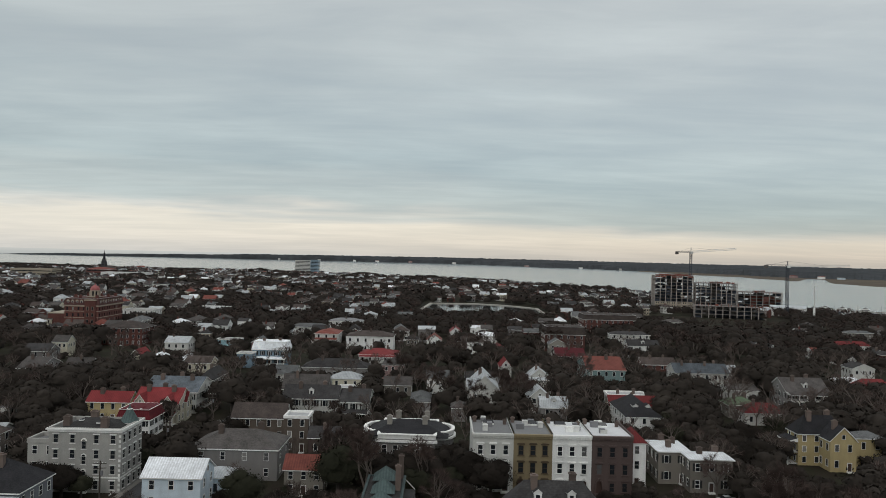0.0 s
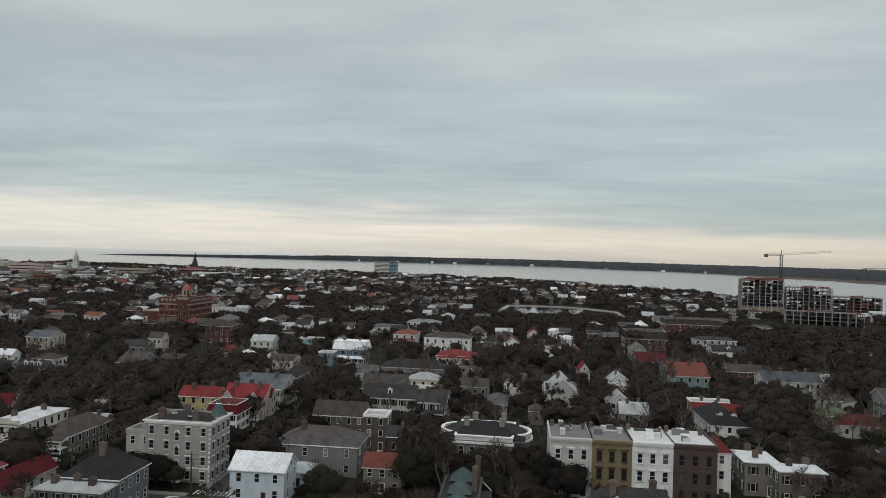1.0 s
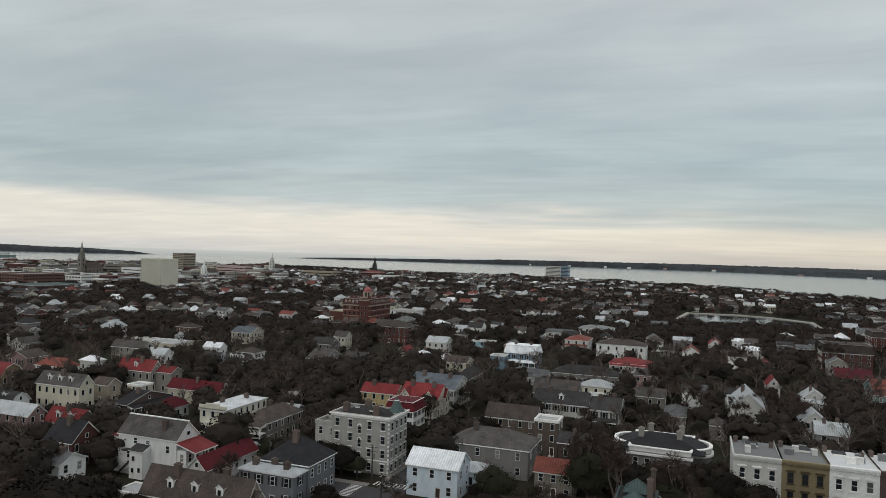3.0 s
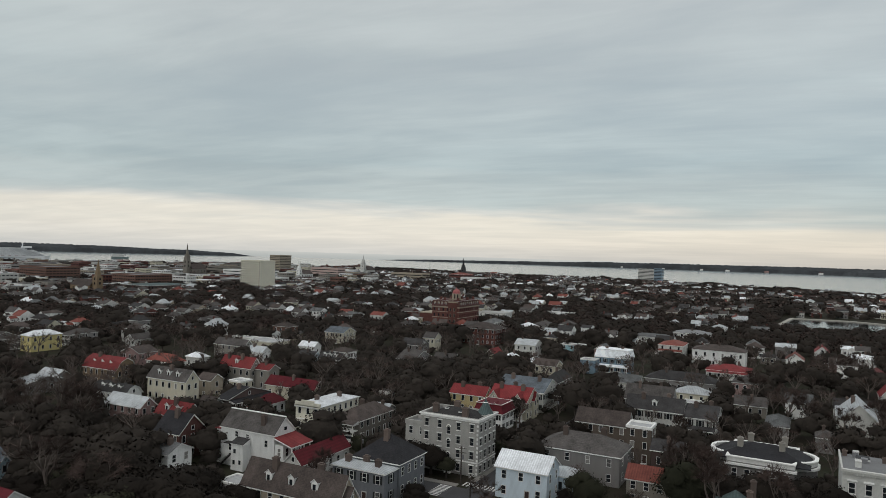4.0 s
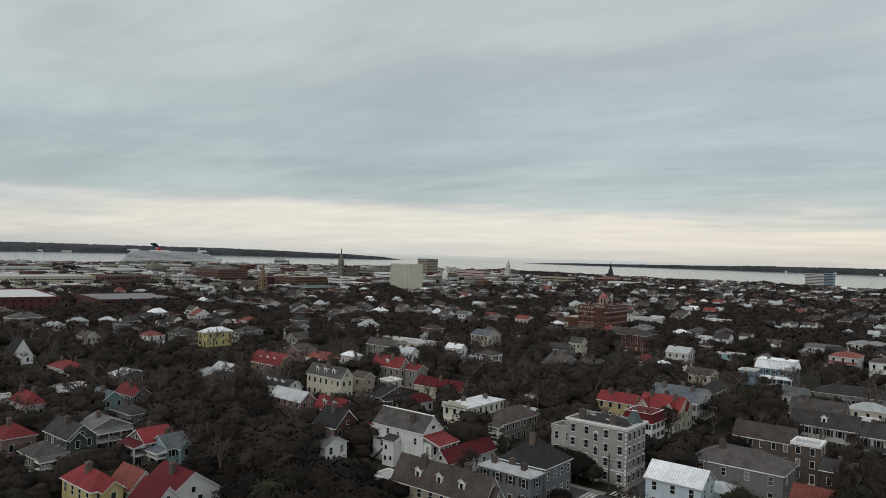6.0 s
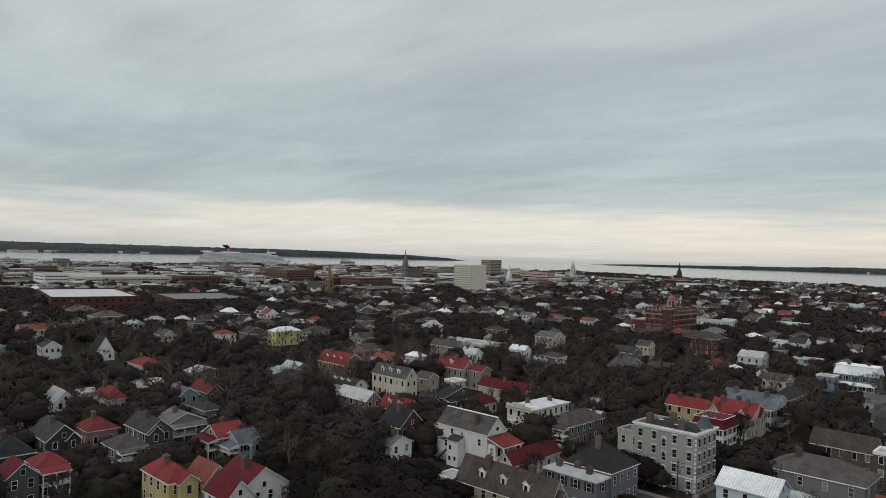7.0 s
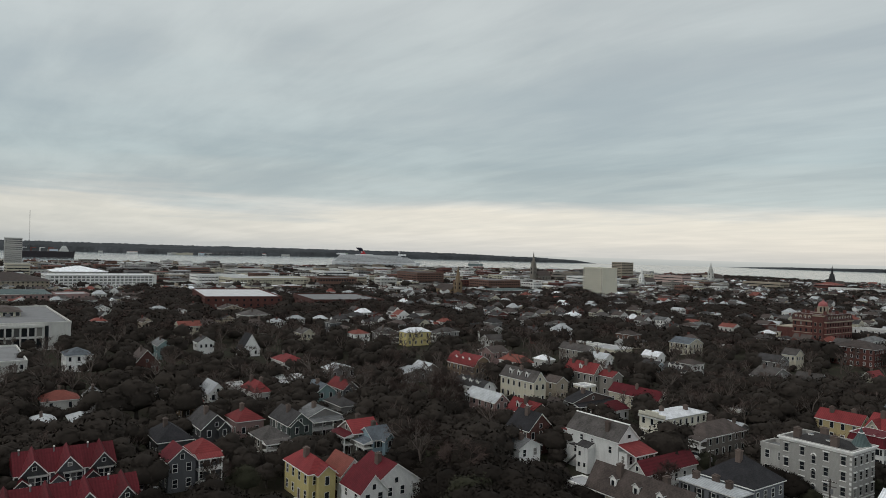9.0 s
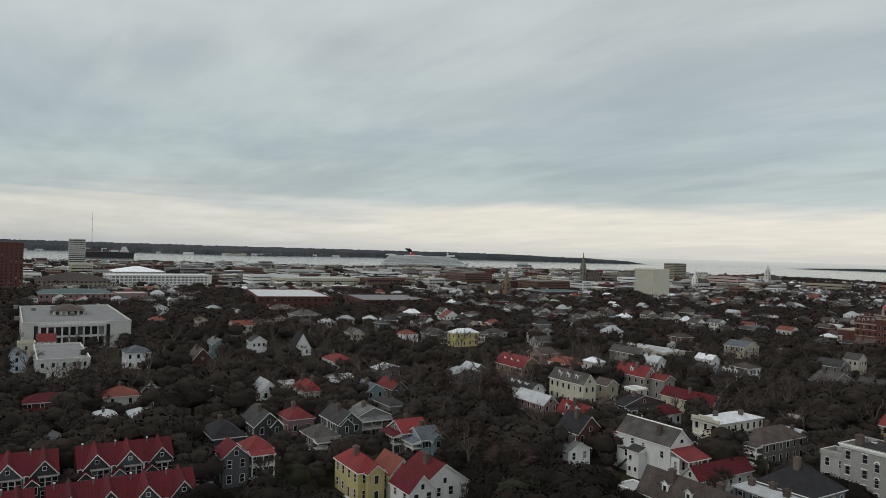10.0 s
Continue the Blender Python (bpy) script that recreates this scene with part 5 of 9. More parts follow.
# ---- red-roofed gabled terraces ----
def gable_terrace(x, y0, count, step, top, walls, base_z=0.0, deep=11.0, eave=6.2, ridge=9.9):
    """Gabled units side by side along y; each turns a big gable and a small bay to the east."""
    rm = roof_mat(top)
    for i in range(count):
        wm = wall_mat(walls[i % len(walls)])
        root = thing("terrace_house", pose(x, y0 + (i + 0.5) * step, base_z, 0, 0, 90), "%s clapboard terrace house with maroon roof and white trim" % WORDS[walls[i % len(walls)]], "terrace house", "red-roofed terrace")
        HOUSES.append((x - deep / 2, y0 + (i + 0.5) * step, deep / 2, step / 2, eave, 1.0))
        s = Solid(wm).box(-step / 2 + 0.01, 0, 0, step / 2 - 0.01, deep, eave)
        g = step * 0.36
        s.add([(-g + 0.5, -0.6, eave - 0.2), (g + 0.5, -0.6, eave - 0.2), (0.5, -0.6, eave + 2.7), (-g + 0.5, 1.0, eave - 0.2), (g + 0.5, 1.0, eave - 0.2), (0.5, 1.0, eave + 2.7)], [(0, 1, 2), (0, 2, 5, 3), (1, 4, 5, 2), (0, 3, 4, 1)])
        part("wall", s.data("wall"), root)
        r = Solid(rm, TRIM)
        r.add([(-step / 2, -0.3, eave), (step / 2, -0.3, eave), (step / 2, deep / 2, ridge), (-step / 2, deep / 2, ridge), (-step / 2, deep + 0.3, eave), (step / 2, deep + 0.3, eave)] +
              [(-step / 2, -0.3, eave - 0.22), (step / 2, -0.3, eave - 0.22), (-step / 2, deep + 0.3, eave - 0.22), (step / 2, deep + 0.3, eave - 0.22)],
              [(0, 1, 2, 3), (3, 2, 5, 4), (6, 7, 1, 0), (9, 8, 4, 5), (7, 6, 8, 9), (0, 3, 4, 8, 6), (7, 9, 5, 2, 1)], [0, 0, 1, 1, 1, 0, 0])
        part("roof", r.data("roof"), root)
        o = g + 0.45
        c = Solid(rm, TRIM)
        c.add([(0.5 - o, -0.95, eave - 0.45), (0.5, -0.95, eave + 2.75), (0.5 + o, -0.95, eave - 0.45), (0.5 - o, deep / 2 + 0.6, eave - 0.45), (0.5, deep / 2 + 0.3, ridge + 0.5), (0.5 + o, deep / 2 + 0.6, eave - 0.45),
               (0.5 - o, -0.95, eave - 0.15), (0.5, -0.95, eave + 3.1), (0.5 + o, -0.95, eave - 0.15), (0.5 - o, deep / 2 + 0.6, eave - 0.15), (0.5, deep / 2 + 0.3, ridge + 0.85), (0.5 + o, deep / 2 + 0.6, eave - 0.15)],
              [(6, 7, 10, 9), (7, 8, 11, 10), (0, 1, 7, 6), (1, 2, 8, 7), (0, 6, 9, 3), (2, 5, 11, 8)], [0, 0, 1, 1, 1, 1])
        part("gable_roof", c.data("gable_roof"), root)
        put_window(root, pose(0.5, -0.62, eave + 0.9), 0.7, 0.7)
        part("pilaster", Solid(TRIM).box(-step / 2 + 0.02, -0.16, 0, -step / 2 + 0.3, -0.004, eave - 0.25).data("pilaster"), root)
        b = Solid(wm, rm, TRIM)
        bx = -step * 0.27
        b.box(bx - 1.2, -1.9, 0, bx + 1.2, -0.004, 4.4)
        b.add([(bx - 1.2, -1.9, 4.4), (bx + 1.2, -1.9, 4.4), (bx, -1.9, 5.5)], [(0, 1, 2)])
        bay = part("bay", b.data("bay"), root)
        q = Solid(rm, TRIM).add([(bx - 1.5, -2.2, 4.2), (bx, -2.2, 5.6), (bx + 1.5, -2.2, 4.2), (bx - 1.5, -0.01, 4.2), (bx, -0.01, 5.6), (bx + 1.5, -0.01, 4.2), (bx - 1.5, -2.2, 4.45), (bx, -2.2, 5.85), (bx + 1.5, -2.2, 4.45), (bx - 1.5, -0.01, 4.45), (bx, -0.01, 5.85), (bx + 1.5, -0.01, 4.45)],
                                [(6, 7, 10, 9), (7, 8, 11, 10), (0, 1, 7, 6), (1, 2, 8, 7), (0, 6, 9, 3), (2, 5, 11, 8)], [0, 0, 1, 1, 1, 1])
        part("bay_roof", q.data("bay_roof"), bay)
        for k in (-0.55, 0.55):
            put_window(bay, pose(bx + k, -1.9, 2.5), 0.85, 1.6, False, False)
        for k in (0.1, 1.3, 2.5):
            put_window(root, pose(k, -0.002, 3.5), 0.95, 1.8, False, True)
        for k in (0.4, 2.2):
            put_window(root, pose(k, -0.002, 0.8), 0.95, 1.7, False, True)
        part("porch_beam", Solid(TRIM).box(-0.75, -0.5, 5.55, step / 2 - 0.15, -0.006, 5.85).data("porch_beam"), root)
        part("vent_pipe", Solid(STEEL, TRIM).ring(0, 0, 0, 0.16, 1.5, 0.16, 8).ring(0, 0, 1.5, 0.24, 1.75, 0.2, 8, 1).data("vent_pipe"), root, pose(-step * 0.3, deep * 0.42, ridge - 1.1))


gable_terrace(-169.2, 9.2, 3, 6.7, "maroon", ("charcoal", "slate", "charcoal"))
gable_terrace(-169.2, -14.2, 3, 6.7, "maroon", ("charcoal", "slate", "charcoal"))
gable_terrace(-143.0, 2.4, 4, 6.6, "maroon", ("slate", "charcoal", "slate", "charcoal"))
gable_terrace(-143.0, -19.2, 3, 6.6, "maroon", ("slate", "charcoal", "slate"))


# ---- public buildings of the middle distance ----
def block(x, y, w, d, h, wall, top, floors, label, kind="flat", rh=0.9, pitch=4.6, rot=0.0, ww=1.6, wh=1.8, sides="se", name="building", category="building", over=0.15, yard=0.5):
    """A large plain building with a regular grid of windows on the sides that show."""
    root = thing(name, pose(x, y, 0, 0, 0, rot), label, category)
    HOUSES.append((x, y, w / 2, d / 2, h, yard))
    wm = wall_mat(wall)
    part("wall", Solid(wm).box(-w / 2, -d / 2, 0, w / 2, d / 2, h).data("wall"), root)
    rm = PALEDECK if top == "whitedeck" else SOFTDECK if top == "deck" else GRAVEL if top == "gravel" else roof_mat(top)
    part("roof", roof_shape(kind, w, d, h, rh, over, rm, wm if kind == "flat" else TRIM).data("roof"), root)
    fh, far = h / floors, math.hypot(x, y) > 930 and name != "concrete_tower"
    for side, (length, m) in faces_of(w, d).items():
        if side in sides:
            n = max(1, int(length / pitch))
            for k in range(floors):
                if far:
                    part("window_band", Solid(GLASS).box(-length * 0.47, -0.06, 0, length * 0.47, 0.02, min(wh, fh * 0.55) * 0.8).data("window_band"), root, m @ pose(0, 0, fh * k + fh * 0.3))
                    continue
                for i in range(n):
                    put_window(root, m @ pose((i + 0.5) * length / n - length / 2, 0, fh * k + fh * 0.28), ww, min(wh, fh * 0.6), trim=wm)
            for i in range(1, n if far and math.hypot(x, y) < 1200 else 0):
                part("pier", Solid(wm).box(-0.7, -0.1, 0, 0.7, 0.0, h * 0.985).data("pier"), root, m @ pose(i * length / n - length / 2, 0, 0))
    return root


CW, CD, CH = 22.0, 34.5, 16.6
cour = block(-233.8, 476.2, CW, CD, CH, "brick", "oxblood", 4, "red brick mansard hospital block with a small red dome", "mansard", 4.4, 3.4, name="domed_building", category="public building", ww=1.2, wh=2.0, over=0.5, yard=1.0)
STONEBUFF = wall_mat("buff")
cornice(cour, CW, CD, CH + 0.2, STONEBUFF, 0.7, 0.9)
for z in (4.4, 8.6, 12.7):
    part("belt_course", Solid(STONEBUFF).box(-CW / 2 - 0.12, -CD / 2 - 0.15, z, CW / 2 + 0.12, -CD / 2 - 0.003, z + 0.35).box(CW / 2 + 0.003, -CD / 2, z, CW / 2 + 0.15, CD / 2, z + 0.35).data("belt_course"), cour, label="buff stone belt course")
for i in range(7):
    dormer(cour, pose(-8.7 + 2.9 * i, -CD / 2 - 0.1, CH + 0.9), STONEBUFF, roof_mat("brownroof"), 1.7, 2.2, 1.8)
for i in range(9):
    dormer(cour, pose(CW / 2 + 0.1, -14.4 + 3.6 * i, CH + 0.9, 0, 0, 90), STONEBUFF, roof_mat("brownroof"), 1.7, 2.2, 1.8)
for px, py in ((-8.5, -8), (-8.5, 9), (8.0, 13), (8.2, -13.5), (-2.5, -14.0), (2.5, 4.0), (8.2, 2)):
    chimney(cour, px, py, CH + 3.6, CH + 6.6, 1.7, wall_mat("brick"))
# a pavilion stands out on the corner under the dome
part("corner_pavilion", Solid(wall_mat("brick"), STONEBUFF).box(-3.6, -0.9, 0, 3.6, -0.004, CH + 3.2).box(-3.9, -1.2, CH + 3.202, 3.9, 0.8, CH + 4.0, 1).data("corner_pavilion"), cour, pose(CW / 2 - 5.0, -CD / 2, 0))
for k in range(4):
    for q in (-1.6, 1.6):
        put_window(cour, pose(CW / 2 - 5.0 + q, -CD / 2 - 0.9, 1.2 + k * 4.15), 1.2, 2.2, trim=STONEBUFF)
DZ = CH + 4.4
part("tower_base", Solid(wall_mat("brick"), STONEBUFF).box(-3.6, -3.6, DZ - 1.0, 3.6, 3.6, DZ + 0.6).box(-3.9, -3.9, DZ + 0.6, 3.9, 3.9, DZ + 1.0, 1).data("tower_base"), cour, pose(4.0, -8, 0))
drum = Solid(STONEBUFF, GLASS).ring(0, 0, DZ + 1.0, 3.1, DZ + 1.5, 3.1, 16).ring(0, 0, DZ + 1.5, 2.4, DZ + 4.6, 2.4, 16, 1).ring(0, 0, DZ + 4.6, 3.1, DZ + 5.2, 3.2, 16)
for i in range(8):
    a = i * math.pi / 4 + 0.39
    drum.beam((2.75 * math.cos(a), 2.75 * math.sin(a), DZ + 1.4), (2.75 * math.cos(a), 2.75 * math.sin(a), DZ + 4.7), 0.42)
part("drum", drum.data("drum"), cour, pose(4.0, -8, 0), "buff arcaded drum")
dome = Solid(material("faded_red_dome", (0.36, 0.115, 0.115), 0.7, vary=0.3, grain=2.0))
prof = [(3.0 * math.cos(radians(q)), DZ + 5.2 + 3.3 * math.sin(radians(q))) for q in (0, 18, 36, 54, 70, 82)]
for (r0, z0), (r1, z1) in zip(prof, prof[1:]):
    dome.ring(0, 0, z0, r0, z1, r1, 16)
dome.ring(0, 0, DZ + 8.4, 0.5, DZ + 9.2, 0.35, 8).ring(0, 0, DZ + 9.2, 0.3, DZ + 10.0, 0.02, 8)
part("dome", dome.data("dome"), cour, pose(4.0, -8, 0), "faded red dome")
part("low_wing", Solid(wall_mat("brick"), STONEBUFF).box(-CW / 2 - 14, -CD / 2 + 6, 0, -CW / 2 - 0.004, CD / 2 - 4, 10.4).box(-CW / 2 - 14.2, -CD / 2 + 5.8, 10.402, -CW / 2 - 0.004, CD / 2 - 3.8, 11.0, 1).data("low_wing"), cour, label="lower red brick wing")

# colonnaded hall, its long roof and penthouse
hall = block(-458.5, 27.2, 105, 50, 13.2, "pale", "gravel", 1, "wide pale civic hall with a tall colonnade", sides="", name="civic_hall", category="public building", rh=1.0)
for i in range(9):
    yy = -17.4 + 3.3 * i
    for z0, z1 in ((1.0, 6.2), (7.2, 11.4)):
        part("bay_glass", Solid(GLASS).box(52.5, yy + 0.4, z0, 52.6, yy + 2.9, z1).data("bay_glass"), hall)
for i in range(10):
    part("column", Solid(wall_mat("pale")).box(52.502, -0.4, 0, 53.6, 0.4, 11.8).data("column"), hall, pose(0, -17.4 + 3.3 * i, 0))
part("spandrel", Solid(wall_mat("pale")).box(52.503, -17.4, 6.2, 53.3, 12.3, 7.2).data("spandrel"), hall)
part("entablature", Solid(wall_mat("pale")).box(52.503, -18.0, 11.802, 53.9, 12.9, 13.3).data("entablature"), hall)
for yy in (-20.0, 13.1):
    part("dark_slot", Solid(GLASS).box(52.502, yy, 0.5, 52.62, yy + 1.7, 12.4).data("dark_slot"), hall)
pent = part("penthouse", Solid(wall_mat("cream"), roof_mat("brownroof"), GLASS).box(-20, -9, 13.3, 8, 6, 16.0).add([(-21, -10, 16.0), (9, -10, 16.0), (9, 7, 16.0), (-21, 7, 16.0), (-14, -3, 18.0), (2, -3, 18.0), (2, 0, 18.0), (-14, 0, 18.0)], [(0, 1, 5, 4), (1, 2, 6, 5), (2, 3, 7, 6), (3, 0, 4, 7), (4, 5, 6, 7)], 1).data("penthouse"), hall, label="cream penthouse with a brown hipped roof")
for i in range(5):
    put_window(pent, pose(8, -7.4 + 3.0 * i, 13.6, 0, 0, 90), 1.9, 2.0)
for i in range(5):
    roof_box(-462 - 40 + 18 * i, 18 - 18 + 9 * (i % 4), 13.25, 2.6, 2.2, 1.8, "grey ventilation unit on a wide flat roof")

block(-722.0, 47.0, 62, 58, 9.5, "pink", "verdigris", 2, "long pink market hall under a green copper roof", "hip", 2.6, 4.4, over=0.6, yard=1.2)
block(-700.0, 91.5, 30, 26, 9.0, "pink", "deck", 2, "low pink office with a white flat roof")
block(-921.5, 59.8, 62, 74, 10.5, "buff", "brownroof", 3, "broad arena with a huge brown hipped roof", "hip", 8.5, 4.4, over=2.0)
block(-961.8, 159.8, 44, 124, 14.5, "white", "whitedeck", 4, "long white office block with a regular window grid", pitch=4.6)
block(-1079.1, 151.4, 60, 66, 15.0, "pale", "metal", 3, "white hall under a pale pyramid roof", "hip", 7.0, 5.0, over=1.0)
block(-928.7, -17.3, 46, 54, 51, "brick", "gravel", 14, "tall red brick slab tower", pitch=4.4, name="brick_tower", category="tower block", ww=1.5)
block(-1510.4, 106.5, 14, 28, 58, "pale", "gravel", 16, "slim white high-rise by the harbour", pitch=4.0, name="white_high_rise", category="tower block", ww=1.9, wh=1.7)
block(-620, 212, 108, 62, 13.0, "brick", "whitedeck", 3, "long low brick hall with a bright white flat roof", pitch=5.2, rot=-11, yard=1.2)
block(-578, 292, 80, 62, 11.0, "darkbrick", "gravel", 2, "low red brick warehouse with a flat roof", pitch=5.2, rot=-11)
block(-954.3, 370.4, 60, 112, 11.5, "cream", "deck", 2, "long cream depot with a white roof", pitch=5.0)
block(-922.9, 458.1, 40, 62, 13.0, "rust", "gravel", 2, "brick building with tall white window bays", pitch=4.0, ww=1.6, wh=4.6)
block(-1000.1, 320.6, 40, 70, 13, "white", "deck", 3, "white office block with window rows")
block(-1114.0, 717.8, 46, 56, 16, "grey", "verdigris", 4, "grey office block with a pale green roof", pitch=4.4)
block(-796.6, 660.2, 44, 60, 15, "rust", "gravel", 4, "red and white banded office block", pitch=4.2)
block(-678.2, 582.9, 46, 66, 9.2, "brown", "verdigris", 2, "long brick market with a green metal roof", "hip", 1.6, 4.6)
block(-985.4, 654.9, 60, 54, 19, "rust", "gravel", 5, "brick and concrete parking garage", pitch=5.0, ww=3.0)
block(-635.0, 705.8, 33, 28, 38.5, "ivory", "gravel", 13, "pale concrete tower block with a grid of small windows", pitch=3.4, name="concrete_tower", category="tower block", ww=1.9, wh=1.5, sides="s")
block(-1063.3, 1256.9, 28, 40, 40, "buff", "gravel", 11, "brown concrete hotel slab near the harbour", pitch=5.0, ww=3.4, wh=1.4, name="hotel", category="tower block")
block(-342.0, 1741.0, 38, 26, 33, "pale", "gravel", 10, "white and blue waterfront hotel tower", pitch=5.2, ww=3.4, wh=1.6, name="hotel", category="tower block")
block(-314.0, 1739.5, 18, 27, 34.5, "blue", "gravel", 10, "blue glazed wing of the waterfront hotel", pitch=4.2, ww=3.2, wh=2.2, name="hotel", category="tower block")
block(-834.6, 1127.5, 64, 26, 20, "rosy", "deck", 4, "long pink hotel with a white roof", pitch=5.2)
block(-686.8, 1194.4, 70, 30, 15, "buff", "deck", 3, "long buff office range with flat roof", pitch=5.6)
block(-628.2, 1302.9, 42, 30, 14, "brick", "rustred", 3, "brick range under a red roof", "hip", 4.0, 6.0)
block(-549.5, 1231.9, 80, 26, 11, "white", "deck", 2, "white colonnaded public building", pitch=5.0)
block(-888.9, 969.8, 100, 34, 15, "white", "deck", 3, "white stepped waterfront apartments", pitch=5.0)
block(-1022.1, 1042.6, 60, 34, 17, "taupe", "brownroof", 3, "broad brown office with layered roofs", pitch=5.6)
block(-1165.3, 581.4, 50, 60, 12, "white", "deck", 3, "white flat-roofed offices in the town", pitch=5.6)
block(-1217.4, 445.1, 60, 70, 13, "pale", "deck", 3, "pale flat-roofed hotel in the town", pitch=5.6)
block(-1291.1, 270.0, 50, 80, 12, "grey", "deck", 3, "grey flat-roofed apartments near the harbour", pitch=6.0)
block(-1249.1, 357.4, 50, 40, 15, "rust", "gravel", 4, "brick apartments near the harbour", pitch=5.6)
block(-1403.2, 667.1, 60, 90, 10, "white", "deck", 2, "long white harbour shed with flat roof", pitch=8.0)
block(-1480.7, 827.0, 50, 120, 11, "pale", "deck", 2, "long pale terminal shed on the quay", pitch=8.0)
block(-1205.8, 89.8, 40, 30, 20, "cream", "deck", 5, "cream flat-roofed hotel in the town", pitch=5.0)
block(294.7, 906.7, 26, 18, 14, "cream", "gravel", 4, "cream mid-rise block near the river", pitch=4.5)


def church(x, y, w, d, h, tower_w, tower_h, spire_h, wall, spire, label, tiers=0):
    root = thing("church", pose(x, y, 0), label, "church")
    HOUSES.append((x, y, w / 2, d / 2, h, 0.6))
    wm, sm = wall_mat(wall), (roof_mat(spire) if spire in TOPS else wall_mat(spire))
    part("nave", Solid(wm).box(-w / 2, -d / 2, 0, w / 2, d / 2, h).data("nave"), root)
    part("roof", roof_shape("gable_y" if d > w else "gable_x", w, d, h, h * 0.7, 0.3, roof_mat("brownroof"), wm).data("roof"), root)
    k = tower_w / 2
    tx, ty = (w / 2 + k, 0) if w >= d else (0, -d / 2 - k)
    t = Solid(wm).box(-k, -k, 0, k, k, tower_h)
    part("tower", t.data("tower"), root, pose(tx, ty, 0))
    for i in range(tiers):
        q = k * (0.86 - 0.17 * i)
        z = tower_h + i * spire_h * 0.17
        part("stage", Solid(wm).box(-q, -q, z, q, q, z + spire_h * 0.15).box(-q - 0.5, -q - 0.5, z + spire_h * 0.15, q + 0.5, q + 0.5, z + spire_h * 0.17).data("stage"), root, pose(tx, ty, 0))
    z = tower_h + tiers * spire_h * 0.17
    part("spire", Solid(sm).ring(0, 0, z, k * (0.98 - 0.2 * tiers), tower_h + spire_h, 0.12, 8).data("spire"), root, pose(tx, ty, 0))
    for side, (length, m) in faces_of(2 * k, 2 * k).items():
        for z in (tower_h * 0.55, tower_h * 0.8):
            put_window(root, pose(tx, ty, 0) @ m @ pose(0, 0, z), k * 0.5, tower_h * 0.14, trim=wm)
    for i in range(4):
        for m in (faces_of(w, d)["s"], faces_of(w, d)["e"]):
            put_window(root, m[1] @ pose((i - 1.5) * m[0] / 4.4, 0, h * 0.3), 1.4, h * 0.5, trim=wm)
    return root


church(-704.5, 509.2, 32, 14, 9, 7.5, 19, 19, "ochre", "ochre", "brown brick gothic church with a tall stone spire")
church(-1012.4, 958.2, 20, 34, 13, 9, 30, 30, "taupe", "taupe", "tall church steeple of dark stone", 2)
church(-828.0, 1048.0, 16, 28, 10, 7, 18, 17, "white", "white", "white tiered church steeple", 2)
church(-905.3, 1377.5, 18, 32, 12, 9, 24, 23, "pale", "pale", "tall white tiered church steeple near the harbour", 3)
church(-682.2, 1443.3, 16, 30, 10, 9, 22, 26, "charcoal", "black", "dark tiered church steeple", 2)


# ---- unfinished tower blocks and their cranes ----
RUST = material("rusty_formwork", (0.19, 0.075, 0.06), 0.9, vary=0.4, grain=1.0)
NET = material("blue_grey_netting", (0.052, 0.060, 0.078), 0.9, vary=0.4, grain=0.6)


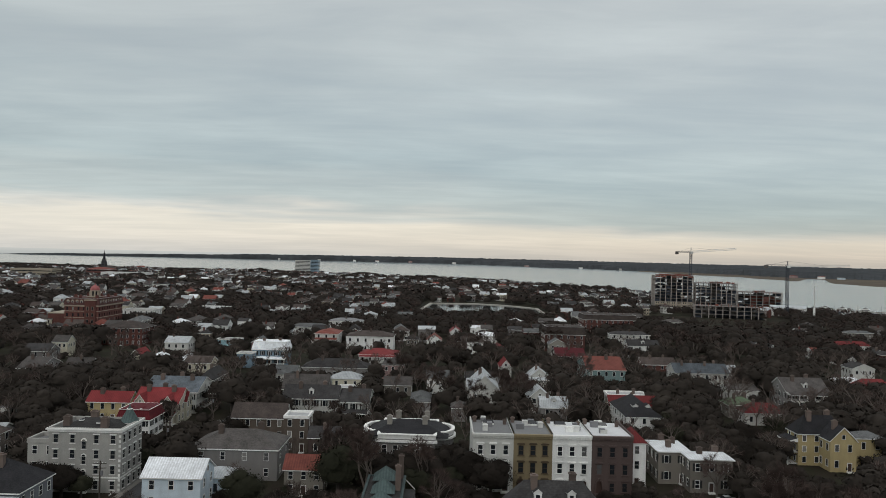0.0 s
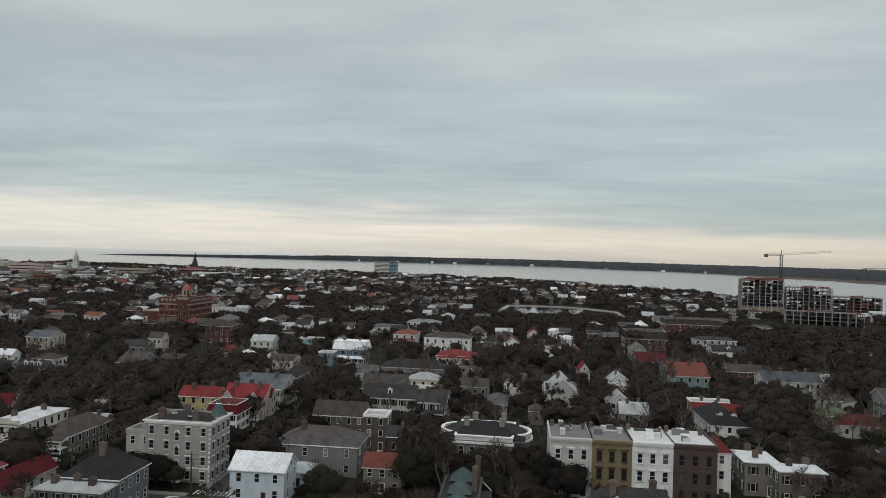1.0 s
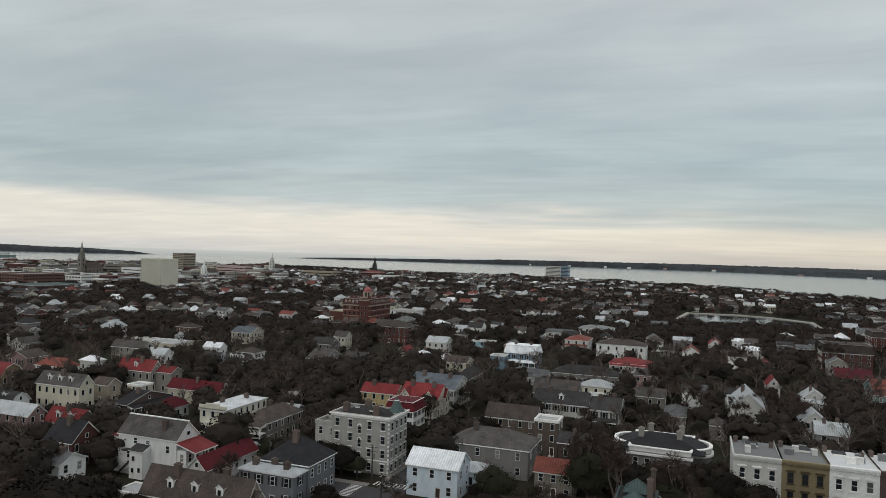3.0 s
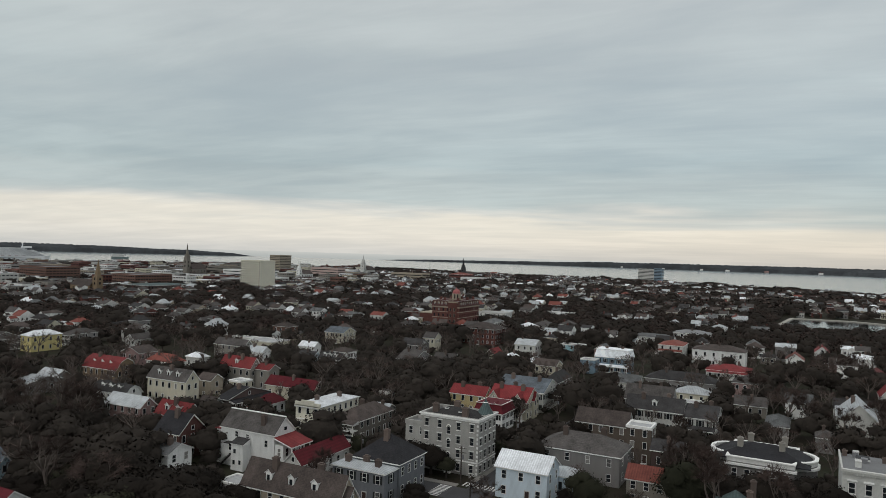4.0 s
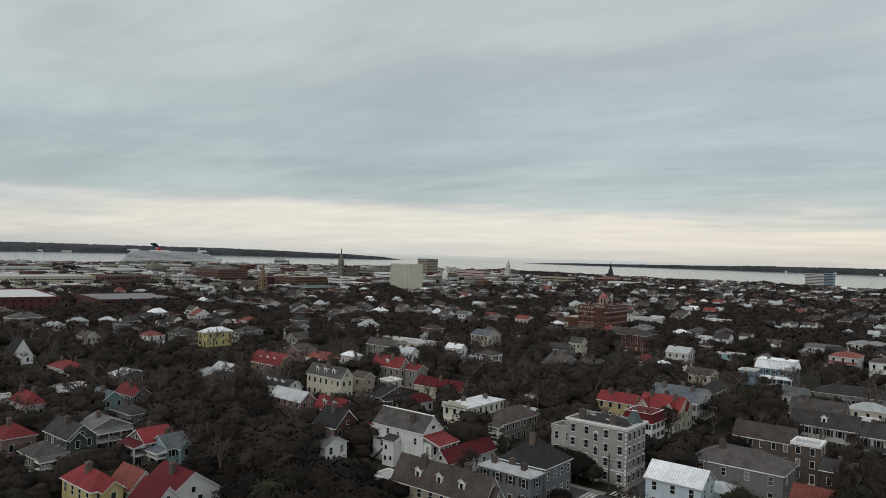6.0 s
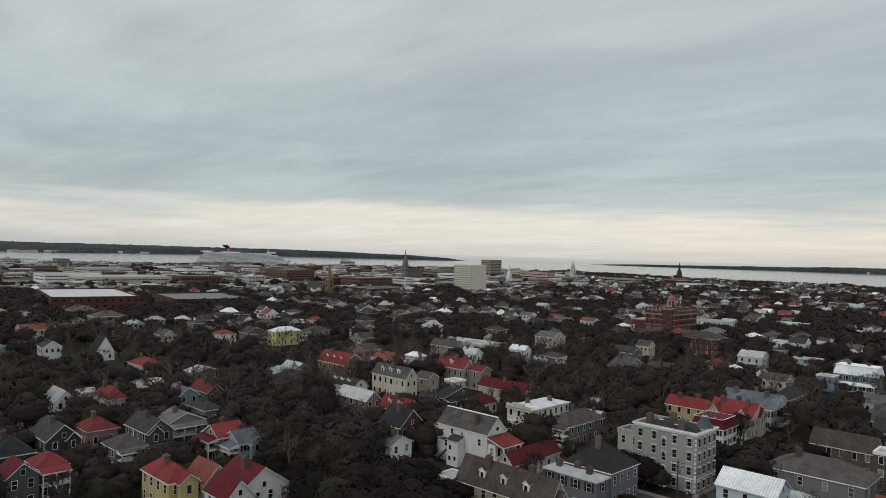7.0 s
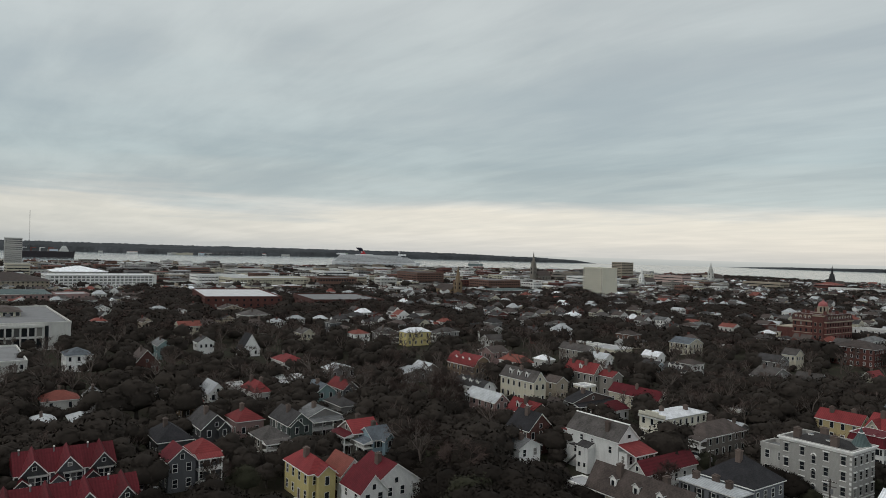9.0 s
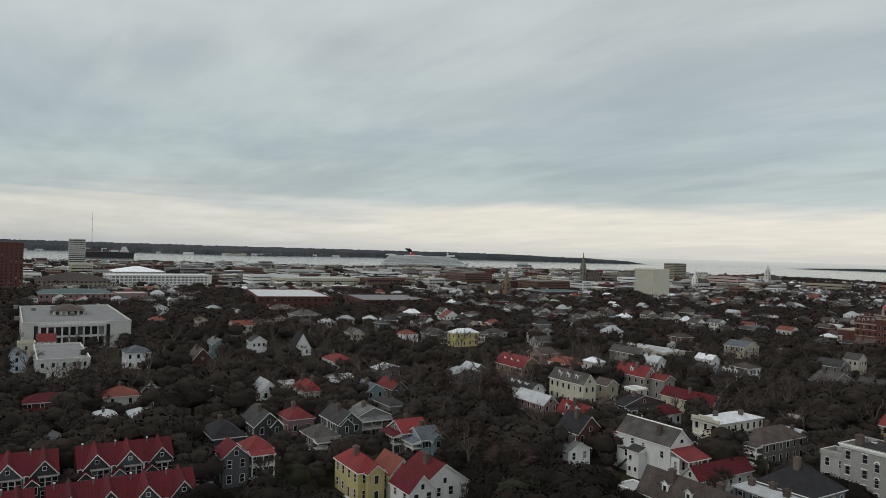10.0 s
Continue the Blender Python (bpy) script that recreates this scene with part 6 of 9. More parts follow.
def frame_building(x, y, w, d, floors, fh, rot, nx, ny, label, seed, base=0, rim=0.0, brown=0.0):
    """Slabs and columns open to the air, with dark blocks inside standing in for the shaded depth; rim: loose formwork
    on the top floor.
    """
    rnd = random.Random(seed)
    root = thing("unfinished_building", pose(x, y, 0, 0, 0, rot), label, "building site", "concrete frames of the building site")
    HOUSES.append((x, y, w / 2 + 4, d / 2 + 4, floors * fh, 1.6))
    slab = Solid(CONCRETE).box(-w / 2 - 0.2, -d / 2 - 0.2, -0.42, w / 2 + 0.2, d / 2 + 0.2, 0).data("slab")
    for k in range(1, floors + 1):
        part("slab", slab, root, pose(0, 0, k * fh))
    col = Solid(PALECON).box(-0.38, -0.38, 0, 0.38, 0.38, floors * fh).data("column")
    for i in range(nx):
        for j in (0, ny - 1):
            part("column", col, root, pose((i / (nx - 1) - 0.5) * (w + 0.3), (j / (ny - 1) - 0.5) * (d + 0.3), 0))
    for j in range(1, ny - 1):
        for i in (0, nx - 1):
            part("column", col, root, pose((i / (nx - 1) - 0.5) * (w + 0.3), (j / (ny - 1) - 0.5) * (d + 0.3), 0))
    part("core", Solid(CONCRETE).box(-w * 0.12, -d * 0.15, 0, w * 0.12, d * 0.2, floors * fh + 1.5).data("core"), root)
    # infill behind the columns puts the interior's shade into colour, at different depths, a few bays open right
    # through
    for k in range(floors):
        for i in range(nx - 1):
            if rnd.random() < (0.16 if k < floors - 1 else 0.8):
                continue
            x0, x1 = (i / (nx - 1) - 0.5) * (w - 1), ((i + 1) / (nx - 1) - 0.5) * (w - 1)
            deep = rnd.choice((1.4, 4.0, 7.0, 9.0))
            m = RUST if rnd.random() < brown else NET
            part("room_wall", Solid(m).box(x0 + 0.02, -d / 2 + deep, k * fh + 0.02, x1 - 0.02, d / 2 - 1.2, k * fh + fh * rnd.choice((0.86, 0.86, 0.6, 0.4))).data("room_wall"), root)
    if base:
        # a finished pale base with small windows
        for k in range(3):
            for i in range(1, nx):
                x0, x1 = ((i - 1) / (nx - 1) - 0.5) * w + 0.4, (i / (nx - 1) - 0.5) * w - 0.4
                q = (x1 - x0) / 5
                s = Solid(STONEBUFF)
                s.box(x0, -d / 2 - 0.1, k * fh + 0.02, x1, -d / 2 + 0.5, k * fh + fh * 0.3).box(x0, -d / 2 - 0.1, k * fh + fh * 0.78, x1, -d / 2 + 0.5, k * fh + fh - 0.44)
                for n in (0, 2, 4):
                    s.box(x0 + n * q, -d / 2 - 0.1, k * fh + fh * 0.3, x0 + (n + 1) * q, -d / 2 + 0.5, k * fh + fh * 0.78)
                part("base_wall", s.data("base_wall"), root)
    for i in range(int(rim * 30)):
        a, b = rnd.uniform(-w / 2, w / 2 - 4), rnd.uniform(-d / 2, d / 2 - 3) if i % 3 else -d / 2
        part("formwork", Solid(RUST).box(a, b, floors * fh + 0.01, a + rnd.uniform(2, 6), b + rnd.uniform(0.3, 3), floors * fh + rnd.uniform(0.5, 2.2)).data("formwork"), root)
    if rim:
        for i in range(nx * 2):
            a = (i / (nx * 2 - 1) - 0.5) * w
            part("starter_bar", Solid(RUST).box(a - 0.18, -d / 2, floors * fh + 0.01, a + 0.18, -d / 2 + 0.3, floors * fh + rnd.uniform(1.4, 3.0)).data("starter_bar"), root)
    if rim > 0.5:
        for i in range(nx - 1):
            if i % 3 != 2:
                part("edge_board", Solid(RUST).box((i / (nx - 1) - 0.5) * w, -d / 2 - 0.3, floors * fh - fh * 0.5, ((i + 1) / (nx - 1) - 0.5) * w, -d / 2 - 0.24, floors * fh - 0.5).data("edge_board"), root)
    return root


PALECON = material("pale_concrete", (0.31, 0.28, 0.26), 0.9, vary=0.3, grain=0.6)
P = polar(18.02, 830)
frame_building(P.x, P.y, 40, 30, 11, 3.5, -10, 8, 5, "tall unfinished concrete frame with rusty formwork on top", 1, 1, 1.0)
P = polar(21.10, 840)
frame_building(P.x, P.y, 42, 26, 9, 3.5, -14, 9, 4, "unfinished concrete frame with bare columns", 2, 0, 0.2)
P = polar(24.15, 865)
frame_building(P.x, P.y, 44, 30, 7, 3.2, -20, 8, 4, "lower unfinished concrete frame with brown infill", 3, 0, 0.15, 0.7)
P = polar(22.12, 752)
frame_building(P.x, P.y, 64, 20, 3, 3.9, -16, 11, 3, "long low concrete parking frame before the towers", 4, 0, 0.12)


def lattice(s, a, b, r, bays, slot=0):
    """Four chords with zigzag bracing between two points."""
    a, b = Vector(a), Vector(b)
    q = (b - a).to_track_quat("Z", "Y")
    cs = [q @ Vector((x * r, y * r, 0)) for x, y in ((-1, -1), (1, -1), (1, 1), (-1, 1))]
    for c in cs:
        s.beam(a + c, b + c, 0.16, slot)
    for i in range(bays):
        p0, p1 = a + (b - a) * (i / bays), a + (b - a) * ((i + 1) / bays)
        for k in range(4):
            s.beam(p0 + cs[k], p1 + cs[(k + 1) % 4], 0.1, slot)


def tower_crane(az, r, h, tip_az, tip_r, back_az, back_r, rise, label, dark):
    root = thing("tower_crane", Matrix.Translation(polar(az, r)), label, "crane", "cranes of the building site")
    o = polar(az, r)
    tip, back = polar(tip_az, tip_r) - o, polar(back_az, back_r) - o
    tip.z, back.z = h + rise, h - 0.4
    s = Solid(dark)
    lattice(s, (0, 0, 0), (0, 0, h), 1.1, 22)
    part("mast", s.data("mast"), root)
    s = Solid(TRIM)
    lattice(s, (0, 0, h), tip, 0.85, 24)
    part("jib", s.data("jib"), root)
    s = Solid(STEEL)
    lattice(s, (0, 0, h), back, 0.9, 6)
    part("counter_jib", s.data("counter_jib"), root)
    part("counterweight", Solid(CONCRETE).box(-1.6, -1.2, -2.6, 1.6, 1.2, 0.6).data("counterweight"), root, Matrix.Translation(back))
    part("cab", Solid(TRIM).box(-1.1, -2.6, -2.4, 1.1, 0, 0.2).data("cab"), root, pose(0, -1.2, h))
    s = Solid(STEEL).beam((0, 0, h), (0, 0, h + 4.5), 0.35)
    s.beam((0, 0, h + 4.5), tip * 0.6 + Vector((0, 0, h * 0.4)), 0.07).beam((0, 0, h + 4.5), back, 0.07)
    part("apex", s.data("apex"), root)


tower_crane(19.35, 850, 65.8, 22.55, 835, 18.33, 865, 3.8, "white-jibbed tower crane over the building site", NET)
tower_crane(26.03, 800, 53.0, 29.99, 810, 24.61, 800, 1.3, "tower crane with a blue-grey lattice mast", NET)


# ---- ships ----
def cruise_ship(az, r, length, turn):
    root = thing("cruise_ship", Matrix.Translation(polar(az, r, -2)) @ pose(0, 0, 0, 0, 0, turn) @ Matrix.Diagonal((1, 1, 0.84, 1)), "long white cruise ship with rows of balconies at its pier", "ship")
    L = length / 2
    white = material("ship_white", (0.74, 0.75, 0.76), 0.5, vary=0.08)
    # one dark grey for windows and for the shade painted into the balcony recesses
    shade = material("ship_windows_and_shade", (0.16, 0.18, 0.21), 0.3, vary=0.2)
    v = [(-L, -15, 0), (L * 0.86, -15, 0), (L * 0.96, 0, 0), (L * 0.86, 15, 0), (-L, 15, 0), (-L - 4, -16, 20), (L * 0.9, -16, 20), (L, 0, 22), (L * 0.9, 16, 20), (-L - 4, 16, 20)]
    part("hull", Solid(white).add(v, [(i, (i + 1) % 5, 5 + (i + 1) % 5, 5 + i) for i in range(5)] + [(5, 6, 7, 8, 9)]).data("hull"), root)
    for k in range(8):
        z, a, b = 20 + 3.1 * k, -L + 3 + 2.6 * k, L * (0.88 - 0.034 * k) - (14 if k > 5 else 0)
        part("deck", Solid(white).box(a, -16 + 0.2 * k, z + 1.1, b, 16 - 0.2 * k, z + 3.1).data("deck"), root)
        part("balcony_recess", Solid(shade).box(a + 1, -14.8 + 0.2 * k, z + 0.004, b - 1, 14.8 - 0.2 * k, z + 1.096).data("balcony_recess"), root)
    part("sea_windows", Solid(shade).box(-L * 0.95, -16.2, 11.0, L * 0.7, -15.9, 12.2).box(-L * 0.95, -16.2, 6.6, L * 0.6, -15.7, 7.4).data("sea_windows"), root)
    slide = Solid(material("slide_green", (0.30, 0.40, 0.30), 0.6), white)
    for i in range(5):
        slide.beam((-L * 0.88 + 6 * i, -4 + 2 * (i % 2), 46 + 2.2 * (i % 3)), (-L * 0.88 + 6 * i + 6, -4 + 2 * ((i + 1) % 2), 46 + 2.2 * ((i + 1) % 3)), 1.0)
        slide.beam((-L * 0.88 + 6 * i, -4, 45), (-L * 0.88 + 6 * i, -4, 52), 0.4, 1)
    part("water_slide", slide.data("water_slide"), root, label="pale green water slide")
    part("radar_mast", Solid(white).beam((L * 0.5, 0, 51), (L * 0.5, 0, 60), 0.8).box(L * 0.47, -4, 57, L * 0.53, 4, 57.8).data("radar_mast"), root)
    part("bridge", Solid(white, shade).box(L * 0.48, -15, 45, L * 0.66, 15, 51).box(L * 0.661, -15, 47, L * 0.665, 15, 49, 1).data("bridge"), root)
    part("aft_house", Solid(white).box(-L * 0.93, -9, 45, -L * 0.72, 9, 49).box(-L * 0.5, -9, 45, -L * 0.1, 9, 48).data("aft_house"), root)
    for i in range(12):
        part("lifeboat", Solid(white, RUST).box(-3.6, -1.4, 0, 3.6, 1.4, 1.6).box(-3.2, -1.2, 1.6, 3.2, 1.2, 2.6, 1).data("lifeboat"), root, pose(-L * 0.75 + i * L * 0.115, -17.3, 16.5))
    red, navy = material("funnel_red", (0.45, 0.03, 0.04), 0.5), material("funnel_navy", (0.012, 0.016, 0.04), 0.5)
    f, q = Solid(red, navy, white), -L * 0.42
    box = [(0, 1, 2, 3), (7, 6, 5, 4), (0, 4, 5, 1), (1, 5, 6, 2), (2, 6, 7, 3), (3, 7, 4, 0)]
    f.add([(q + x, y, z) for y in (-5, 5) for x, z in ((6, 45), (26, 45), (15, 60), (6, 60))], box, 0)
    f.add([(q + x, y, z) for y in (-5.3, 5.3) for x, z in ((9, 52), (12, 52), (8, 62), (5, 62))], box, 2)
    f.add([(q + x, y, z) for y in (-5.6, 5.6) for x, z in ((1, 58), (14, 60), (11, 69), (0, 70))], box, 1)
    for sy in (-1, 1):
        f.add([(q + x, sy * y, z) for x, y, z in ((0, 4, 64), (11, 4, 69), (5, 15, 73), (-9, 15, 73), (-6, 13, 68), (0, 4, 62), (11, 4, 66), (5, 15, 71.5), (-9, 15, 71.5), (-6, 13, 66.5))],
              [(0, 1, 2, 3, 4), (9, 8, 7, 6, 5)] + [(i, (i + 1) % 5, 5 + (i + 1) % 5, 5 + i) for i in range(5)], 1)
    part("funnel", f.data("funnel"), root, label="winged red and navy funnel")
    return root


cruise_ship(-59.85, 2300, 282, 60)


def freighter(az, r, length, turn, hull, label, height=20, decks=3, boxes=0, seed=1):
    rnd = random.Random(seed)
    root = thing("freighter", Matrix.Translation(polar(az, r, -2)) @ pose(0, 0, 0, 0, 0, turn), label, "ship")
    L, b = length / 2, length * 0.08
    v = [(-L, -b, 0), (L * 0.85, -b, 0), (L * 0.97, 0, 0), (L * 0.85, b, 0), (-L, b, 0), (-L, -b, height * .6), (L * 0.88, -b, height * .6), (L, 0, height * .66), (L * 0.88, b, height * .6), (-L, b, height * .6)]
    part("hull", Solid(hull).add(v, [(i, (i + 1) % 5, 5 + (i + 1) % 5, 5 + i) for i in range(5)] + [(5, 6, 7, 8, 9)]).data("hull"), root)
    for k in range(decks):
        part("deckhouse", Solid(TRIM).box(L * 0.45 + k * 2, -b * 0.9, height * .6 + k * 4, L * 0.78 - k * 2, b * 0.9, height * .6 + k * 4 + 3.8).data("deckhouse"), root)
    part("mast", Solid(STEEL).beam((L * 0.6, 0, height * .6 + decks * 4), (L * 0.6, 0, height * .6 + decks * 4 + 9), 0.5).data("mast"), root)
    for i in range(boxes):
        part("deck_crane", Solid(RUST if i % 2 else TRIM).box(-1.5, -1.5, 0, 1.5, 1.5, 13).box(-1.2, -1.2, 11, 15, 1.2, 13).data("deck_crane"), root, pose(-L * 0.8 + i * L * 1.2 / max(boxes, 1), 0, height * .6))
    return root


freighter(-83.9, 2790, 178, 85, material("freighter_hull", (0.03, 0.025, 0.03), 0.6), "dark-hulled freighter with deck cranes at the far quay", 34, 5, 4)
carrier = freighter(-51.85, 3000, 62, 52, material("ferry_hull", (0.13, 0.17, 0.17), 0.6), "boxy pale-topped ship on the harbour", 12, 1)
part("cargo_house", Solid(TRIM, GLASS).box(-29, -4.9, 7.3, 13, 4.9, 17.5).box(-28, -5.0, 13.0, 12, -4.91, 14.6, 1).data("cargo_house"), carrier, label="long white upper works")

mast = thing("radio_mast", Matrix.Translation(polar(-84.9, 4450, 30)), "thin tall radio mast beyond the harbour", "mast")
s = Solid(STEEL)
lattice(s, (0, 0, -32), (0, 0, 188), 1.2, 30)
part("lattice", s.data("lattice"), mast)

# sheds and houses along the far shores
rnd = random.Random(77)
for i in range(34):
    a = rnd.choice((rnd.uniform(-89.5, -67), rnd.uniform(-78.5, -69), rnd.uniform(-14, 29.5)))
    r = smooth_steps([(-92, 4650), (-85, 4400), (-75, 4050), (-68, 4450)] if a < -60 else [(-20, 4940), (-10, 4920), (0, 4860), (10, 4080), (18.7, 3630), (22.5, 3410), (24.4, 3220), (27, 3120), (60, 3100)], a) - rnd.uniform(8, 40)
    w, h = rnd.uniform(20, 60) if a < -60 else rnd.uniform(12, 34), rnd.uniform(6, 12) if a < -60 else rnd.uniform(6, 10)
    root = thing("waterfront_building", Matrix.Translation(polar(a, r, -1.5)) @ pose(0, 0, 0, 0, 0, -a), "pale building on the far shore", "building", "buildings on the far shore")
    part("wall", Solid(wall_mat(rnd.choice(("white", "pale", "white", "ice", "pink", "cream")))).box(-w / 2, -6, 0, w / 2, 6, h).data("wall"), root)
    part("roof", roof_shape("hip", w, 12, h, 2.0, 0.4, roof_mat(rnd.choice(("greyroof", "shingle", "rustred"))), TRIM).data("roof"), root)

# ---- the boat yard on the river ----
DECKWOOD = material("weathered_pier_wood", (0.14, 0.12, 0.10), 0.9, vary=0.4, grain=2)
P = polar(26.1, 830)
shed = thing("boat_shed", pose(P.x, P.y, 0, 0, 0, -20), "long white metal shed beside the boat yard", "shed")
part("wall", Solid(wall_mat("white")).box(-17, -8, 0, 17, 8, 8.5).data("wall"), shed)
part("roof", roof_shape("gable_x", 34, 16, 8.5, 2.2, 0.4, roof_mat("silver"), TRIM).data("roof"), shed)
for i in range(4):
    part("shed_door", Solid(SHUT).box(-14 + 7.5 * i, -8.1, 0.02, -10 + 7.5 * i, -8.002, 4.6).data("shed_door"), shed)
HOUSES.append((P.x, P.y, 17, 10, 8.5, 1.4))
P = polar(27.8, 787)
tank = thing("water_standpipe", Matrix.Translation(P), "tall thin white standpipe at the boat yard", "tank")
part("shaft", Solid(TRIM).ring(0, 0, -0.1, 1.1, 12.0, 1.1, 16).ring(0, 0, 12.0, 1.1, 12.6, 0.1, 16).data("shaft"), tank)
part("light_pole", Solid(TRIM).beam((0, 0, 12.4), (0, 0, 33), 0.32).box(-1.2, -0.5, 32, 1.2, 0.5, 33.2).data("light_pole"), tank)
HOUSES.append((P.x, P.y, 2, 2, 12, 1.6))
pier = thing("long_pier", Matrix.Translation(polar(30.4, 975, -2)) @ pose(0, 0, 0, 0, 0, -33), "long dark timber pier standing in the river", "pier")
part("deck", Solid(DECKWOOD).box(-48, -3, 2.2, 52, 3, 2.6).data("deck"), pier)
for i in range(21):
    for yy in (-2.6, 2.6):
        part("pile", Solid(DECKWOOD).beam((-47.5 + 4.9 * i, yy, -1.5), (-47.5 + 4.9 * i, yy, 3.6), 0.32).data("pile"), pier)
for i, (u, v, n, words) in enumerate(((-34, 11, 15, "white motor boat moored at a timber pier"), (-14, 12, 20, "white cabin cruiser moored at a timber pier"), (10, 12, 24, "white workboat with a stepped wheelhouse at a pier"), (34, 11, 14, "white motor boat moored at a timber pier"), (-24, -9, 26, "low dark barge moored at a timber pier"), (18, -9, 30, "low dark barge moored at a timber pier"))):
    boat = thing("boat", Matrix.Translation(polar(30.4, 975, -2.2)) @ pose(0, 0, 0, 0, 0, -33) @ pose(u, v, 0), words, "boat", "boats at the pier")
    b, low = n * 0.15, n > 24 and v < 0
    h = 1.5 if low else 2.2
    hull = [(-n / 2, -b, 0), (n * 0.3, -b, 0), (n * 0.45, 0, 0), (n * 0.3, b, 0), (-n / 2, b, 0), (-n / 2, -b * 1.1, h), (n * 0.33, -b * 1.1, h), (n / 2, 0, h * 1.25), (n * 0.33, b * 1.1, h), (-n / 2, b * 1.1, h)]
    part("hull", Solid(NET if low else TRIM).add(hull, [(k, (k + 1) % 5, 5 + (k + 1) % 5, 5 + k) for k in range(5)] + [(5, 6, 7, 8, 9)]).data("hull"), boat)
    if not low:
        part("cabin", Solid(TRIM, GLASS).box(-n * 0.3, -b * 0.75, h + 0.01, n * 0.16, b * 0.75, h + 2.3).box(-n * 0.28, -b * 0.76, h + 1.2, n * 0.14, b * 0.76, h + 1.8, 1).data("cabin"), boat)
        part("wheelhouse", Solid(TRIM, GLASS).box(-n * 0.16, -b * 0.5, h + 2.31, n * 0.05, b * 0.5, h + 4.2).box(-n * 0.15, -b * 0.51, h + 3.1, n * 0.052, b * 0.51, h + 3.8, 1).data("wheelhouse"), boat)
        part("mast", Solid(STEEL).beam((-n * 0.05, 0, h + 4.1), (-n * 0.05, 0, h + 7.5), 0.12).data("mast"), boat)

# ---- the street corner ----
street("road_west", -1850, 1.0, -545, 13.0)
street("road_cross", -132, 141.0, -72, 149.2)
street("road_corner", -72, 141.0, -62.3, 149.2)
street("road_north", -69.6, 149.2, -62.6, 235)
street("road_south", -70.5, 60, -62.6, 141.0)
pavement(-71.0, 154.6, -69.6, 228)
pavement(-132, 149.2, -72.4, 151.2)
for k in range(9):
    tagged(new("crossing_bar", Solid(STRIPE).box(-71.6 + 0.98 * k, 150.8, 0.054, -71.1 + 0.98 * k, 153.8, 0.06).data("crossing_bar")), "worn white crossing bar painted on asphalt", "road marking", "crossing bars", "structure")
    tagged(new("crossing_bar", Solid(STRIPE).box(-76.2, 141.2 + 0.9 * k, 0.054, -73.2, 141.65 + 0.9 * k, 0.06).data("crossing_bar")), "worn white crossing bar painted on asphalt", "road marking", "crossing bars", "structure")


def utility_pole(x, y, h, turn):
    root = thing("utility_pole", pose(x, y, 0, 0, 0, turn), "dark wooden utility pole with cross-arms", "pole", "utility poles")
    part("shaft", Solid(BARK).ring(0, 0, 0, 0.2, h, 0.13, 8).data("shaft"), root)
    for z in (h - 0.6, h - 1.6):
        part("cross_arm", Solid(BARK).box(-1.3, -0.2, z, 1.3, -0.08, z + 0.14).data("cross_arm"), root)
    for k in (-1.1, -0.5, 0.5, 1.1):
        part("insulator", Solid(TRIM).ring(k, -0.14, h - 0.46, 0.07, h - 0.26, 0.05, 6).data("insulator"), root)
    part("transformer", Solid(STEEL).ring(0.35, 0, h - 3.1, 0.28, h - 2.1, 0.28, 10).data("transformer"), root)
    return root


for x, y, h, turn in ((-71.9, 150.9, 9.4, 10), (-72.0, 187.5, 9.5, 0), (-72.2, 225, 9.5, 0), (-61.4, 133.5, 9, 90), (-100, 150.2, 9, 90)):
    utility_pole(x, y, h, turn)


# ---- parked cars ----
def car(x, y, turn, paint, words, tall=False):
    root = thing("car", pose(x, y, 0.05, 0, 0, turn), "%s parked by the houses" % words, "car", "parked cars")
    body = material("car_paint_" + paint, dict(white=(0.72, 0.73, 0.74), silver=(0.36, 0.37, 0.38), black=(0.015, 0.015, 0.017), red=(0.3, 0.02, 0.02))[paint], 0.3, vary=0.04, spec=0.6)
    h = 1.05 if tall else 0.85
    pr = [(-2.25, 0.35), (2.25, 0.35), (2.3, 0.7), (2.1, h), (-2.2, h), (-2.3, 0.7)]
    n = len(pr)
    part("body", Solid(body).add([(a, b, z) for b in (-0.88, 0.88) for a, z in pr], [tuple(range(n)), tuple(range(n, 2 * n))[::-1]] + [(i, n + i, n + (i + 1) % n, (i + 1) % n) for i in range(n)]).data("body"), root)
    top = 1.85 if tall else 1.45
    cab = [(-2.0 if tall else -1.5, h + 0.003), (1.1, h + 0.003), (0.45, top - 0.08), (-1.75 if tall else -1.0, top - 0.08)]
    part("glasshouse", Solid(GLASS).add([(a, b * (0.84 if z < top - 0.2 else 0.7), z) for b in (-1, 1) for a, z in cab], [(0, 1, 2, 3), (7, 6, 5, 4)] + [(i, 4 + i, 4 + (i + 1) % 4, (i + 1) % 4) for i in range(4)]).data("glasshouse"), root)
    part("roof", Solid(body).box(-1.74 if tall else -1.0, -0.71, top - 0.077, 0.46, 0.71, top).data("roof"), root)
    tyre = material("tyre", (0.02, 0.02, 0.02), 0.9)
    for sx in (-1.4, 1.4):
        for sy in (-0.9, 0.9):
            part("wheel", Solid(tyre, STEEL).ring(0, 0, -0.11, 0.33, 0.11, 0.33, 14).ring(0, 0, -0.12, 0.18, 0.12, 0.18, 10, 1).data("wheel"), root, pose(sx, sy * 0.93, 0.33, 90))
    return root


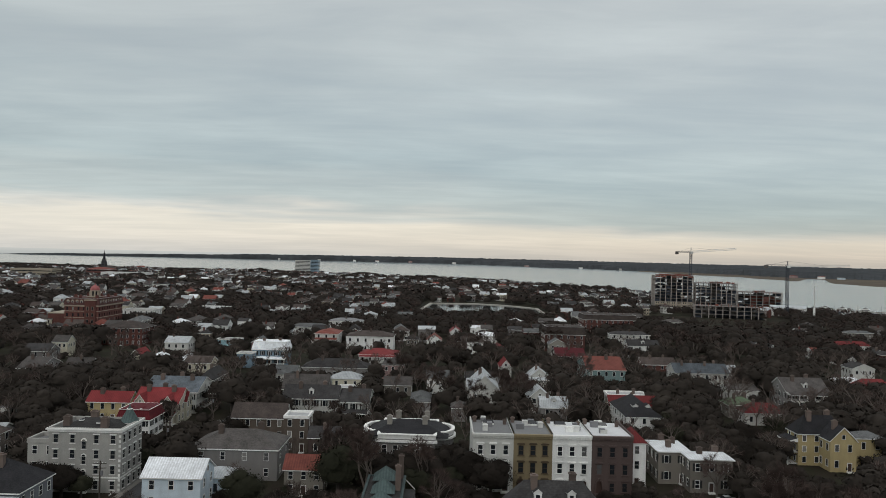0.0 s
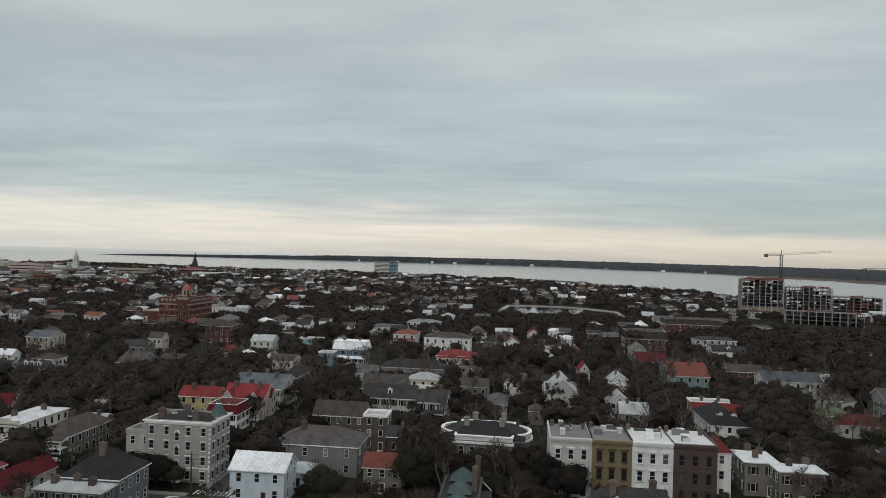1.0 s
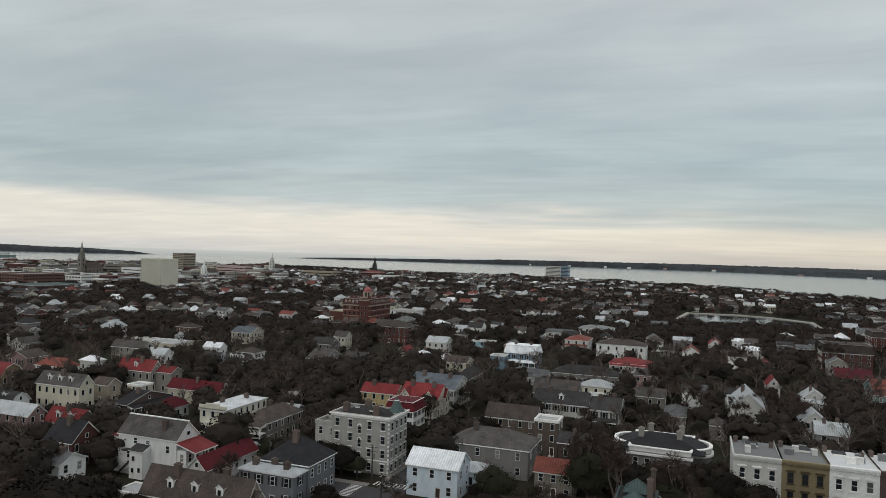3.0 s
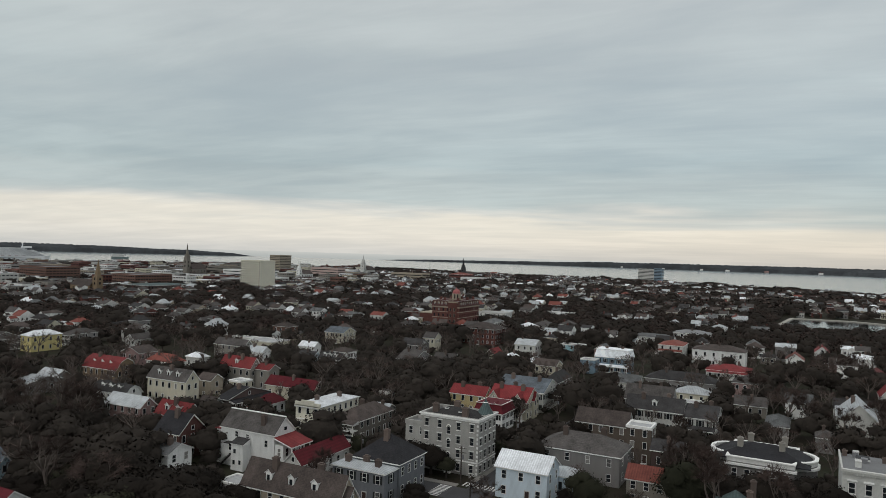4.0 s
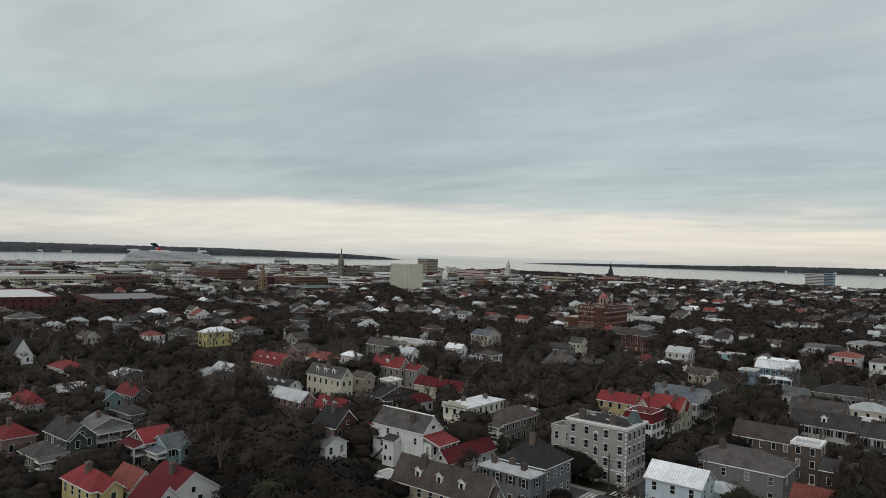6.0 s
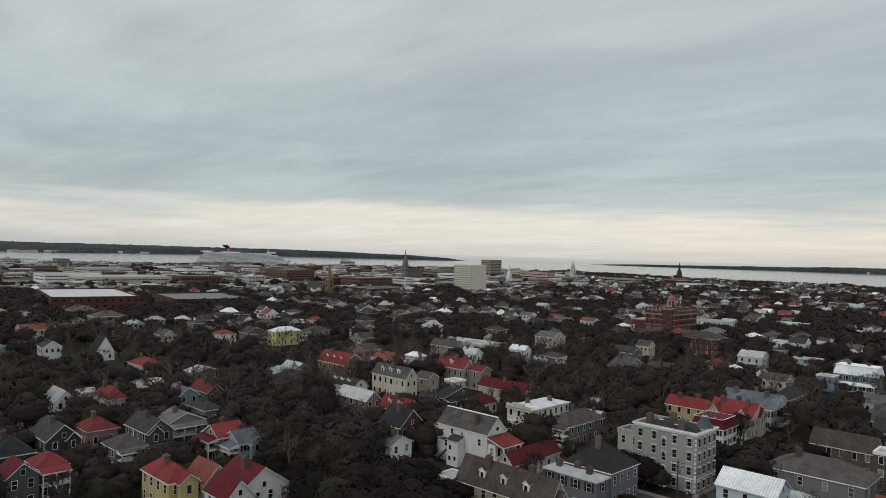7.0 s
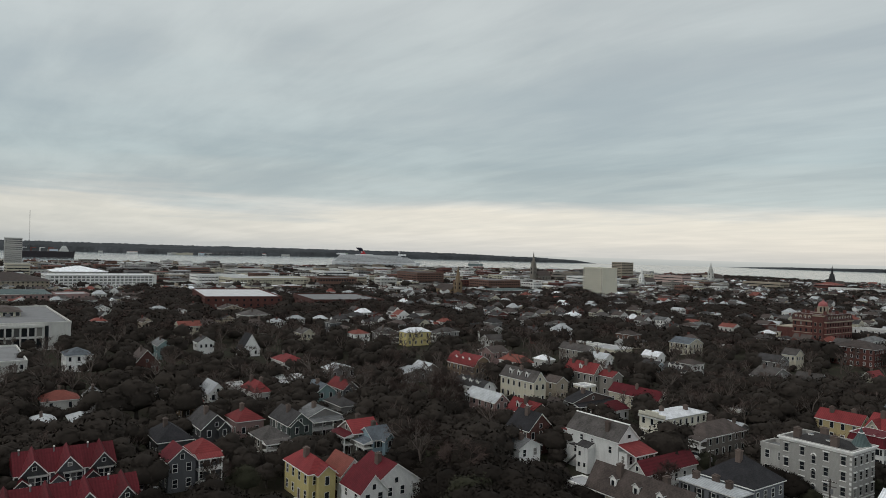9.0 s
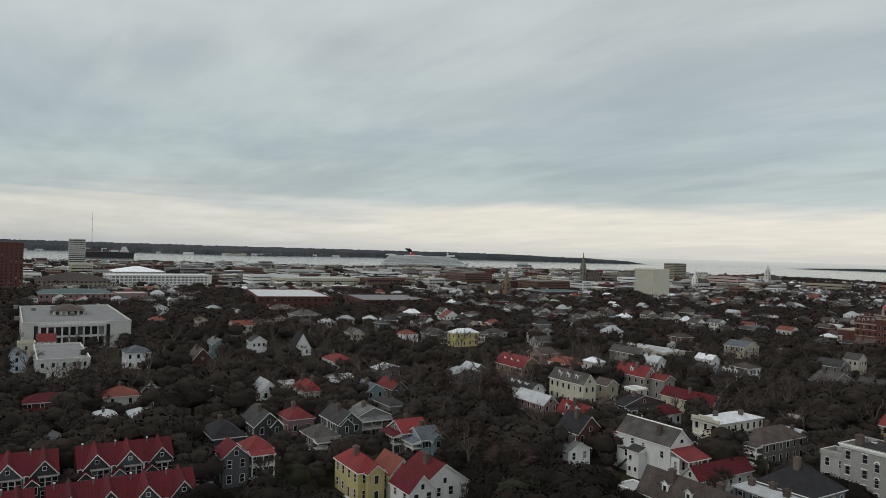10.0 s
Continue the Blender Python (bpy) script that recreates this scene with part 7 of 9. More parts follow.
for x, y, turn, paint, words, tall in ((-164.0, 34.7, 60, "white", "white sport-utility car", True), (-167.9, 63.7, 20, "black", "black saloon car", False), (-115.6, 168.1, 10, "white", "white sport-utility car", True),
                                       (-165.6, 161.6, 15, "silver", "silver saloon car", False), (-109.0, 115.8, 80, "white", "white van", True), (-219.2, 13.5, 80, "silver", "silver saloon car", False),
                                       (-213.8, -3.2, 80, "white", "white saloon car", False), (-66.0, 192.9, 90, "black", "black saloon car", False), (-64.2, 208.2, 90, "silver", "silver saloon car", False),
                                       (-66.0, 231.6, 90, "silver", "grey saloon car", False), (66.6, 162.2, 5, "silver", "silver saloon car", False)):
    car(x, y, turn, paint, words, tall)

slate_x, slate_y = -79.6, 128.6
house(slate_x - 6.9, slate_y + 2.7, 13.8, 5.4, 7.2, kind="hip", rh=0.9, wall="pewter", top="silver", near=True, shut=True, chim=3, yard=1.4, label="slate-grey clapboard front wing with a pale metal roof")
house(slate_x - 5.8, slate_y + 11.4, 12.4, 11.9, 8.0, kind="hip", rh=4.8, wall="pewter", top="black", near=True, chim=1, label="slate-grey clapboard house with a black hipped roof")


# ---- marina on the river ----
pier = thing("marina_pier", Matrix.Translation(polar(29.0, 905, -2)) @ pose(0, 0, 0, 0, 0, -29.5), "long grey floating pier on the river", "pier")
part("walkway", Solid(DECKWOOD).box(-30, -1.5, 0.3, 110, 1.5, 1.0).data("walkway"), pier)
for i in range(9):
    part("finger", Solid(DECKWOOD).box(-0.8, 1.6, 0.3, 0.8, 14, 0.9).data("finger"), pier, pose(-25 + 15 * i, 0, 0))
for i in range(20):
    part("pile", Solid(BARK).ring(0, 0, -2, 0.3, 3.6, 0.26, 8).data("pile"), pier, pose(-28 + 7 * i, 1.9 if i % 2 else -1.9, 0))
rnd = random.Random(41)
for i in range(16):
    p = pier.matrix_basis @ pose(-21.5 + 7.5 * i, rnd.choice((7, 8, -6)), 0, 0, 0, 90 + rnd.uniform(-4, 4))
    boat = thing("boat", p, "white motor boat moored at the pier", "boat", "boats of the marina")
    L = rnd.uniform(4, 7)
    v = [(-L, -1.5, 0.0), (L * .7, -1.4, 0.0), (L, 0, 0.2), (L * .7, 1.4, 0), (-L, 1.5, 0), (-L, -1.7, 1.4), (L * .75, -1.7, 1.6), (L * 1.1, 0, 1.9), (L * .75, 1.7, 1.6), (-L, 1.7, 1.4)]
    part("hull", Solid(TRIM).add(v, [(k, (k + 1) % 5, 5 + (k + 1) % 5, 5 + k) for k in range(5)] + [(5, 6, 7, 8, 9)]).data("hull"), boat)
    part("cabin", Solid(TRIM, GLASS).box(-L * .5, -1.2, 1.45, L * .35, 1.2, 3.0).box(-L * .5, -1.22, 2.0, L * .36, 1.22, 2.6, 1).data("cabin"), boat)
    if i % 3 == 0:
        part("mast", Solid(STEEL).beam((0, 0, 3), (0, 0, 13), 0.09).data("mast"), boat)


# ---- the old house with stepped copper roofs ----
def copper_house(x, y):
    root = thing("house", pose(x, y, 0), "old taupe house with three stepped green copper roofs", "house", "houses of the old town")
    HOUSES.append((x, y, 4.4, 10.0, 9.2, 1.4))
    wm, cop, dark = wall_mat("taupe"), roof_mat("verdigris"), roof_mat("dark")
    part("wall", Solid(wm).box(-4.4, -10, 0, 3.0, 10, 9.2).data("wall"), root)
    part("side_wing", Solid(wm, dark).box(3.003, -9.0, 0, 5.0, 8.6, 7.0).box(3.003, -9.2, 7.002, 5.2, 8.8, 7.2, 1).data("side_wing"), root, None, "lower wing with a flat dark roof")
    deck = Solid(dark, cop).box(-4.3, -9.9, 9.202, 2.9, 9.9, 9.35)
    for x0, y0, x1, y1 in ((-4.6, -10.2, 3.2, -9.7), (-4.6, 9.7, 3.2, 10.2), (-4.6, -9.7, -4.1, 9.7), (2.7, -9.7, 3.2, 9.7)):
        deck.box(x0, y0, 9.0, x1, y1, 9.55, 1)
    part("roof", deck.data("roof"), root, None, "dark flat roof with a green copper edge")
    for yy, z, q in ((6.4, 10.3, 2.5), (0.2, 9.8, 2.3), (-5.8, 9.4, 2.3)):
        hip = Solid(cop, dark).box(-0.7 - q + 0.4, yy - q + 0.4, 9.353, -0.7 + q - 0.4, yy + q - 0.4, z + 0.01, 1)
        hip.add([(-0.7 - q, yy - q, z), (-0.7 + q, yy - q, z), (-0.7 + q, yy + q, z), (-0.7 - q, yy + q, z), (-0.7, yy, z + 2.3)], [(0, 1, 4), (1, 2, 4), (2, 3, 4), (3, 0, 4), (3, 2, 1, 0)])
        part("copper_hip", hip.data("copper_hip"), root)
    for cx, cy in ((2.2, 8.6), (2.0, 1.6)):
        chimney(root, cx, cy, 9.36, 14.2, 1.0)
    for k in range(2):
        for i in range(5):
            put_window(root, pose(5.0, -7 + 3.4 * i, 1.2 + 2.9 * k, 0, 0, 90), 1.0, 1.7, False, True)
        for i in range(2):
            put_window(root, pose(-3 + 3.4 * i, -10, 1.4 + 4.2 * k), 1.0, 1.9, False, True)
    part("downpipe", Solid(TRIM).beam((5.1, 8.7, 0), (5.1, 8.7, 7.2), 0.07).beam((5.1, 8.7, 7.2), (3.3, 9.0, 8.9), 0.07).data("downpipe"), root)


copper_house(-9.6, 135.5)


# ---- the tall white house with a red side roof ----
def white_house(x, y, w, d, e=9.6, rh=3.6):
    root = thing("house", pose(x, y, 0), "tall white house with a red piazza roof and stair tower", "house", "houses of the old town")
    HOUSES.append((x, y, w / 2, d / 2, e, 1.4))
    wm, red, slate = wall_mat("white"), roof_mat("red"), roof_mat("shingle")
    body = Solid(wm).box(-w / 2, -d / 2, 0, w / 2, d / 2, e)
    body.add([(q, p, z) for q in (-w / 2, w / 2) for p, z in ((-d / 2, e), (d / 2, e), (0, e + rh))], [(0, 2, 1), (3, 4, 5)])
    part("wall", body.data("wall"), root)
    part("roof", roof_shape("gable_x", w, d, e, rh, 0.3, slate, TRIM).data("roof"), root)
    part("ridge_cap", Solid(TRIM).box(-w / 2 - 0.3, -0.25, e + rh + 0.2, w / 2 + 0.3, 0.25, e + rh + 0.4).data("ridge_cap"), root, label="white ridge capping")
    chimney(root, w * 0.22, -d * 0.28, e, e + rh + 0.5, 1.2)
    x0, x1, x2 = w / 2 + 0.003, w / 2 + 2.6, w / 2 + 5.4
    part("side_wing", Solid(wm).box(x0, -d / 2 + 0.3, 0, x1, d / 2 - 0.3, 7.3).data("side_wing"), root)
    v = [(x0, -d / 2 - 0.3, 9.1), (x2 + 0.3, -d / 2 - 0.3, 7.5), (x2 + 0.3, d / 2 + 0.3, 7.5), (x0, d / 2 + 0.3, 9.1)]
    part("piazza_roof", Solid(red, TRIM).add(v + [(a, b, c - 0.3) for a, b, c in v], [(0, 1, 2, 3), (7, 6, 5, 4), (0, 4, 5, 1), (1, 5, 6, 2), (2, 6, 7, 3), (3, 7, 4, 0)], [0, 1, 1, 1, 1, 1]).data("piazza_roof"), root, label="low red metal roof")
    for z in (0.5, 3.9):
        part("piazza_floor", Solid(TRIM).box(x1 + 0.004, -d / 2 + 0.2, z - 0.25, x2, d / 2 - 0.2, z).data("piazza_floor"), root)
        rail = Solid(TRIM).box(x2 - 0.1, -d / 2 + 0.2, z + 0.85, x2, d / 2 - 0.2, z + 0.95).box(x1, -d / 2 + 0.2, z + 0.85, x2 - 0.1, -d / 2 + 0.3, z + 0.95)
        for i in range(20):
            rail.box(x2 - 0.08, -d / 2 + 0.3 + i * (d - 0.6) / 20, z, x2 - 0.03, -d / 2 + 0.36 + i * (d - 0.6) / 20, z + 0.85)
        part("railing", rail.data("railing"), root)
    for i in range(4):
        part("column", Solid(TRIM).box(-0.14, -0.14, 0, 0.14, 0.14, 7.3).data("column"), root, pose(x2 - 0.2, -d / 2 + 0.4 + i * (d - 0.8) / 3, 0))
    # stair tower on the front, with a dark lean-to roof, and the open stair beside it
    tx = -2.9
    tower = part("stair_tower", Solid(wm).box(tx, -d / 2 - 2.4, 0, tx + 3.9, -d / 2 - 0.004, 6.6).data("stair_tower"), root)
    v = [(tx - 0.2, -d / 2 - 2.7, 6.6), (tx + 4.1, -d / 2 - 2.7, 6.6), (tx + 4.1, -d / 2 - 0.01, 7.7), (tx - 0.2, -d / 2 - 0.01, 7.7)]
    part("tower_roof", Solid(roof_mat("dark"), TRIM).add(v + [(a, b, 6.5) for a, b, c in v], [(0, 1, 2, 3), (0, 4, 5, 1), (1, 5, 6, 2), (3, 7, 4, 0)], [0, 1, 1, 1]).data("tower_roof"), tower)
    for px, pz in ((1.0, 1.4), (1.2, 4.2), (2.9, 1.6)):
        put_window(tower, pose(tx + px, -d / 2 - 2.4, pz), 0.8, 1.1)
    flight = Solid(roof_mat("dark"), TRIM)
    for i in range(14):
        flight.box(tx - 1.2 - i * 0.26, -d / 2 - 1.7, 3.6 - i * 0.25, tx - 0.94 - i * 0.26, -d / 2 - 0.5, 3.68 - i * 0.25)
    flight.beam((tx - 1.0, -d / 2 - 1.75, 4.6), (tx - 4.6, -d / 2 - 1.75, 1.2), 0.06, 1).box(tx - 1.2, -d / 2 - 1.9, 3.55, tx - 0.004, -d / 2 - 0.01, 3.7)
    part("stair", flight.data("stair"), root, label="dark outside stair with a pale handrail")
    part("canopy", Solid(roof_mat("dark")).box(tx - 3.2, -d / 2 - 1.8, 6.0, tx - 0.2, -d / 2 - 0.004, 6.2).data("canopy"), root)
    for px, pz, hh in ((-7.6, 6.6, 1.4), (-3.4, 7.6, 1.3), (0.2, 7.7, 0.9), (4.6, 1.0, 2.2), (6.2, 6.4, 1.6), (-5.4, 3.9, 1.9)):
        put_window(root, pose(px, -d / 2, pz), 0.95, hh, px == 4.6, True)
    put_window(root, pose(w / 2, 0.2, e + 0.5, 0, 0, 90), 1.1, 0.9)
    for py in (-2.2, 0.4, 2.4):
        for pz in (1.2, 4.6):
            put_window(root, pose(x1, py, pz, 0, 0, 90), 0.95, 1.9, False, True)
    put_window(root, pose(w / 2 + 1.4, -d / 2 + 0.3, 4.8), 0.9, 1.7, False, True)
    part("west_wing", Solid(wm, red).box(-w / 2 - 2.6, -d / 2 + 0.6, 0, -w / 2 - 0.003, d / 2, 8.6).box(-w / 2 - 2.8, -d / 2 + 0.4, 8.602, -w / 2 - 0.003, d / 2 + 0.2, 8.8, 1).data("west_wing"), root)


white_house(-122.9, 136.9, 17.4, 7.7)


# ---- parked cars along the long western street ----
def far_car(x, y, paint, words):
    """A small saloon in one piece: sloped body, cabin, four wheels."""
    key = ("far_car", paint)
    if key not in SHARED:
        body = material("car_paint_" + paint, (0.4, 0.4, 0.4), 0.3)
        pr, cab = [(-2.2, 0.3), (2.2, 0.3), (2.3, 0.7), (2.0, 0.95), (-2.1, 0.95), (-2.25, 0.7)], [(-1.6, 0.95), (1.1, 0.95), (0.5, 1.5), (-1.1, 1.5)]
        s = Solid(body, GLASS, material("tyre", (0.02, 0.02, 0.02), 0.9))
        for p, q, sl in ((pr, 0.88, 0), (cab, 0.76, 1)):
            n = len(p)
            s.add([(a, b, z) for b in (-q, q) for a, z in p], [tuple(range(n)), tuple(range(n, 2 * n))[::-1]] + [(i, n + i, n + (i + 1) % n, (i + 1) % n) for i in range(n)], sl)
        s.box(-1.1, -0.74, 1.502, 0.5, 0.74, 1.56)
        for a in (-1.4, 1.4):
            for b in (-0.9, 0.72):
                s.box(a - 0.3, b, 0.0, a + 0.3, b + 0.18, 0.6, 2)
        SHARED[key] = s.data("car")
    tagged(placed(new("car", SHARED[key]), pose(x, y, 0.05, 0, 0, 0)), "%s parked on the long street" % words, "car", "cars along the western street")


rnd = random.Random(17)
for i in range(44):
    paint, words = rnd.choice((("white", "small white car"), ("silver", "small silver car"), ("black", "small black car"), ("white", "small white car"), ("red", "small red car")))
    far_car(-560 - 11.5 * i - rnd.uniform(0, 5), rnd.choice((2.2, 2.2, 5.6, 9.0, 11.6)), paint, words)

# ---- trees ----
def leaf_cloud(rnd, lobes, count, size):
    """Small leaf sprays that lie like rough scales on several uneven lobes, with a few stray ones outside; each is lit as part of its lobe."""
    v, f, ns = [], [], []
    for n in range(count):
        cx, cy, cz, r, rz = lobes[rnd.randrange(len(lobes))]
        p = Vector((rnd.gauss(0, 1), rnd.gauss(0, 1), rnd.gauss(0, 1))).normalized()
        if p.z < -0.35:
            p.z *= -1
        q = r * (0.64 + 0.42 * rnd.random() + (0.28 * rnd.random() if n % 4 == 0 else 0))
        c = Vector((cx + p.x * q, cy + p.y * q, cz + p.z * q * rz))
        s = size * (0.55 + 0.9 * rnd.random())
        up = (p + Vector((rnd.gauss(0, .45), rnd.gauss(0, .45), rnd.gauss(0, .45) + 0.25))).normalized()
        side = up.orthogonal().normalized()
        side.rotate(Matrix.Rotation(rnd.random() * 6.28, 3, up))
        other = up.cross(side)
        k = len(v)
        v += [c + side * s, c + other * s * 0.95 - side * s * 0.6, c - other * s * 0.95 - side * s * 0.6]
        f.append((k, k + 1, k + 2))
        ns += [(p * 0.55 + up * 0.35 + (c - Vector((0, 0, 4.0))).normalized() + Vector((0, 0, 0.25))).normalized()] * 3
    return v, f, ns


def limb(s, a, b, r0, r1, n=5):
    q = (b - a).to_track_quat("Z", "Y")
    ring = [q @ Vector((math.cos(2 * math.pi * i / n), math.sin(2 * math.pi * i / n), 0)) for i in range(n)]
    s.add([a + p * r0 for p in ring] + [b + p * r1 for p in ring], [(i, (i + 1) % n, n + (i + 1) % n, n + i) for i in range(n)])


BALL = bmesh.new()
bmesh.ops.create_icosphere(BALL, subdivisions=1, radius=1.0)
BALL_V, BALL_F = [v.co.copy() for v in BALL.verts], [[v.index for v in f.verts] for f in BALL.faces]
BALL.free()


CROWN_LIGHT = {}     # by crown: the way each corner faces


def evergreen(seed, count, size, height, spread, leaf, lobes_n=(8, 11)):
    """A short trunk, spreading limbs, and uneven lobes of foliage under a rough skin of leaf clumps."""
    rnd = random.Random(seed)
    t = Solid(BARK)
    top = Vector((rnd.uniform(-.4, .4), rnd.uniform(-.4, .4), height * 0.42))
    limb(t, Vector((0, 0, -0.1)), top, height * 0.05, height * 0.032, 7)
    lobes = []
    for i in range(rnd.randint(*lobes_n)):
        a, q = i * 2.4 + rnd.uniform(-.5, .5), spread * rnd.uniform(0.22, 0.72)
        c = Vector((q * math.cos(a), q * math.sin(a), height * rnd.uniform(0.42, 0.72)))
        lobes.append((c.x, c.y, c.z, spread * rnd.uniform(0.26, 0.46), rnd.uniform(0.62, 0.9)))
        limb(t, top, c, height * 0.026, height * 0.01, 4)
    lobes.append((rnd.uniform(-.6, .6), rnd.uniform(-.6, .6), height * 0.76, spread * 0.4, 0.65))
    # one broad dome holds them together
    lobes += [(rnd.uniform(-.4, .4), rnd.uniform(-.4, .4), height * 0.5, spread * 0.84, 0.6)] * (len(lobes) * 2 // 3)
    v, f, ns = leaf_cloud(rnd, lobes, count, size)
    for cx, cy, cz, r, rz in dict.fromkeys(lobes):
        k, off = len(v), Vector((rnd.random() * 50, rnd.random() * 50, 0))
        for p in BALL_V:
            q = r * (0.82 + 0.2 * noise.noise(p * 2.1 + off) + 0.06 * rnd.random())
            v.append(Vector((cx + p.x * q, cy + p.y * q, cz + p.z * q * rz)))
            ns.append((p * 0.7 + (v[-1] - Vector((0, 0, 4.0))).normalized()).normalized())
        f += [tuple(k + i for i in q) for q in BALL_F]
    me = mesh_data("crown", v, f, [leaf])
    me.polygons.foreach_set("use_smooth", [True] * len(f))
    me.normals_split_custom_set_from_vertices(ns)
    CROWN_LIGHT[me.name] = np.array(ns)
    return t.data("trunk"), me


def bare(seed, height, spread, twigs, depth=4):
    """A leafless tree: forking tapered limbs, and a haze of fine twigs at their ends."""
    rnd = random.Random(seed)
    t, tips = Solid(PALEBARK), []

    def grow(p, way, length, r, level):
        q = p + way * length
        limb(t, p, q, r, r * 0.62, 5 if level < 2 else 3)
        if level == depth:
            tips.append((q, way))
            return
        for _ in range(rnd.choice((2, 3, 3)) if level else 5):
            side = Vector((rnd.gauss(0, 1), rnd.gauss(0, 1), rnd.gauss(0, .4)))
            w = (way + side.normalized() * rnd.uniform(0.5, 0.95) + Vector((0, 0, 0.12))).normalized()
            grow(q, w, length * rnd.uniform(0.6, 0.85), r * 0.6, level + 1)
    grow(Vector((0, 0, -0.1)), Vector((rnd.uniform(-.08, .08), rnd.uniform(-.08, .08), 1)).normalized(), height * 0.3, height * 0.026, 0)
    v, f = [], []
    for i in range(twigs):
        q, way = tips[i % len(tips)]
        w = (way + Vector((rnd.gauss(0, .7), rnd.gauss(0, .7), rnd.gauss(0, .6)))).normalized()
        a = q - way * rnd.random() * height * 0.08
        b = a + w * height * rnd.uniform(0.06, 0.14)
        n = w.orthogonal().normalized() * height * 0.0021
        k = len(v)
        v += [a - n, a + n, b]
        f.append((k, k + 1, k + 2))
    return t.data("trunk"), mesh_data("crown", v, f, [TWIG])


KINDS = {
    "oak": [evergreen(11 + i, 5600, 0.17, 10, 6.0, LEAF_SHADED, (10, 14)) for i in range(4)],
    "olive": [evergreen(31 + i, 5000, 0.145, 9.5, 4.6, LEAF_OLIVE) for i in range(3)],
    "oak_far": [evergreen(51 + i, 760, 0.29, 10, 6.0, LEAF, (5, 6)) for i in range(5)],
    "bare": [bare(71 + i, 14, 6, 2400) for i in range(4)],
    "bare_far": [bare(91 + i, 12, 5, 330, 3) for i in range(3)],
}
TREE_WORDS = dict(oak="spreading dark live oak in full leaf", olive="bushy olive-green evergreen tree", oak_far="dark evergreen oak among the roofs", bare="tall leafless brown tree with fine twigs", bare_far="leafless brown tree among the roofs")


def tree(kind, i, x, y, size, turn):
    trunk, crown = KINDS[kind][i % len(KINDS[kind])]
    root = thing("tree", pose(x, y, 0, 0, 0, turn), TREE_WORDS[kind], "tree", "trees of the old town")
    root.scale = (size, size, size)
    part("trunk", trunk, root)
    part("crown", crown, root)
    return root


def blocked(x, y, r, height, keep_view=True):
    """No tree stands in a house, on a street or the pond, and tall ones stay out of the camera's line to each house."""
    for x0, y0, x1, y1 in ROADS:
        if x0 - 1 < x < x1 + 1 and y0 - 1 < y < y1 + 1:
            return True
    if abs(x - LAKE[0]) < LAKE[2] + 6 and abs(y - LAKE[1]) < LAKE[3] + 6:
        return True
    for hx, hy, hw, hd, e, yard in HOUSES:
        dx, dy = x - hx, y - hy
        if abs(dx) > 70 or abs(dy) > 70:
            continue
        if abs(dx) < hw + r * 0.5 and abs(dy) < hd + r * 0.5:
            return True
        if not keep_view:
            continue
        # ux, uy point at the camera; 55.0 is its height
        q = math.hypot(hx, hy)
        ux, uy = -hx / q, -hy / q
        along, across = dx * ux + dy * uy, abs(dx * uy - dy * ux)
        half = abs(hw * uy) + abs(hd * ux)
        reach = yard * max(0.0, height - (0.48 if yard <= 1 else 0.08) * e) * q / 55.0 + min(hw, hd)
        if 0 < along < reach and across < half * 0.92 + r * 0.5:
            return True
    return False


def spots(seed, r0, r1, a0, a1, step, size, bare_share):
    """Places for trees at uneven distances: distance, x, y, size, a chance number, turn, and whether leafless."""
    rnd = random.Random(seed)
    cell, out = {}, []
    for _ in range(int((r1 * r1 - r0 * r0) * radians(a1 - a0) / 2 / step / step * 3.2)):
        r = math.sqrt(rnd.uniform(r0 * r0, r1 * r1))
        p = polar(rnd.uniform(a0, a1), r)
        key = (int(p.x // step), int(p.y // step))
        if any(math.hypot(p.x - q.x, p.y - q.y) < step * 0.8 for i in (-1, 0, 1) for j in (-1, 0, 1) for q in cell.get((key[0] + i, key[1] + j), ())):
            continue
        s, leafless = rnd.uniform(*size), rnd.random() < bare_share
        s *= 1.0 if leafless else 0.95 + 0.7 * max(-0.3, min(0.4, noise.noise(Vector((p.x / 45, p.y / 45, 5)))))
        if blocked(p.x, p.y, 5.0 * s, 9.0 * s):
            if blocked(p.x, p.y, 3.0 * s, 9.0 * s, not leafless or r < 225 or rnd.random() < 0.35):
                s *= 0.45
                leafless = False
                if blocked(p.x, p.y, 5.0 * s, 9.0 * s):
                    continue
        cell.setdefault(key, []).append(p)
        out.append((r, p.x, p.y, s, rnd.random(), rnd.uniform(0, 360), leafless))
    return sorted(out)


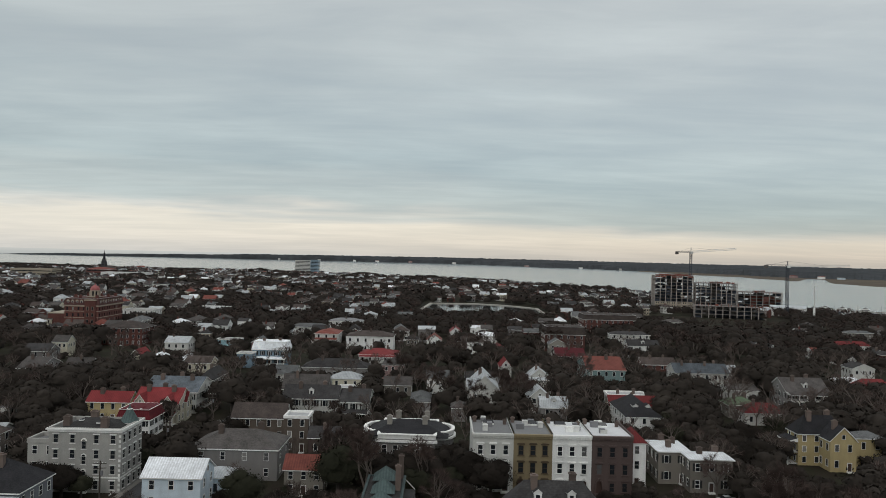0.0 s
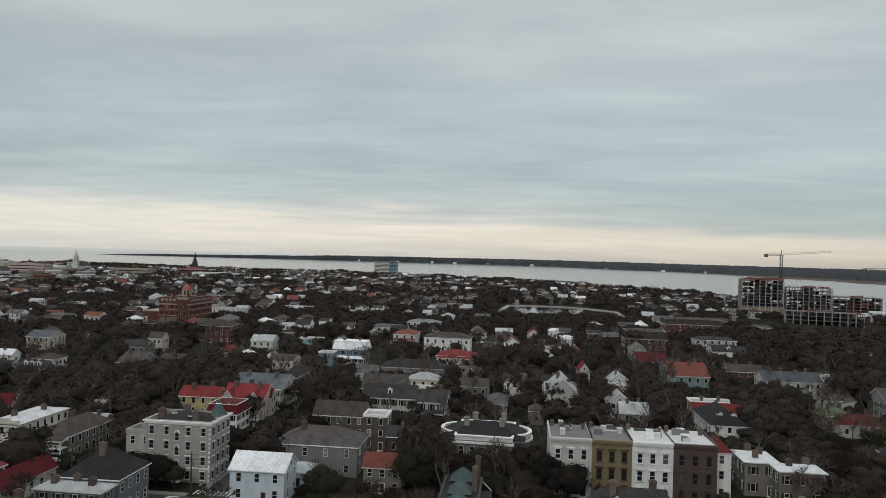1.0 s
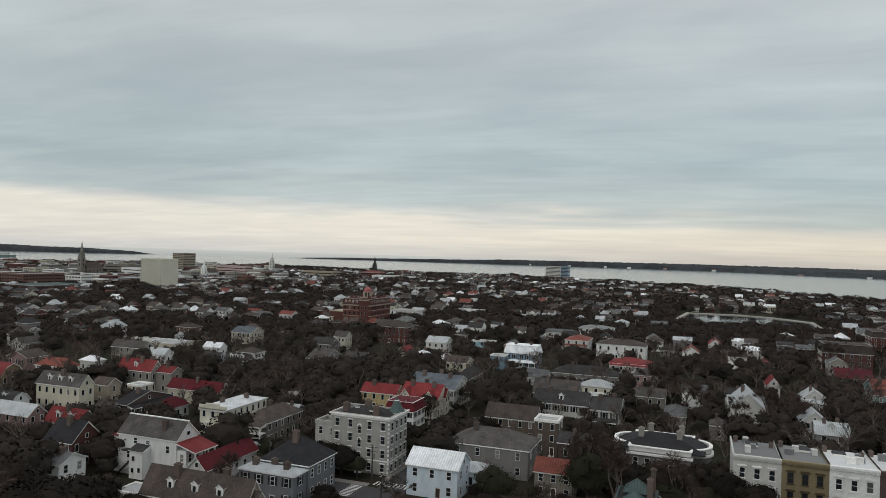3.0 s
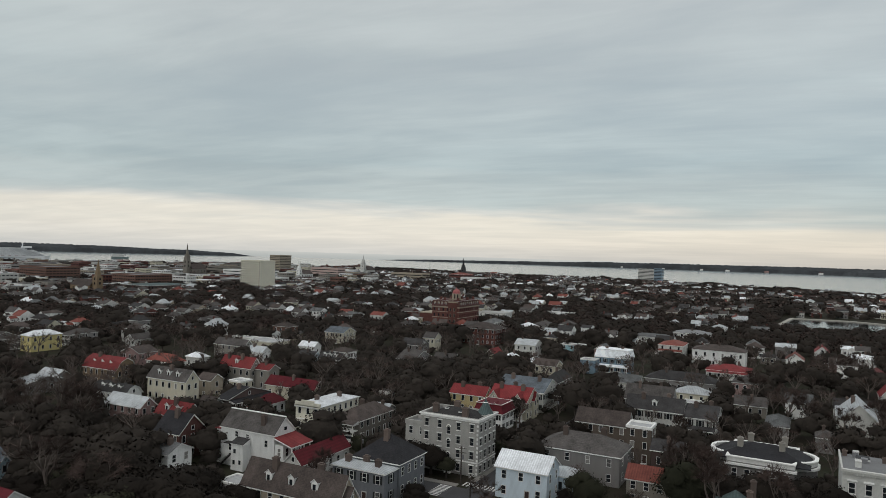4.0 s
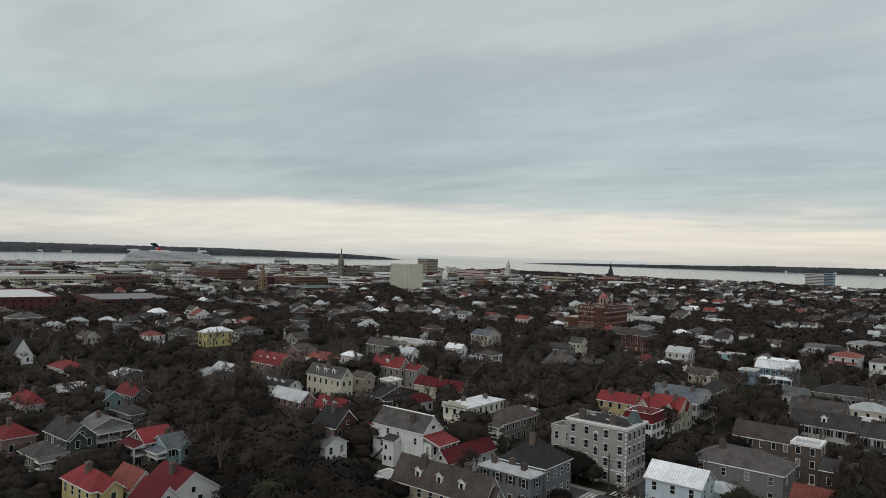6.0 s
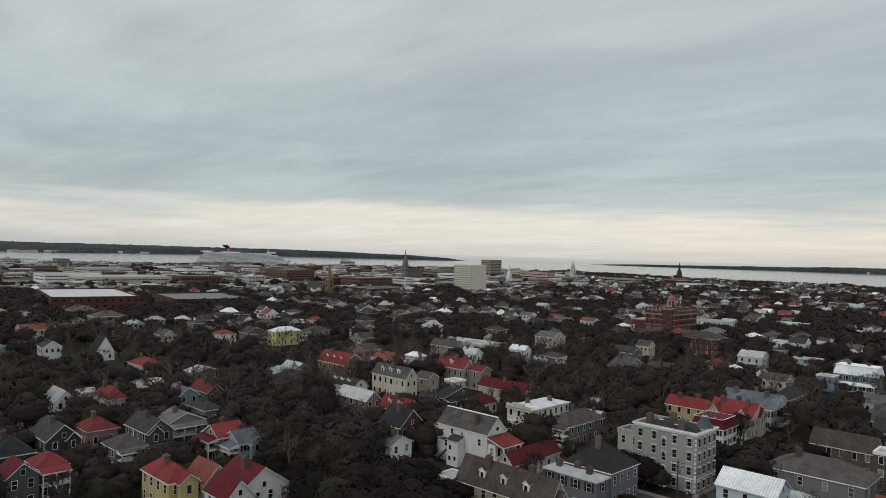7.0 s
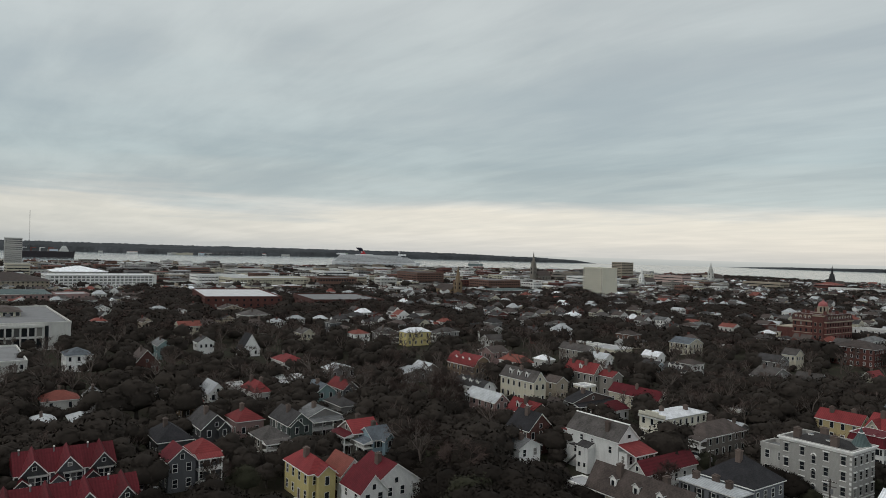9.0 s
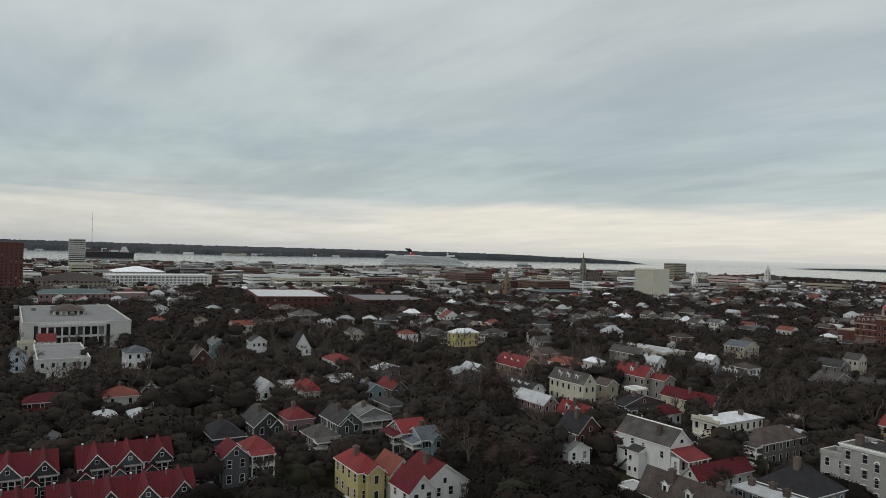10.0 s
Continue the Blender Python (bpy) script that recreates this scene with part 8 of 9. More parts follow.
def joined(name, label, picks):
    """Many trees in one mesh: their trunks and crowns turned, sized and set in place."""
    vs, fs, sl, ns, base = [], [], [], [], 0
    mats = [BARK, LEAF, TWIG, PALEBARK]
    for r, x, y, s, u, turn, leafless in picks:
        kind = "bare_far" if leafless else "oak_far"
        for me in KINDS[kind][int(u * 7919) % len(KINDS[kind])]:
            co = np.empty(len(me.vertices) * 3)
            me.vertices.foreach_get("co", co)
            c, n = math.cos(radians(turn)), math.sin(radians(turn))
            spin = np.array([[c, n, 0], [-n, c, 0], [0, 0, 1]])
            co = co.reshape(-1, 3) @ spin * s + np.array([x, y, 0])
            vs.append(co)
            ns.append(CROWN_LIGHT[me.name] @ spin if me.name in CROWN_LIGHT else np.zeros(co.shape))
            fs += [[base + i for i in p.vertices] for p in me.polygons]
            sl += [mats.index(me.materials[0])] * len(me.polygons)
            base += len(co)
    me = mesh_data(name, np.concatenate(vs).tolist(), fs, mats, sl)
    me.polygons.foreach_set("use_smooth", [True] * len(fs))
    me.normals_split_custom_set_from_vertices(np.concatenate(ns).tolist())
    return tagged(new(name, me), label, "trees", kind="stuff")


def POND_VIEW(x, y):
    """The ground between the camera and the pond: no far houses, and tree sizes fitted to the view."""
    return -25 < x < 108 and 540 < y < 650


def blocked_far(x, y, gap=9.0):
    if abs(x - LAKE[0]) < LAKE[2] + gap and abs(y - LAKE[1]) < LAKE[3] + gap:
        return True
    return any(abs(x - hx) < hw + gap and abs(y - hy) < hd + gap for hx, hy, hw, hd, e, yard in HOUSES)


# ---- plain houses further back, half hidden among the trees ----
def plain_house(x, y, w, d, e, rh, ridge_x, wall, top, chim, rnd):
    words = dict(white="white", pale="pale", buff="buff", grey="grey", cream="cream", stone="stone-coloured", taupe="taupe", pink="pink")
    covers = dict(dark="dark", shingle="grey shingle", brownroof="brown shingle", silver="silver metal", metal="white metal", rustred="rust-red", greyroof="light grey", maroon="maroon")
    root = thing("house", pose(x, y, 0), "plain %s house with a %s roof among trees" % (words[wall], covers[top]), "house", "houses of the old town")
    part("wall", wall_shape(w, d, e, rh, ridge_x, wall_mat(wall)).data("wall"), root)
    part("roof", roof_shape("gable_x" if ridge_x == 1 else "gable_y" if ridge_x == 2 else "hip", w, d, e, rh, 0.35, roof_mat(top), TRIM).data("roof"), root)
    if chim:
        chimney(root, w * rnd.uniform(-.3, .3), d * rnd.uniform(-.2, .2), e - 0.2, e + rh + 1.0)
    sides = faces_of(w, d)
    for side in ("s", "e" if x < 0 else "w"):
        length, m = sides[side]
        for k in range(3):
            put_window(root, m @ pose((k - 1) * length * 0.3, -0.02, e - 2.5), 1.0, 1.6)
    HOUSES.append((x, y, w / 2, d / 2, e, 0.7))


def wall_shape(w, d, e, rh, ridge_x, mat):
    """Four walls with a floor and lid; under a gable the end walls rise to its point."""
    s = Solid(mat).box(-w / 2, -d / 2, -0.3, w / 2, d / 2, e)
    if ridge_x == 1:
        for k in (-1, 1):
            s.add([(k * w / 2, -d / 2, e), (k * w / 2, d / 2, e), (k * w / 2, 0, e + rh)], [(0, 1, 2) if k > 0 else (1, 0, 2)])
    if ridge_x == 2:
        for k in (-1, 1):
            s.add([(-w / 2, k * d / 2, e), (w / 2, k * d / 2, e), (0, k * d / 2, e + rh)], [(0, 1, 2) if k < 0 else (1, 0, 2)])
    return s


def SITE_VIEW(x, y):
    """The ground between the camera and the building site: small trees, none close to it, no far houses, to keep it in
    view.
    """
    return 16.0 < math.degrees(math.atan2(x, y)) < 26.5 and 540 < math.hypot(x, y) < 745


def LEAFY(x, y):
    """The wooded quarter in the west, with few houses."""
    return -93 < math.degrees(math.atan2(x, y)) < -67 and 240 < math.hypot(x, y) < 640


GROVES = [(-59, -42, 106, 215, 1.0, 1.45), (-67, -51, 172, 300, 0.9, 1.35), (2, 6, 128, 160, 0.95, 1.25), (-37, -29, 232, 330, 0.9, 1.3), (-94, -84, 205, 300, 0.85, 1.2), (-14, -5, 205, 245, 0.8, 1.1), (8, 34, 235, 340, 0.85, 1.3), (20, 37, 170, 235, 0.9, 1.2), (9, 18, 150, 200, 0.8, 1.1), (-93, -80, 160, 225, 0.75, 1.15), (-29, -20, 250, 335, 0.9, 1.3), (-33, -28, 165, 225, 0.8, 1.2), (-76, -66, 195, 300, 0.75, 1.1)]


def plain_quarter(seed, r0, r1, most):
    rnd = random.Random(seed)
    done = 0
    for _ in range(4000):
        r = math.sqrt(rnd.uniform(r0 * r0, r1 * r1))
        p = polar(rnd.uniform(-95, 37), r)
        w, d, e = rnd.uniform(7, 12), rnd.uniform(7, 13), rnd.choice((4.0, 6.2, 6.6, 7.2))
        if done >= most or LEAFY(p.x, p.y) or any(a0 < math.degrees(math.atan2(p.x, p.y)) < a1 and q0 - 8 < r < q1 + 8 for a0, a1, q0, q1, s0, s1 in GROVES) or (math.atan2(p.x, p.y) > 0.17 and rnd.random() < 0.65) or blocked_far(p.x, p.y, 7.5) or blocked(p.x, p.y, 7.0, e + 2) or noise.noise(Vector((p.x / 45, p.y / 45, 5))) > 0.12:
            continue
        plain_house(p.x, p.y, w, d, e, rnd.uniform(1.8, 3.2), rnd.choice((0, 0, 1, 1, 1, 2)), rnd.choice(("white", "white", "pale", "pale", "buff", "grey", "cream", "stone", "taupe", "pink")),
                    rnd.choice(("dark", "shingle", "shingle", "brownroof", "brownroof", "silver", "dark", "rustred", "greyroof", "dark", "maroon")), rnd.random() < 0.5, rnd)
        done += 1


plain_quarter(8, 240, 430, 22)
# the houses behind the civic hall
rnd = random.Random(90)
for x, y, w, d, e, rh, ridge, wall, top in ((-530, 88, 9, 11, 9.5, 2.6, 1, "white", "greyroof"), (-588, 109, 9, 9, 7.0, 2.6, 2, "white", "shingle"), (-529, 125, 10, 10, 9.0, 2.4, 0, "grey", "silver"), (-517, 138, 11, 13, 6.6, 2.6, 1, "white", "shingle"), (-467, 139, 12, 17, 6.4, 3.0, 0, "taupe", "brownroof"),
                                            (-470, 173, 14, 19, 8.6, 3.2, 0, "stone", "shingle"), (-357, 84, 10, 12, 8.2, 2.4, 1, "pale", "greyroof"), (-356, 105, 8, 8, 7.0, 2.6, 1, "white", "dark"), (-532, 178, 13, 16, 7.6, 3.0, 1, "buff", "brownroof"), (-430, 118, 10, 13, 7.0, 2.6, 2, "cream", "rustred")):
    if not any(abs(x - hx) < hw + 6 and abs(y - hy) < hd + 6 for hx, hy, hw, hd, he, hyard in HOUSES):
        plain_house(x, y, w, d, e, rh, ridge, wall, top, 1, rnd)


NEAR = spots(1, 100, 300, -96, 38, 7.8, (0.65, 1.4), 0.42)
for k, (a0, a1, r0, r1, s0, s1) in enumerate(GROVES):
    NEAR += spots(60 + k, r0, r1, a0, a1, 6.6, (s0, s1), 0.24)
# the dark grove in the west is nearly all evergreen
NEAR = [(r, x, y, s, u, turn, leafless and not (x < -85 and r < 240 and u > 0.25)) for r, x, y, s, u, turn, leafless in NEAR]
NEAR.sort()
tree("bare", 0, -3.2, 160.0, 1.00, 0)
tree("oak", 1, 7.7, 166.2, 1.05, 67)
tree("oak", 2, 12.1, 160.3, 0.95, 134)
tree("bare", 3, -29.2, 215.2, 0.80, 201)
tree("bare", 4, 11.9, 241.8, 0.95, 268)
tree("bare", 5, 26.8, 252.2, 1.05, 335)
tree("bare", 6, 64.8, 164.1, 0.75, 42)
tree("oak", 7, 82.1, 180.3, 1.15, 109)
tree("oak", 8, 87.7, 205.6, 1.00, 176)
tree("olive", 9, 101.8, 211.6, 1.10, 243)
tree("olive", 10, -100.9, 172.5, 0.70, 310)
tree("oak", 11, -85.4, 219.9, 0.90, 17)
tree("olive", 12, -129.2, 188.2, 0.55, 84)
tree("oak", 13, -124.8, 169.5, 0.60, 151)
tree("bare", 14, -173.0, 122.2, 1.35, 218)
tree("bare", 15, -186.6, 119.4, 1.25, 285)
tree("oak", 16, -13.3, 170.9, 0.80, 352)
tree("oak", 17, -7.0, 172.4, 0.78, 59)
tree("oak", 18, -0.2, 173.9, 0.82, 126)
tree("oak", 19, 3.9, 176.9, 0.90, 193)
tree("olive", 20, 68.5, 206.9, 0.80, 260)
tree("oak", 21, -92.7, 174.7, 0.90, 327)
tree("oak", 22, -125.8, 250.4, 1.00, 34)
tree("bare", 23, -253.6, 149.7, 1.10, 101)
tree("bare", 24, 139.8, 388.1, 1.10, 168)
for i, (x, y, q) in enumerate(((22.8, 256.0, 1.1), (29.5, 259.0, 0.95), (-3.9, 263.0, 1.1), (3.5, 258.0, 1.0), (-15.5, 284.0, 1.15), (57.4, 294.0, 1.1), (8.0, 340.0, 1.2), (20.0, 371.0, 1.2), (64.0, 410.0, 1.2))):
    tree("bare", i, x, y, q, 71 * i)
tree("oak", 2, -87.4, 154.3, 0.85, 40)
tree("oak", 1, -82.0, 154.6, 0.80, 200)
tree("olive", 0, -77.4, 154.0, 0.62, 90)
for i, (x, y, q) in enumerate(((-59.8, 166.5, 0.62), (-59.4, 175.0, 0.7), (-58.6, 184.5, 0.75), (-59.5, 196.0, 0.8), (-58.8, 206.5, 0.85), (-59.6, 218.0, 0.9), (-73.4, 178.0, 0.55), (-73.8, 189.0, 0.62), (-73.6, 199.5, 0.6), (-98.0, 160.5, 0.75), (-103.5, 154.5, 0.8), (-96.5, 153.5, 0.6))):
    tree("olive" if i % 4 == 2 else "oak", i, x, y, q, 53 * i)
for r, x, y, s, u, turn, leafless in NEAR[:260]:
    tree("bare" if leafless else "olive" if u < 0.32 else "oak", int(u * 7919), x, y, s, turn)
joined("woods", "dark evergreen oaks and brown leafless trees between the houses", NEAR[260:] + spots(2, 300, 440, -96, 38, 10.0, (0.78, 1.25), 0.48))


def palm(x, y, h, turn, seed):
    """A palmetto: a rough straight trunk under a round head of drooping fan fronds."""
    rnd = random.Random(seed)
    root = thing("palm_tree", pose(x, y, 0, 0, 0, turn), "tall palmetto with a round head of drooping fronds", "palm tree", "palmettos between the houses")
    t = Solid(BARK)
    limb(t, Vector((0, 0, -0.1)), Vector((0.2, 0, h)), 0.26, 0.2, 8)
    part("trunk", t.data("trunk"), root)
    v, f = [], []
    for i in range(46):
        a, up = i * 2.4, 1.1 - 1.9 * (i / 46)
        way = Vector((math.cos(a), math.sin(a), up)).normalized()
        side = Vector((-math.sin(a), math.cos(a), 0)) * 0.34
        p0 = Vector((0.2, 0, h)) + way * 0.2
        p1 = p0 + way * rnd.uniform(0.9, 1.3)
        p2 = p1 + way * 0.7 + Vector((0, 0, -0.7))
        k = len(v)
        v += [p0 - side * 0.2, p0 + side * 0.2, p1 - side, p1 + side, p2 - side * 0.5, p2 + side * 0.5]
        f += [(k, k + 1, k + 3, k + 2), (k + 2, k + 3, k + 5, k + 4)]
    part("fronds", mesh_data("fronds", v, f, [LEAF_OLIVE]), root)


palm(-144.6, 255.2, 8.0, 0, 0)
palm(-177.7, 96.5, 7.0, 37, 1)
palm(-53.9, 187.9, 6.5, 74, 2)
palm(-46.5, 186.1, 6.0, 111, 3)
palm(87.2, 340.4, 6.0, 148, 4)
palm(72.3, 224.7, 6.0, 185, 5)
palm(-180.2, 106.3, 6.0, 222, 6)
palm(-170.8, 170.1, 6.0, 259, 7)
palm(-183.9, 218.8, 6.0, 296, 8)

# ---- the further town: houses and woods too far to tell apart singly ----
def far_town(seed, r0, r1):
    rnd = random.Random(seed)
    tops = ["dark", "shingle", "brownroof", "silver", "metal", "rustred", "greyroof"]
    walls = ["white", "pale", "buff", "grey", "cream", "brick"]
    mats = [wall_mat(w) for w in walls] + [roof_mat(t) for t in tops]
    s = Solid(*mats)
    step, n = 21.0, int(r1 / 21.0) + 1
    for i in range(-n, n):
        for j in range(-8, n):
            x, y = (i + rnd.uniform(.2, .8)) * step, (j + rnd.uniform(.2, .8)) * step
            r, a = math.hypot(x, y), math.degrees(math.atan2(x, y))
            if not (r0 < r < min(r1, shore(a) - 25) and -97 < a < 40) or rnd.random() < 0.32 + 2.4 * max(0.0, noise.noise(Vector((x / 70, y / 70, 5)))) or DENSE(r, a) or blocked_far(x, y) or POND_VIEW(x, y) or SITE_VIEW(x, y) or (LEAFY(x, y) and rnd.random() < 0.6) or (a > 13 and r < 830 and rnd.random() < 0.62):
                continue
            w, d, e, h = rnd.uniform(3.2, 5.8), rnd.uniform(3.2, 6.0), rnd.choice((4.6, 6.2, 6.8, 7.2, 8.0)), rnd.uniform(1.6, 3.6)
            k, t = rnd.choice((0, 0, 0, 1, 1, 2, 3, 4, 5)), len(walls) + rnd.choice((0, 0, 0, 0, 1, 1, 1, 1, 2, 2, 2, 2, 3, 3, 4, 5, 6, 6))
            single, hip, o = r < 505, rnd.random() < 0.5, 0.4
            wall = Solid(*mats, GLASS) if single else s
            roof = Solid(*mats) if single else s
            g, ox, oy = len(mats), (x if single else 0.0), (y if single else 0.0)
            x, y = x - ox, y - oy
            wall.box(x - w, y - d, 0, x + w, y + d, e, k)
            v = [(x - w - o, y - d - o, e), (x + w + o, y - d - o, e), (x + w + o, y + d + o, e), (x - w - o, y + d + o, e)]
            if hip:
                roof.add(v + [(x, y - d * .4, e + h), (x, y + d * .4, e + h)], [(0, 1, 4), (1, 2, 5, 4), (2, 3, 5), (3, 0, 4, 5)], t)
            else:
                roof.add(v + [(x - w - o, y, e + h), (x + w + o, y, e + h)], [(0, 1, 5, 4), (2, 3, 4, 5), (0, 4, 3), (1, 2, 5)], [t, t, k, k])
            roof.box(x - w - 0.3, y - d - 0.3, e - 0.32, x + w + 0.3, y + d + 0.3, e - 0.01, 0)
            if rnd.random() < 0.55:
                cx, cy = x + rnd.uniform(-0.5, 0.5) * w, y + rnd.uniform(-0.4, 0.4) * d
                roof.box(cx - 0.45, cy - 0.45, e, cx + 0.45, cy + 0.45, e + h + rnd.uniform(0.6, 1.4), len(walls) - 1)
            if rnd.random() < 0.6:
                # a gabled front wing, or a low lean-to
                q, u, z = rnd.uniform(1.6, 2.6), rnd.uniform(1.2, 3.0), e * rnd.uniform(0.75, 1.0)
                cx = x + rnd.uniform(-0.5, 0.5) * w
                wall.box(cx - q, y - d - 2 * u, 0, cx + q, y - d, z, k)
                roof.add([(cx - q - 0.3, y - d - 2 * u - 0.3, z), (cx + q + 0.3, y - d - 2 * u - 0.3, z), (cx + q + 0.3, y - d + 1.5, z), (cx - q - 0.3, y - d + 1.5, z), (cx, y - d - 2 * u - 0.3, z + q * 0.8), (cx, y - d + 2.5, z + q * 0.8)],
                         [(1, 2, 5, 4), (3, 0, 4, 5), (0, 1, 4)], [t, t, k])
            for z in ((1.2, 4.4) if e > 6 else (1.3,)):
                for q in range(3):
                    xx, yy, xs = x + (q - 1) * w * 0.62, y + (q - 1) * d * 0.62, (x + w + 0.04 if x + ox < 0 else x - w - 0.04)
                    wall.add([(xx - 0.5, y - d - 0.04, z), (xx + 0.5, y - d - 0.04, z), (xx + 0.5, y - d - 0.04, z + 1.6), (xx - 0.5, y - d - 0.04, z + 1.6)], [(0, 1, 2, 3)], g)
                    wall.add([(xs, yy - 0.5, z), (xs, yy + 0.5, z), (xs, yy + 0.5, z + 1.6), (xs, yy - 0.5, z + 1.6)], [(0, 1, 2, 3)], g)
            if single:
                words, covers = ("white", "pale grey", "buff", "grey", "cream", "red brick"), ("dark", "grey shingle", "brown", "silver", "white metal", "rust-red", "light grey")
                root = thing("house", pose(ox, oy, 0), "small %s house under a %s roof among trees" % (words[k], covers[t - len(walls)]), "house", "houses of the old town")
                part("wall", wall.data("wall"), root)
                part("roof", roof.data("roof"), root)
    s.mats = (*mats, GLASS)
    return tagged(new("far_houses", s.data("far_houses")), "crowded far houses with grey, white and red roofs", "houses", kind="stuff")


def town_blocks(seed):
    """The denser quarter by the harbour: flat-roofed offices, shops and garages, close together."""
    rnd = random.Random(seed)
    walls, tops = ["white", "pale", "buff", "grey", "cream", "rust", "stone", "brick"], [PALEDECK, GRAVEL, roof_mat("silver"), roof_mat("shingle"), roof_mat("rustred")]
    s = Solid(*[wall_mat(w) for w in walls], *tops, GLASS)
    g = len(walls) + len(tops)
    step = 33.0
    for i in range(-70, 10):
        for j in range(-4, 66):
            x, y = (i + rnd.uniform(.25, .75)) * step, (j + rnd.uniform(.25, .75)) * step
            r, a = math.hypot(x, y), math.degrees(math.atan2(x, y))
            if not (DENSE(r, a) and r < shore(a) - 30) or rnd.random() < (0.34 if r < 1040 and a < -52 else 0.26) or blocked_far(x, y, 16.0):
                continue
            w, d, h, k = rnd.uniform(8, 15), rnd.uniform(8, 15), rnd.choice((4, 5, 6, 7, 8, 9, 10, 13)) * rnd.uniform(0.9, 1.1), rnd.choice((0, 0, 1, 1, 2, 2, 3, 3, 4, 5, 5, 6, 6, 7, 7))
            h = min(h, rnd.uniform(4.0, 7.0)) if r < 1040 and a < -52 else h
            t = len(walls) + rnd.choice((0, 0, 1, 1, 1, 2, 3, 3, 3, 4))
            s.box(x - w, y - d, 0, x + w, y + d, h, k).box(x - w + 0.4, y - d + 0.4, h, x + w - 0.4, y + d - 0.4, h + 0.25, t)
            if rnd.random() < 0.6:
                u, q = rnd.uniform(-w * .6, w * .4), rnd.uniform(-d * .6, d * .4)
                s.box(x + u, y + q, h + 0.25, x + u + rnd.uniform(2, 6), y + q + rnd.uniform(2, 6), h + rnd.uniform(1.5, 3.4), rnd.choice((k, 1, 3)))
            fl = max(1, int(h / 3.6))
            for z in range(fl):
                z0 = 0.9 + z * h / fl
                for n in range(5):
                    xx, yy = x + (n - 2) * w * 0.37, y + (n - 2) * d * 0.37
                    s.add([(xx - w * .11, y - d - 0.05, z0), (xx + w * .11, y - d - 0.05, z0), (xx + w * .11, y - d - 0.05, z0 + 1.6), (xx - w * .11, y - d - 0.05, z0 + 1.6)], [(0, 1, 2, 3)], g)
                    s.add([(x + w + 0.05, yy - d * .11, z0), (x + w + 0.05, yy + d * .11, z0), (x + w + 0.05, yy + d * .11, z0 + 1.6), (x + w + 0.05, yy - d * .11, z0 + 1.6)], [(0, 1, 2, 3)], g)
    return tagged(new("far_town_blocks", s.data("far_town_blocks")), "crowded pale flat-roofed offices and shops near the harbour", "buildings", kind="stuff")


def DENSE(r, a):
    return -97 < a < -33 and r > 840 + 5.5 * max(0.0, a + 60) * 2.0


far_town(5, 430, 1900)
town_blocks(6)


def before_hall(x, y):
    """The camera side of the market hall and the long brick hall, kept free of trees so that their walls show."""
    return -690 < x < -635 and 16 < y < 108 or -590 < x + 0.21 * (y - 212) < -535 and 165 < y < 255


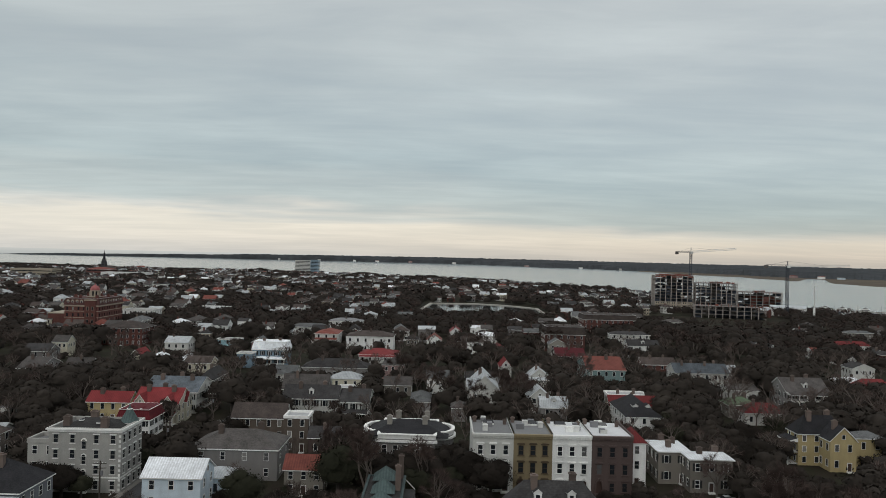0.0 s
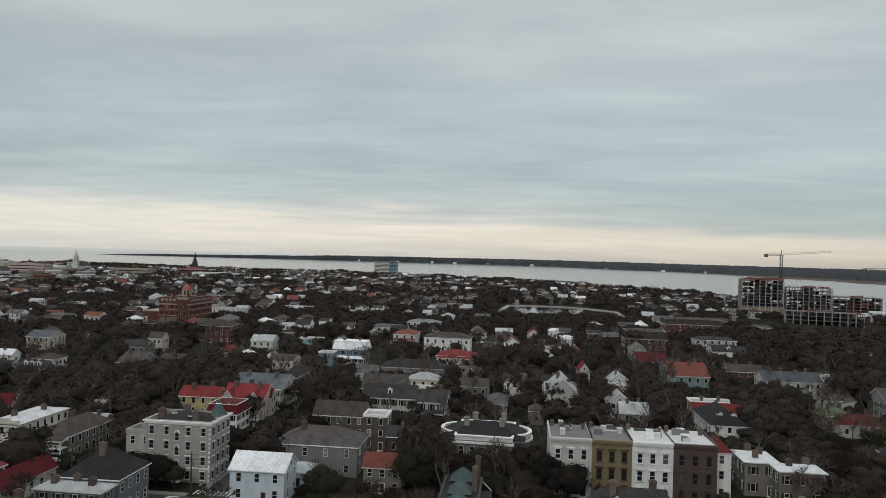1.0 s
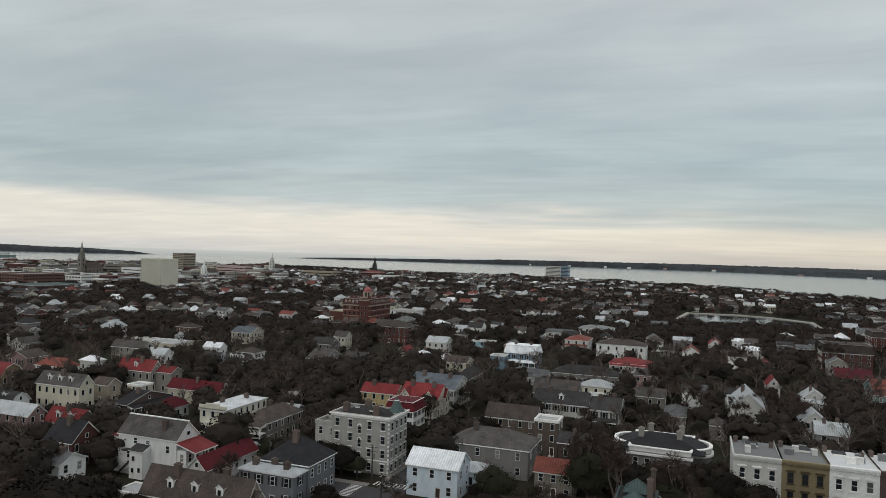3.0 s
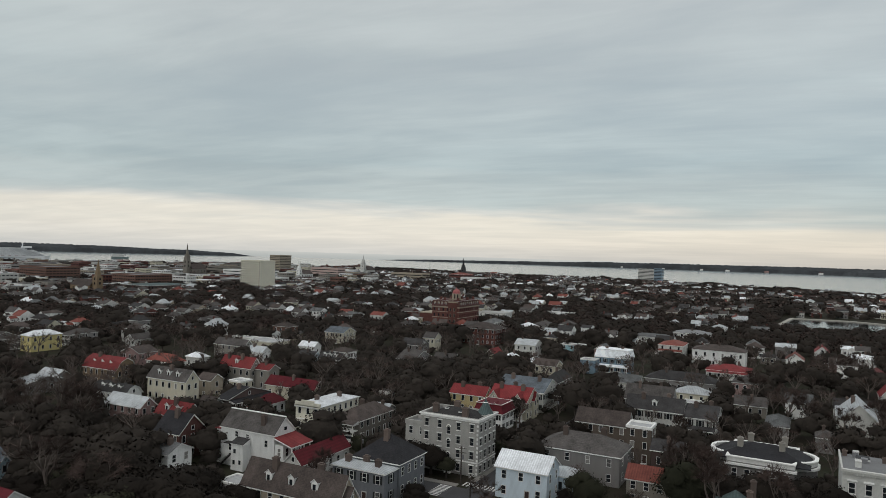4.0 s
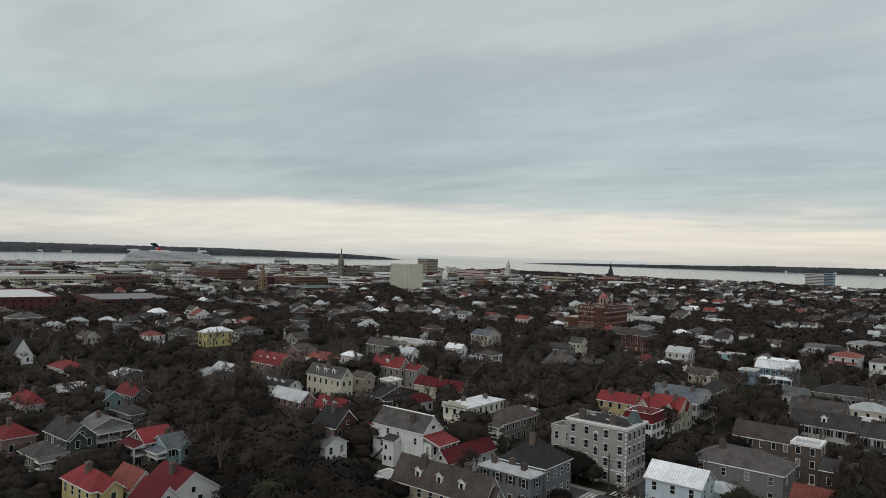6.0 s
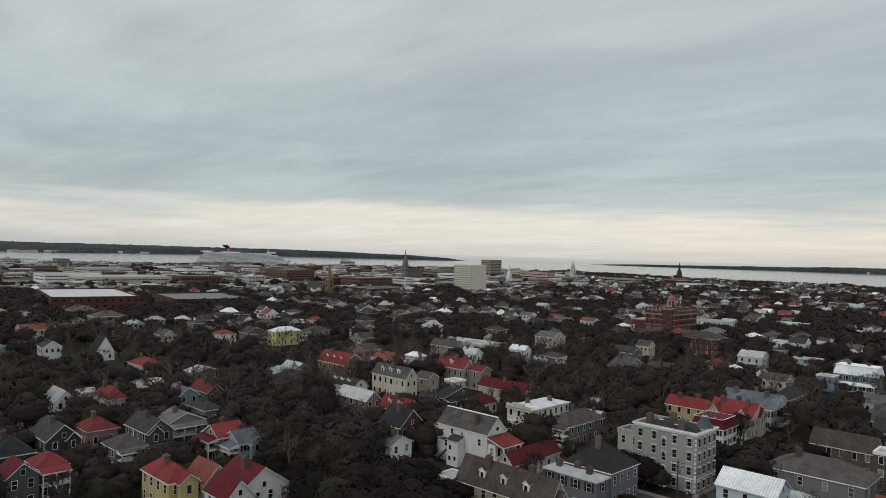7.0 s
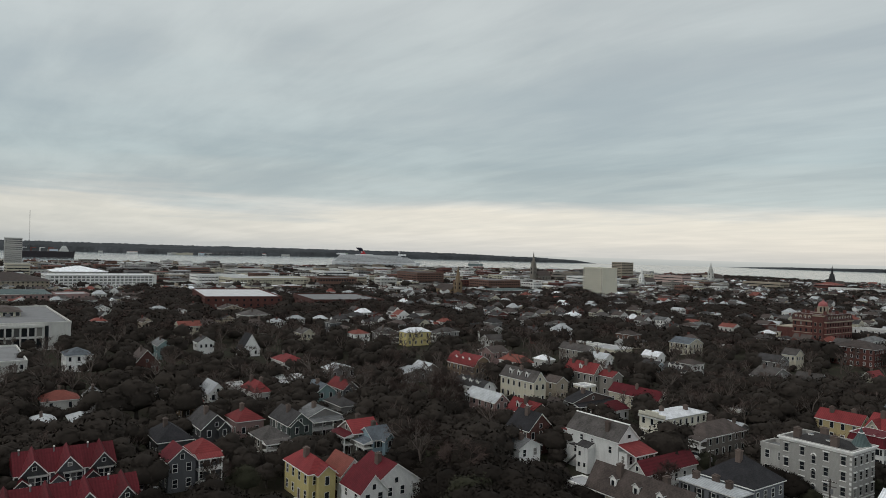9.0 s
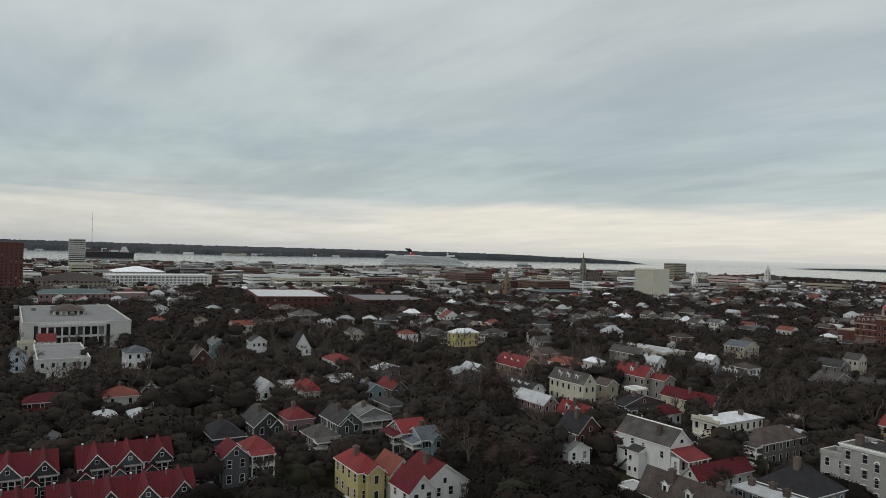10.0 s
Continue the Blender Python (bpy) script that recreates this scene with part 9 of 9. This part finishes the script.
def far_woods(seed, r0, r1, step, facets, name, mat, share, scale, spread, heart=False):
    rng, rnd = np.random.default_rng(seed), random.Random(seed)
    centres = []
    n = int(r1 / step) + 1
    for i in range(-n, n):
        for j in range(-int(300 / step), n):
            x, y = (i + rnd.random()) * step, (j + rnd.random()) * step
            r, a = math.hypot(x, y), math.degrees(math.atan2(x, y))
            if r0 < r < min(r1, shore(a) - 6) and -98 < a < 41 and rnd.random() < share * (0.3 if DENSE(r, a) else 1.0) * (0.95 + 1.0 * noise.noise(Vector((x / 70, y / 70, 5)))) and not blocked_far(x, y, 2.5) and not (POND_VIEW(x, y) and rnd.random() < 0.06) and not (SITE_VIEW(x, y) and r > 690) and not before_hall(x, y):
                centres.append((x, y, (0.62 if SITE_VIEW(x, y) else 0.92 if POND_VIEW(x, y) else 1.0) * rnd.uniform(0.66, 1.08) + (0.2 if LEAFY(x, y) else 0.0) + 0.85 * max(0.0, noise.noise(Vector((x / 70, y / 70, 5))))))
    c = np.array(centres)
    k = len(c)
    p = rng.normal(size=(k, facets, 3))
    p /= np.linalg.norm(p, axis=2, keepdims=True)
    p[..., 2] = np.abs(p[..., 2]) * 0.9
    q = p * (0.86 + 0.25 * rng.random((k, facets, 1))) * np.array([spread, spread, 4.2]) * c[:, None, 2:3]
    q[..., 2] += 4.4 * c[:, None, 2]
    q[..., 0] += c[:, None, 0]
    q[..., 1] += c[:, None, 1]
    up = p + rng.normal(size=(k, facets, 3)) * 0.4
    up /= np.linalg.norm(up, axis=2, keepdims=True)
    a = np.cross(up, rng.normal(size=(k, facets, 3)))
    a /= np.linalg.norm(a, axis=2, keepdims=True)
    size = scale * (0.55 + 0.9 * rng.random((k, facets, 1))) * c[:, None, 2:3]
    a, b = a * size, np.cross(up, a) * size
    v = np.stack([q + a, q + b * 0.95 - a * 0.6, q - b * 0.95 - a * 0.6], axis=2).reshape(-1, 3)
    f = np.arange(len(v)).reshape(-1, 3).tolist()
    light = np.repeat(p * 1.0 + up * 0.4 + np.array([0, 0, 0.6]), 3, axis=1).reshape(-1, 3)
    if heart:
        # a lumpy closed heart inside each crown, under its leaves
        ring = [(math.cos(h + j * 0.5) * math.cos(e), math.sin(h + j * 0.5) * math.cos(e), math.sin(e)) for j, e in enumerate((-0.5, 0.15, 0.8)) for h in np.arange(6) * math.pi / 3] + [(0, 0, 1)]
        ring = np.array(ring)
        lump = ring[None] * (0.74 + 0.28 * rng.random((k, 19, 1))) * np.array([spread, spread, 4.2]) * c[:, None, 2:3]
        lump += np.stack([c[:, 0], c[:, 1], 4.4 * c[:, 2]], axis=1)[:, None]
        skin = [t for j in (0, 6) for i in range(6) for t in ((j + i, j + (i + 1) % 6, j + 6 + i), (j + (i + 1) % 6, j + 6 + (i + 1) % 6, j + 6 + i))] + [(12 + i, 12 + (i + 1) % 6, 18) for i in range(6)]
        f += (len(v) + np.arange(k)[:, None, None] * 19 + np.array(skin)[None]).reshape(-1, 3).tolist()
        v = np.concatenate([v, lump.reshape(-1, 3)])
        light = np.concatenate([light, np.tile(ring + np.array([0, 0, 0.6]), (k, 1))])
    me = mesh_data(name, v.tolist(), f, [mat])
    me.polygons.foreach_set("use_smooth", [True] * len(f))
    me.normals_split_custom_set_from_vertices((light / np.linalg.norm(light, axis=1, keepdims=True)).tolist())
    return tagged(new(name, me), "dense dark tree crowns between the far houses" if mat is LEAF else "brown leafless crowns between the far houses", "trees", kind="stuff")


far_woods(21, 430, 820, 9.5, 84, "far_evergreen_woods", LEAF, 0.62, 0.62, 5.2, True)
far_woods(22, 430, 820, 9.0, 84, "far_leafless_woods", TWIG, 0.92, 0.36, 5.8)
far_woods(23, 820, 2350, 15.0, 34, "distant_evergreen_woods", LEAF, 0.62, 1.1, 7.2, True)
far_woods(24, 820, 2350, 17.0, 26, "distant_leafless_woods", TWIG, 0.85, 0.95, 6.5)
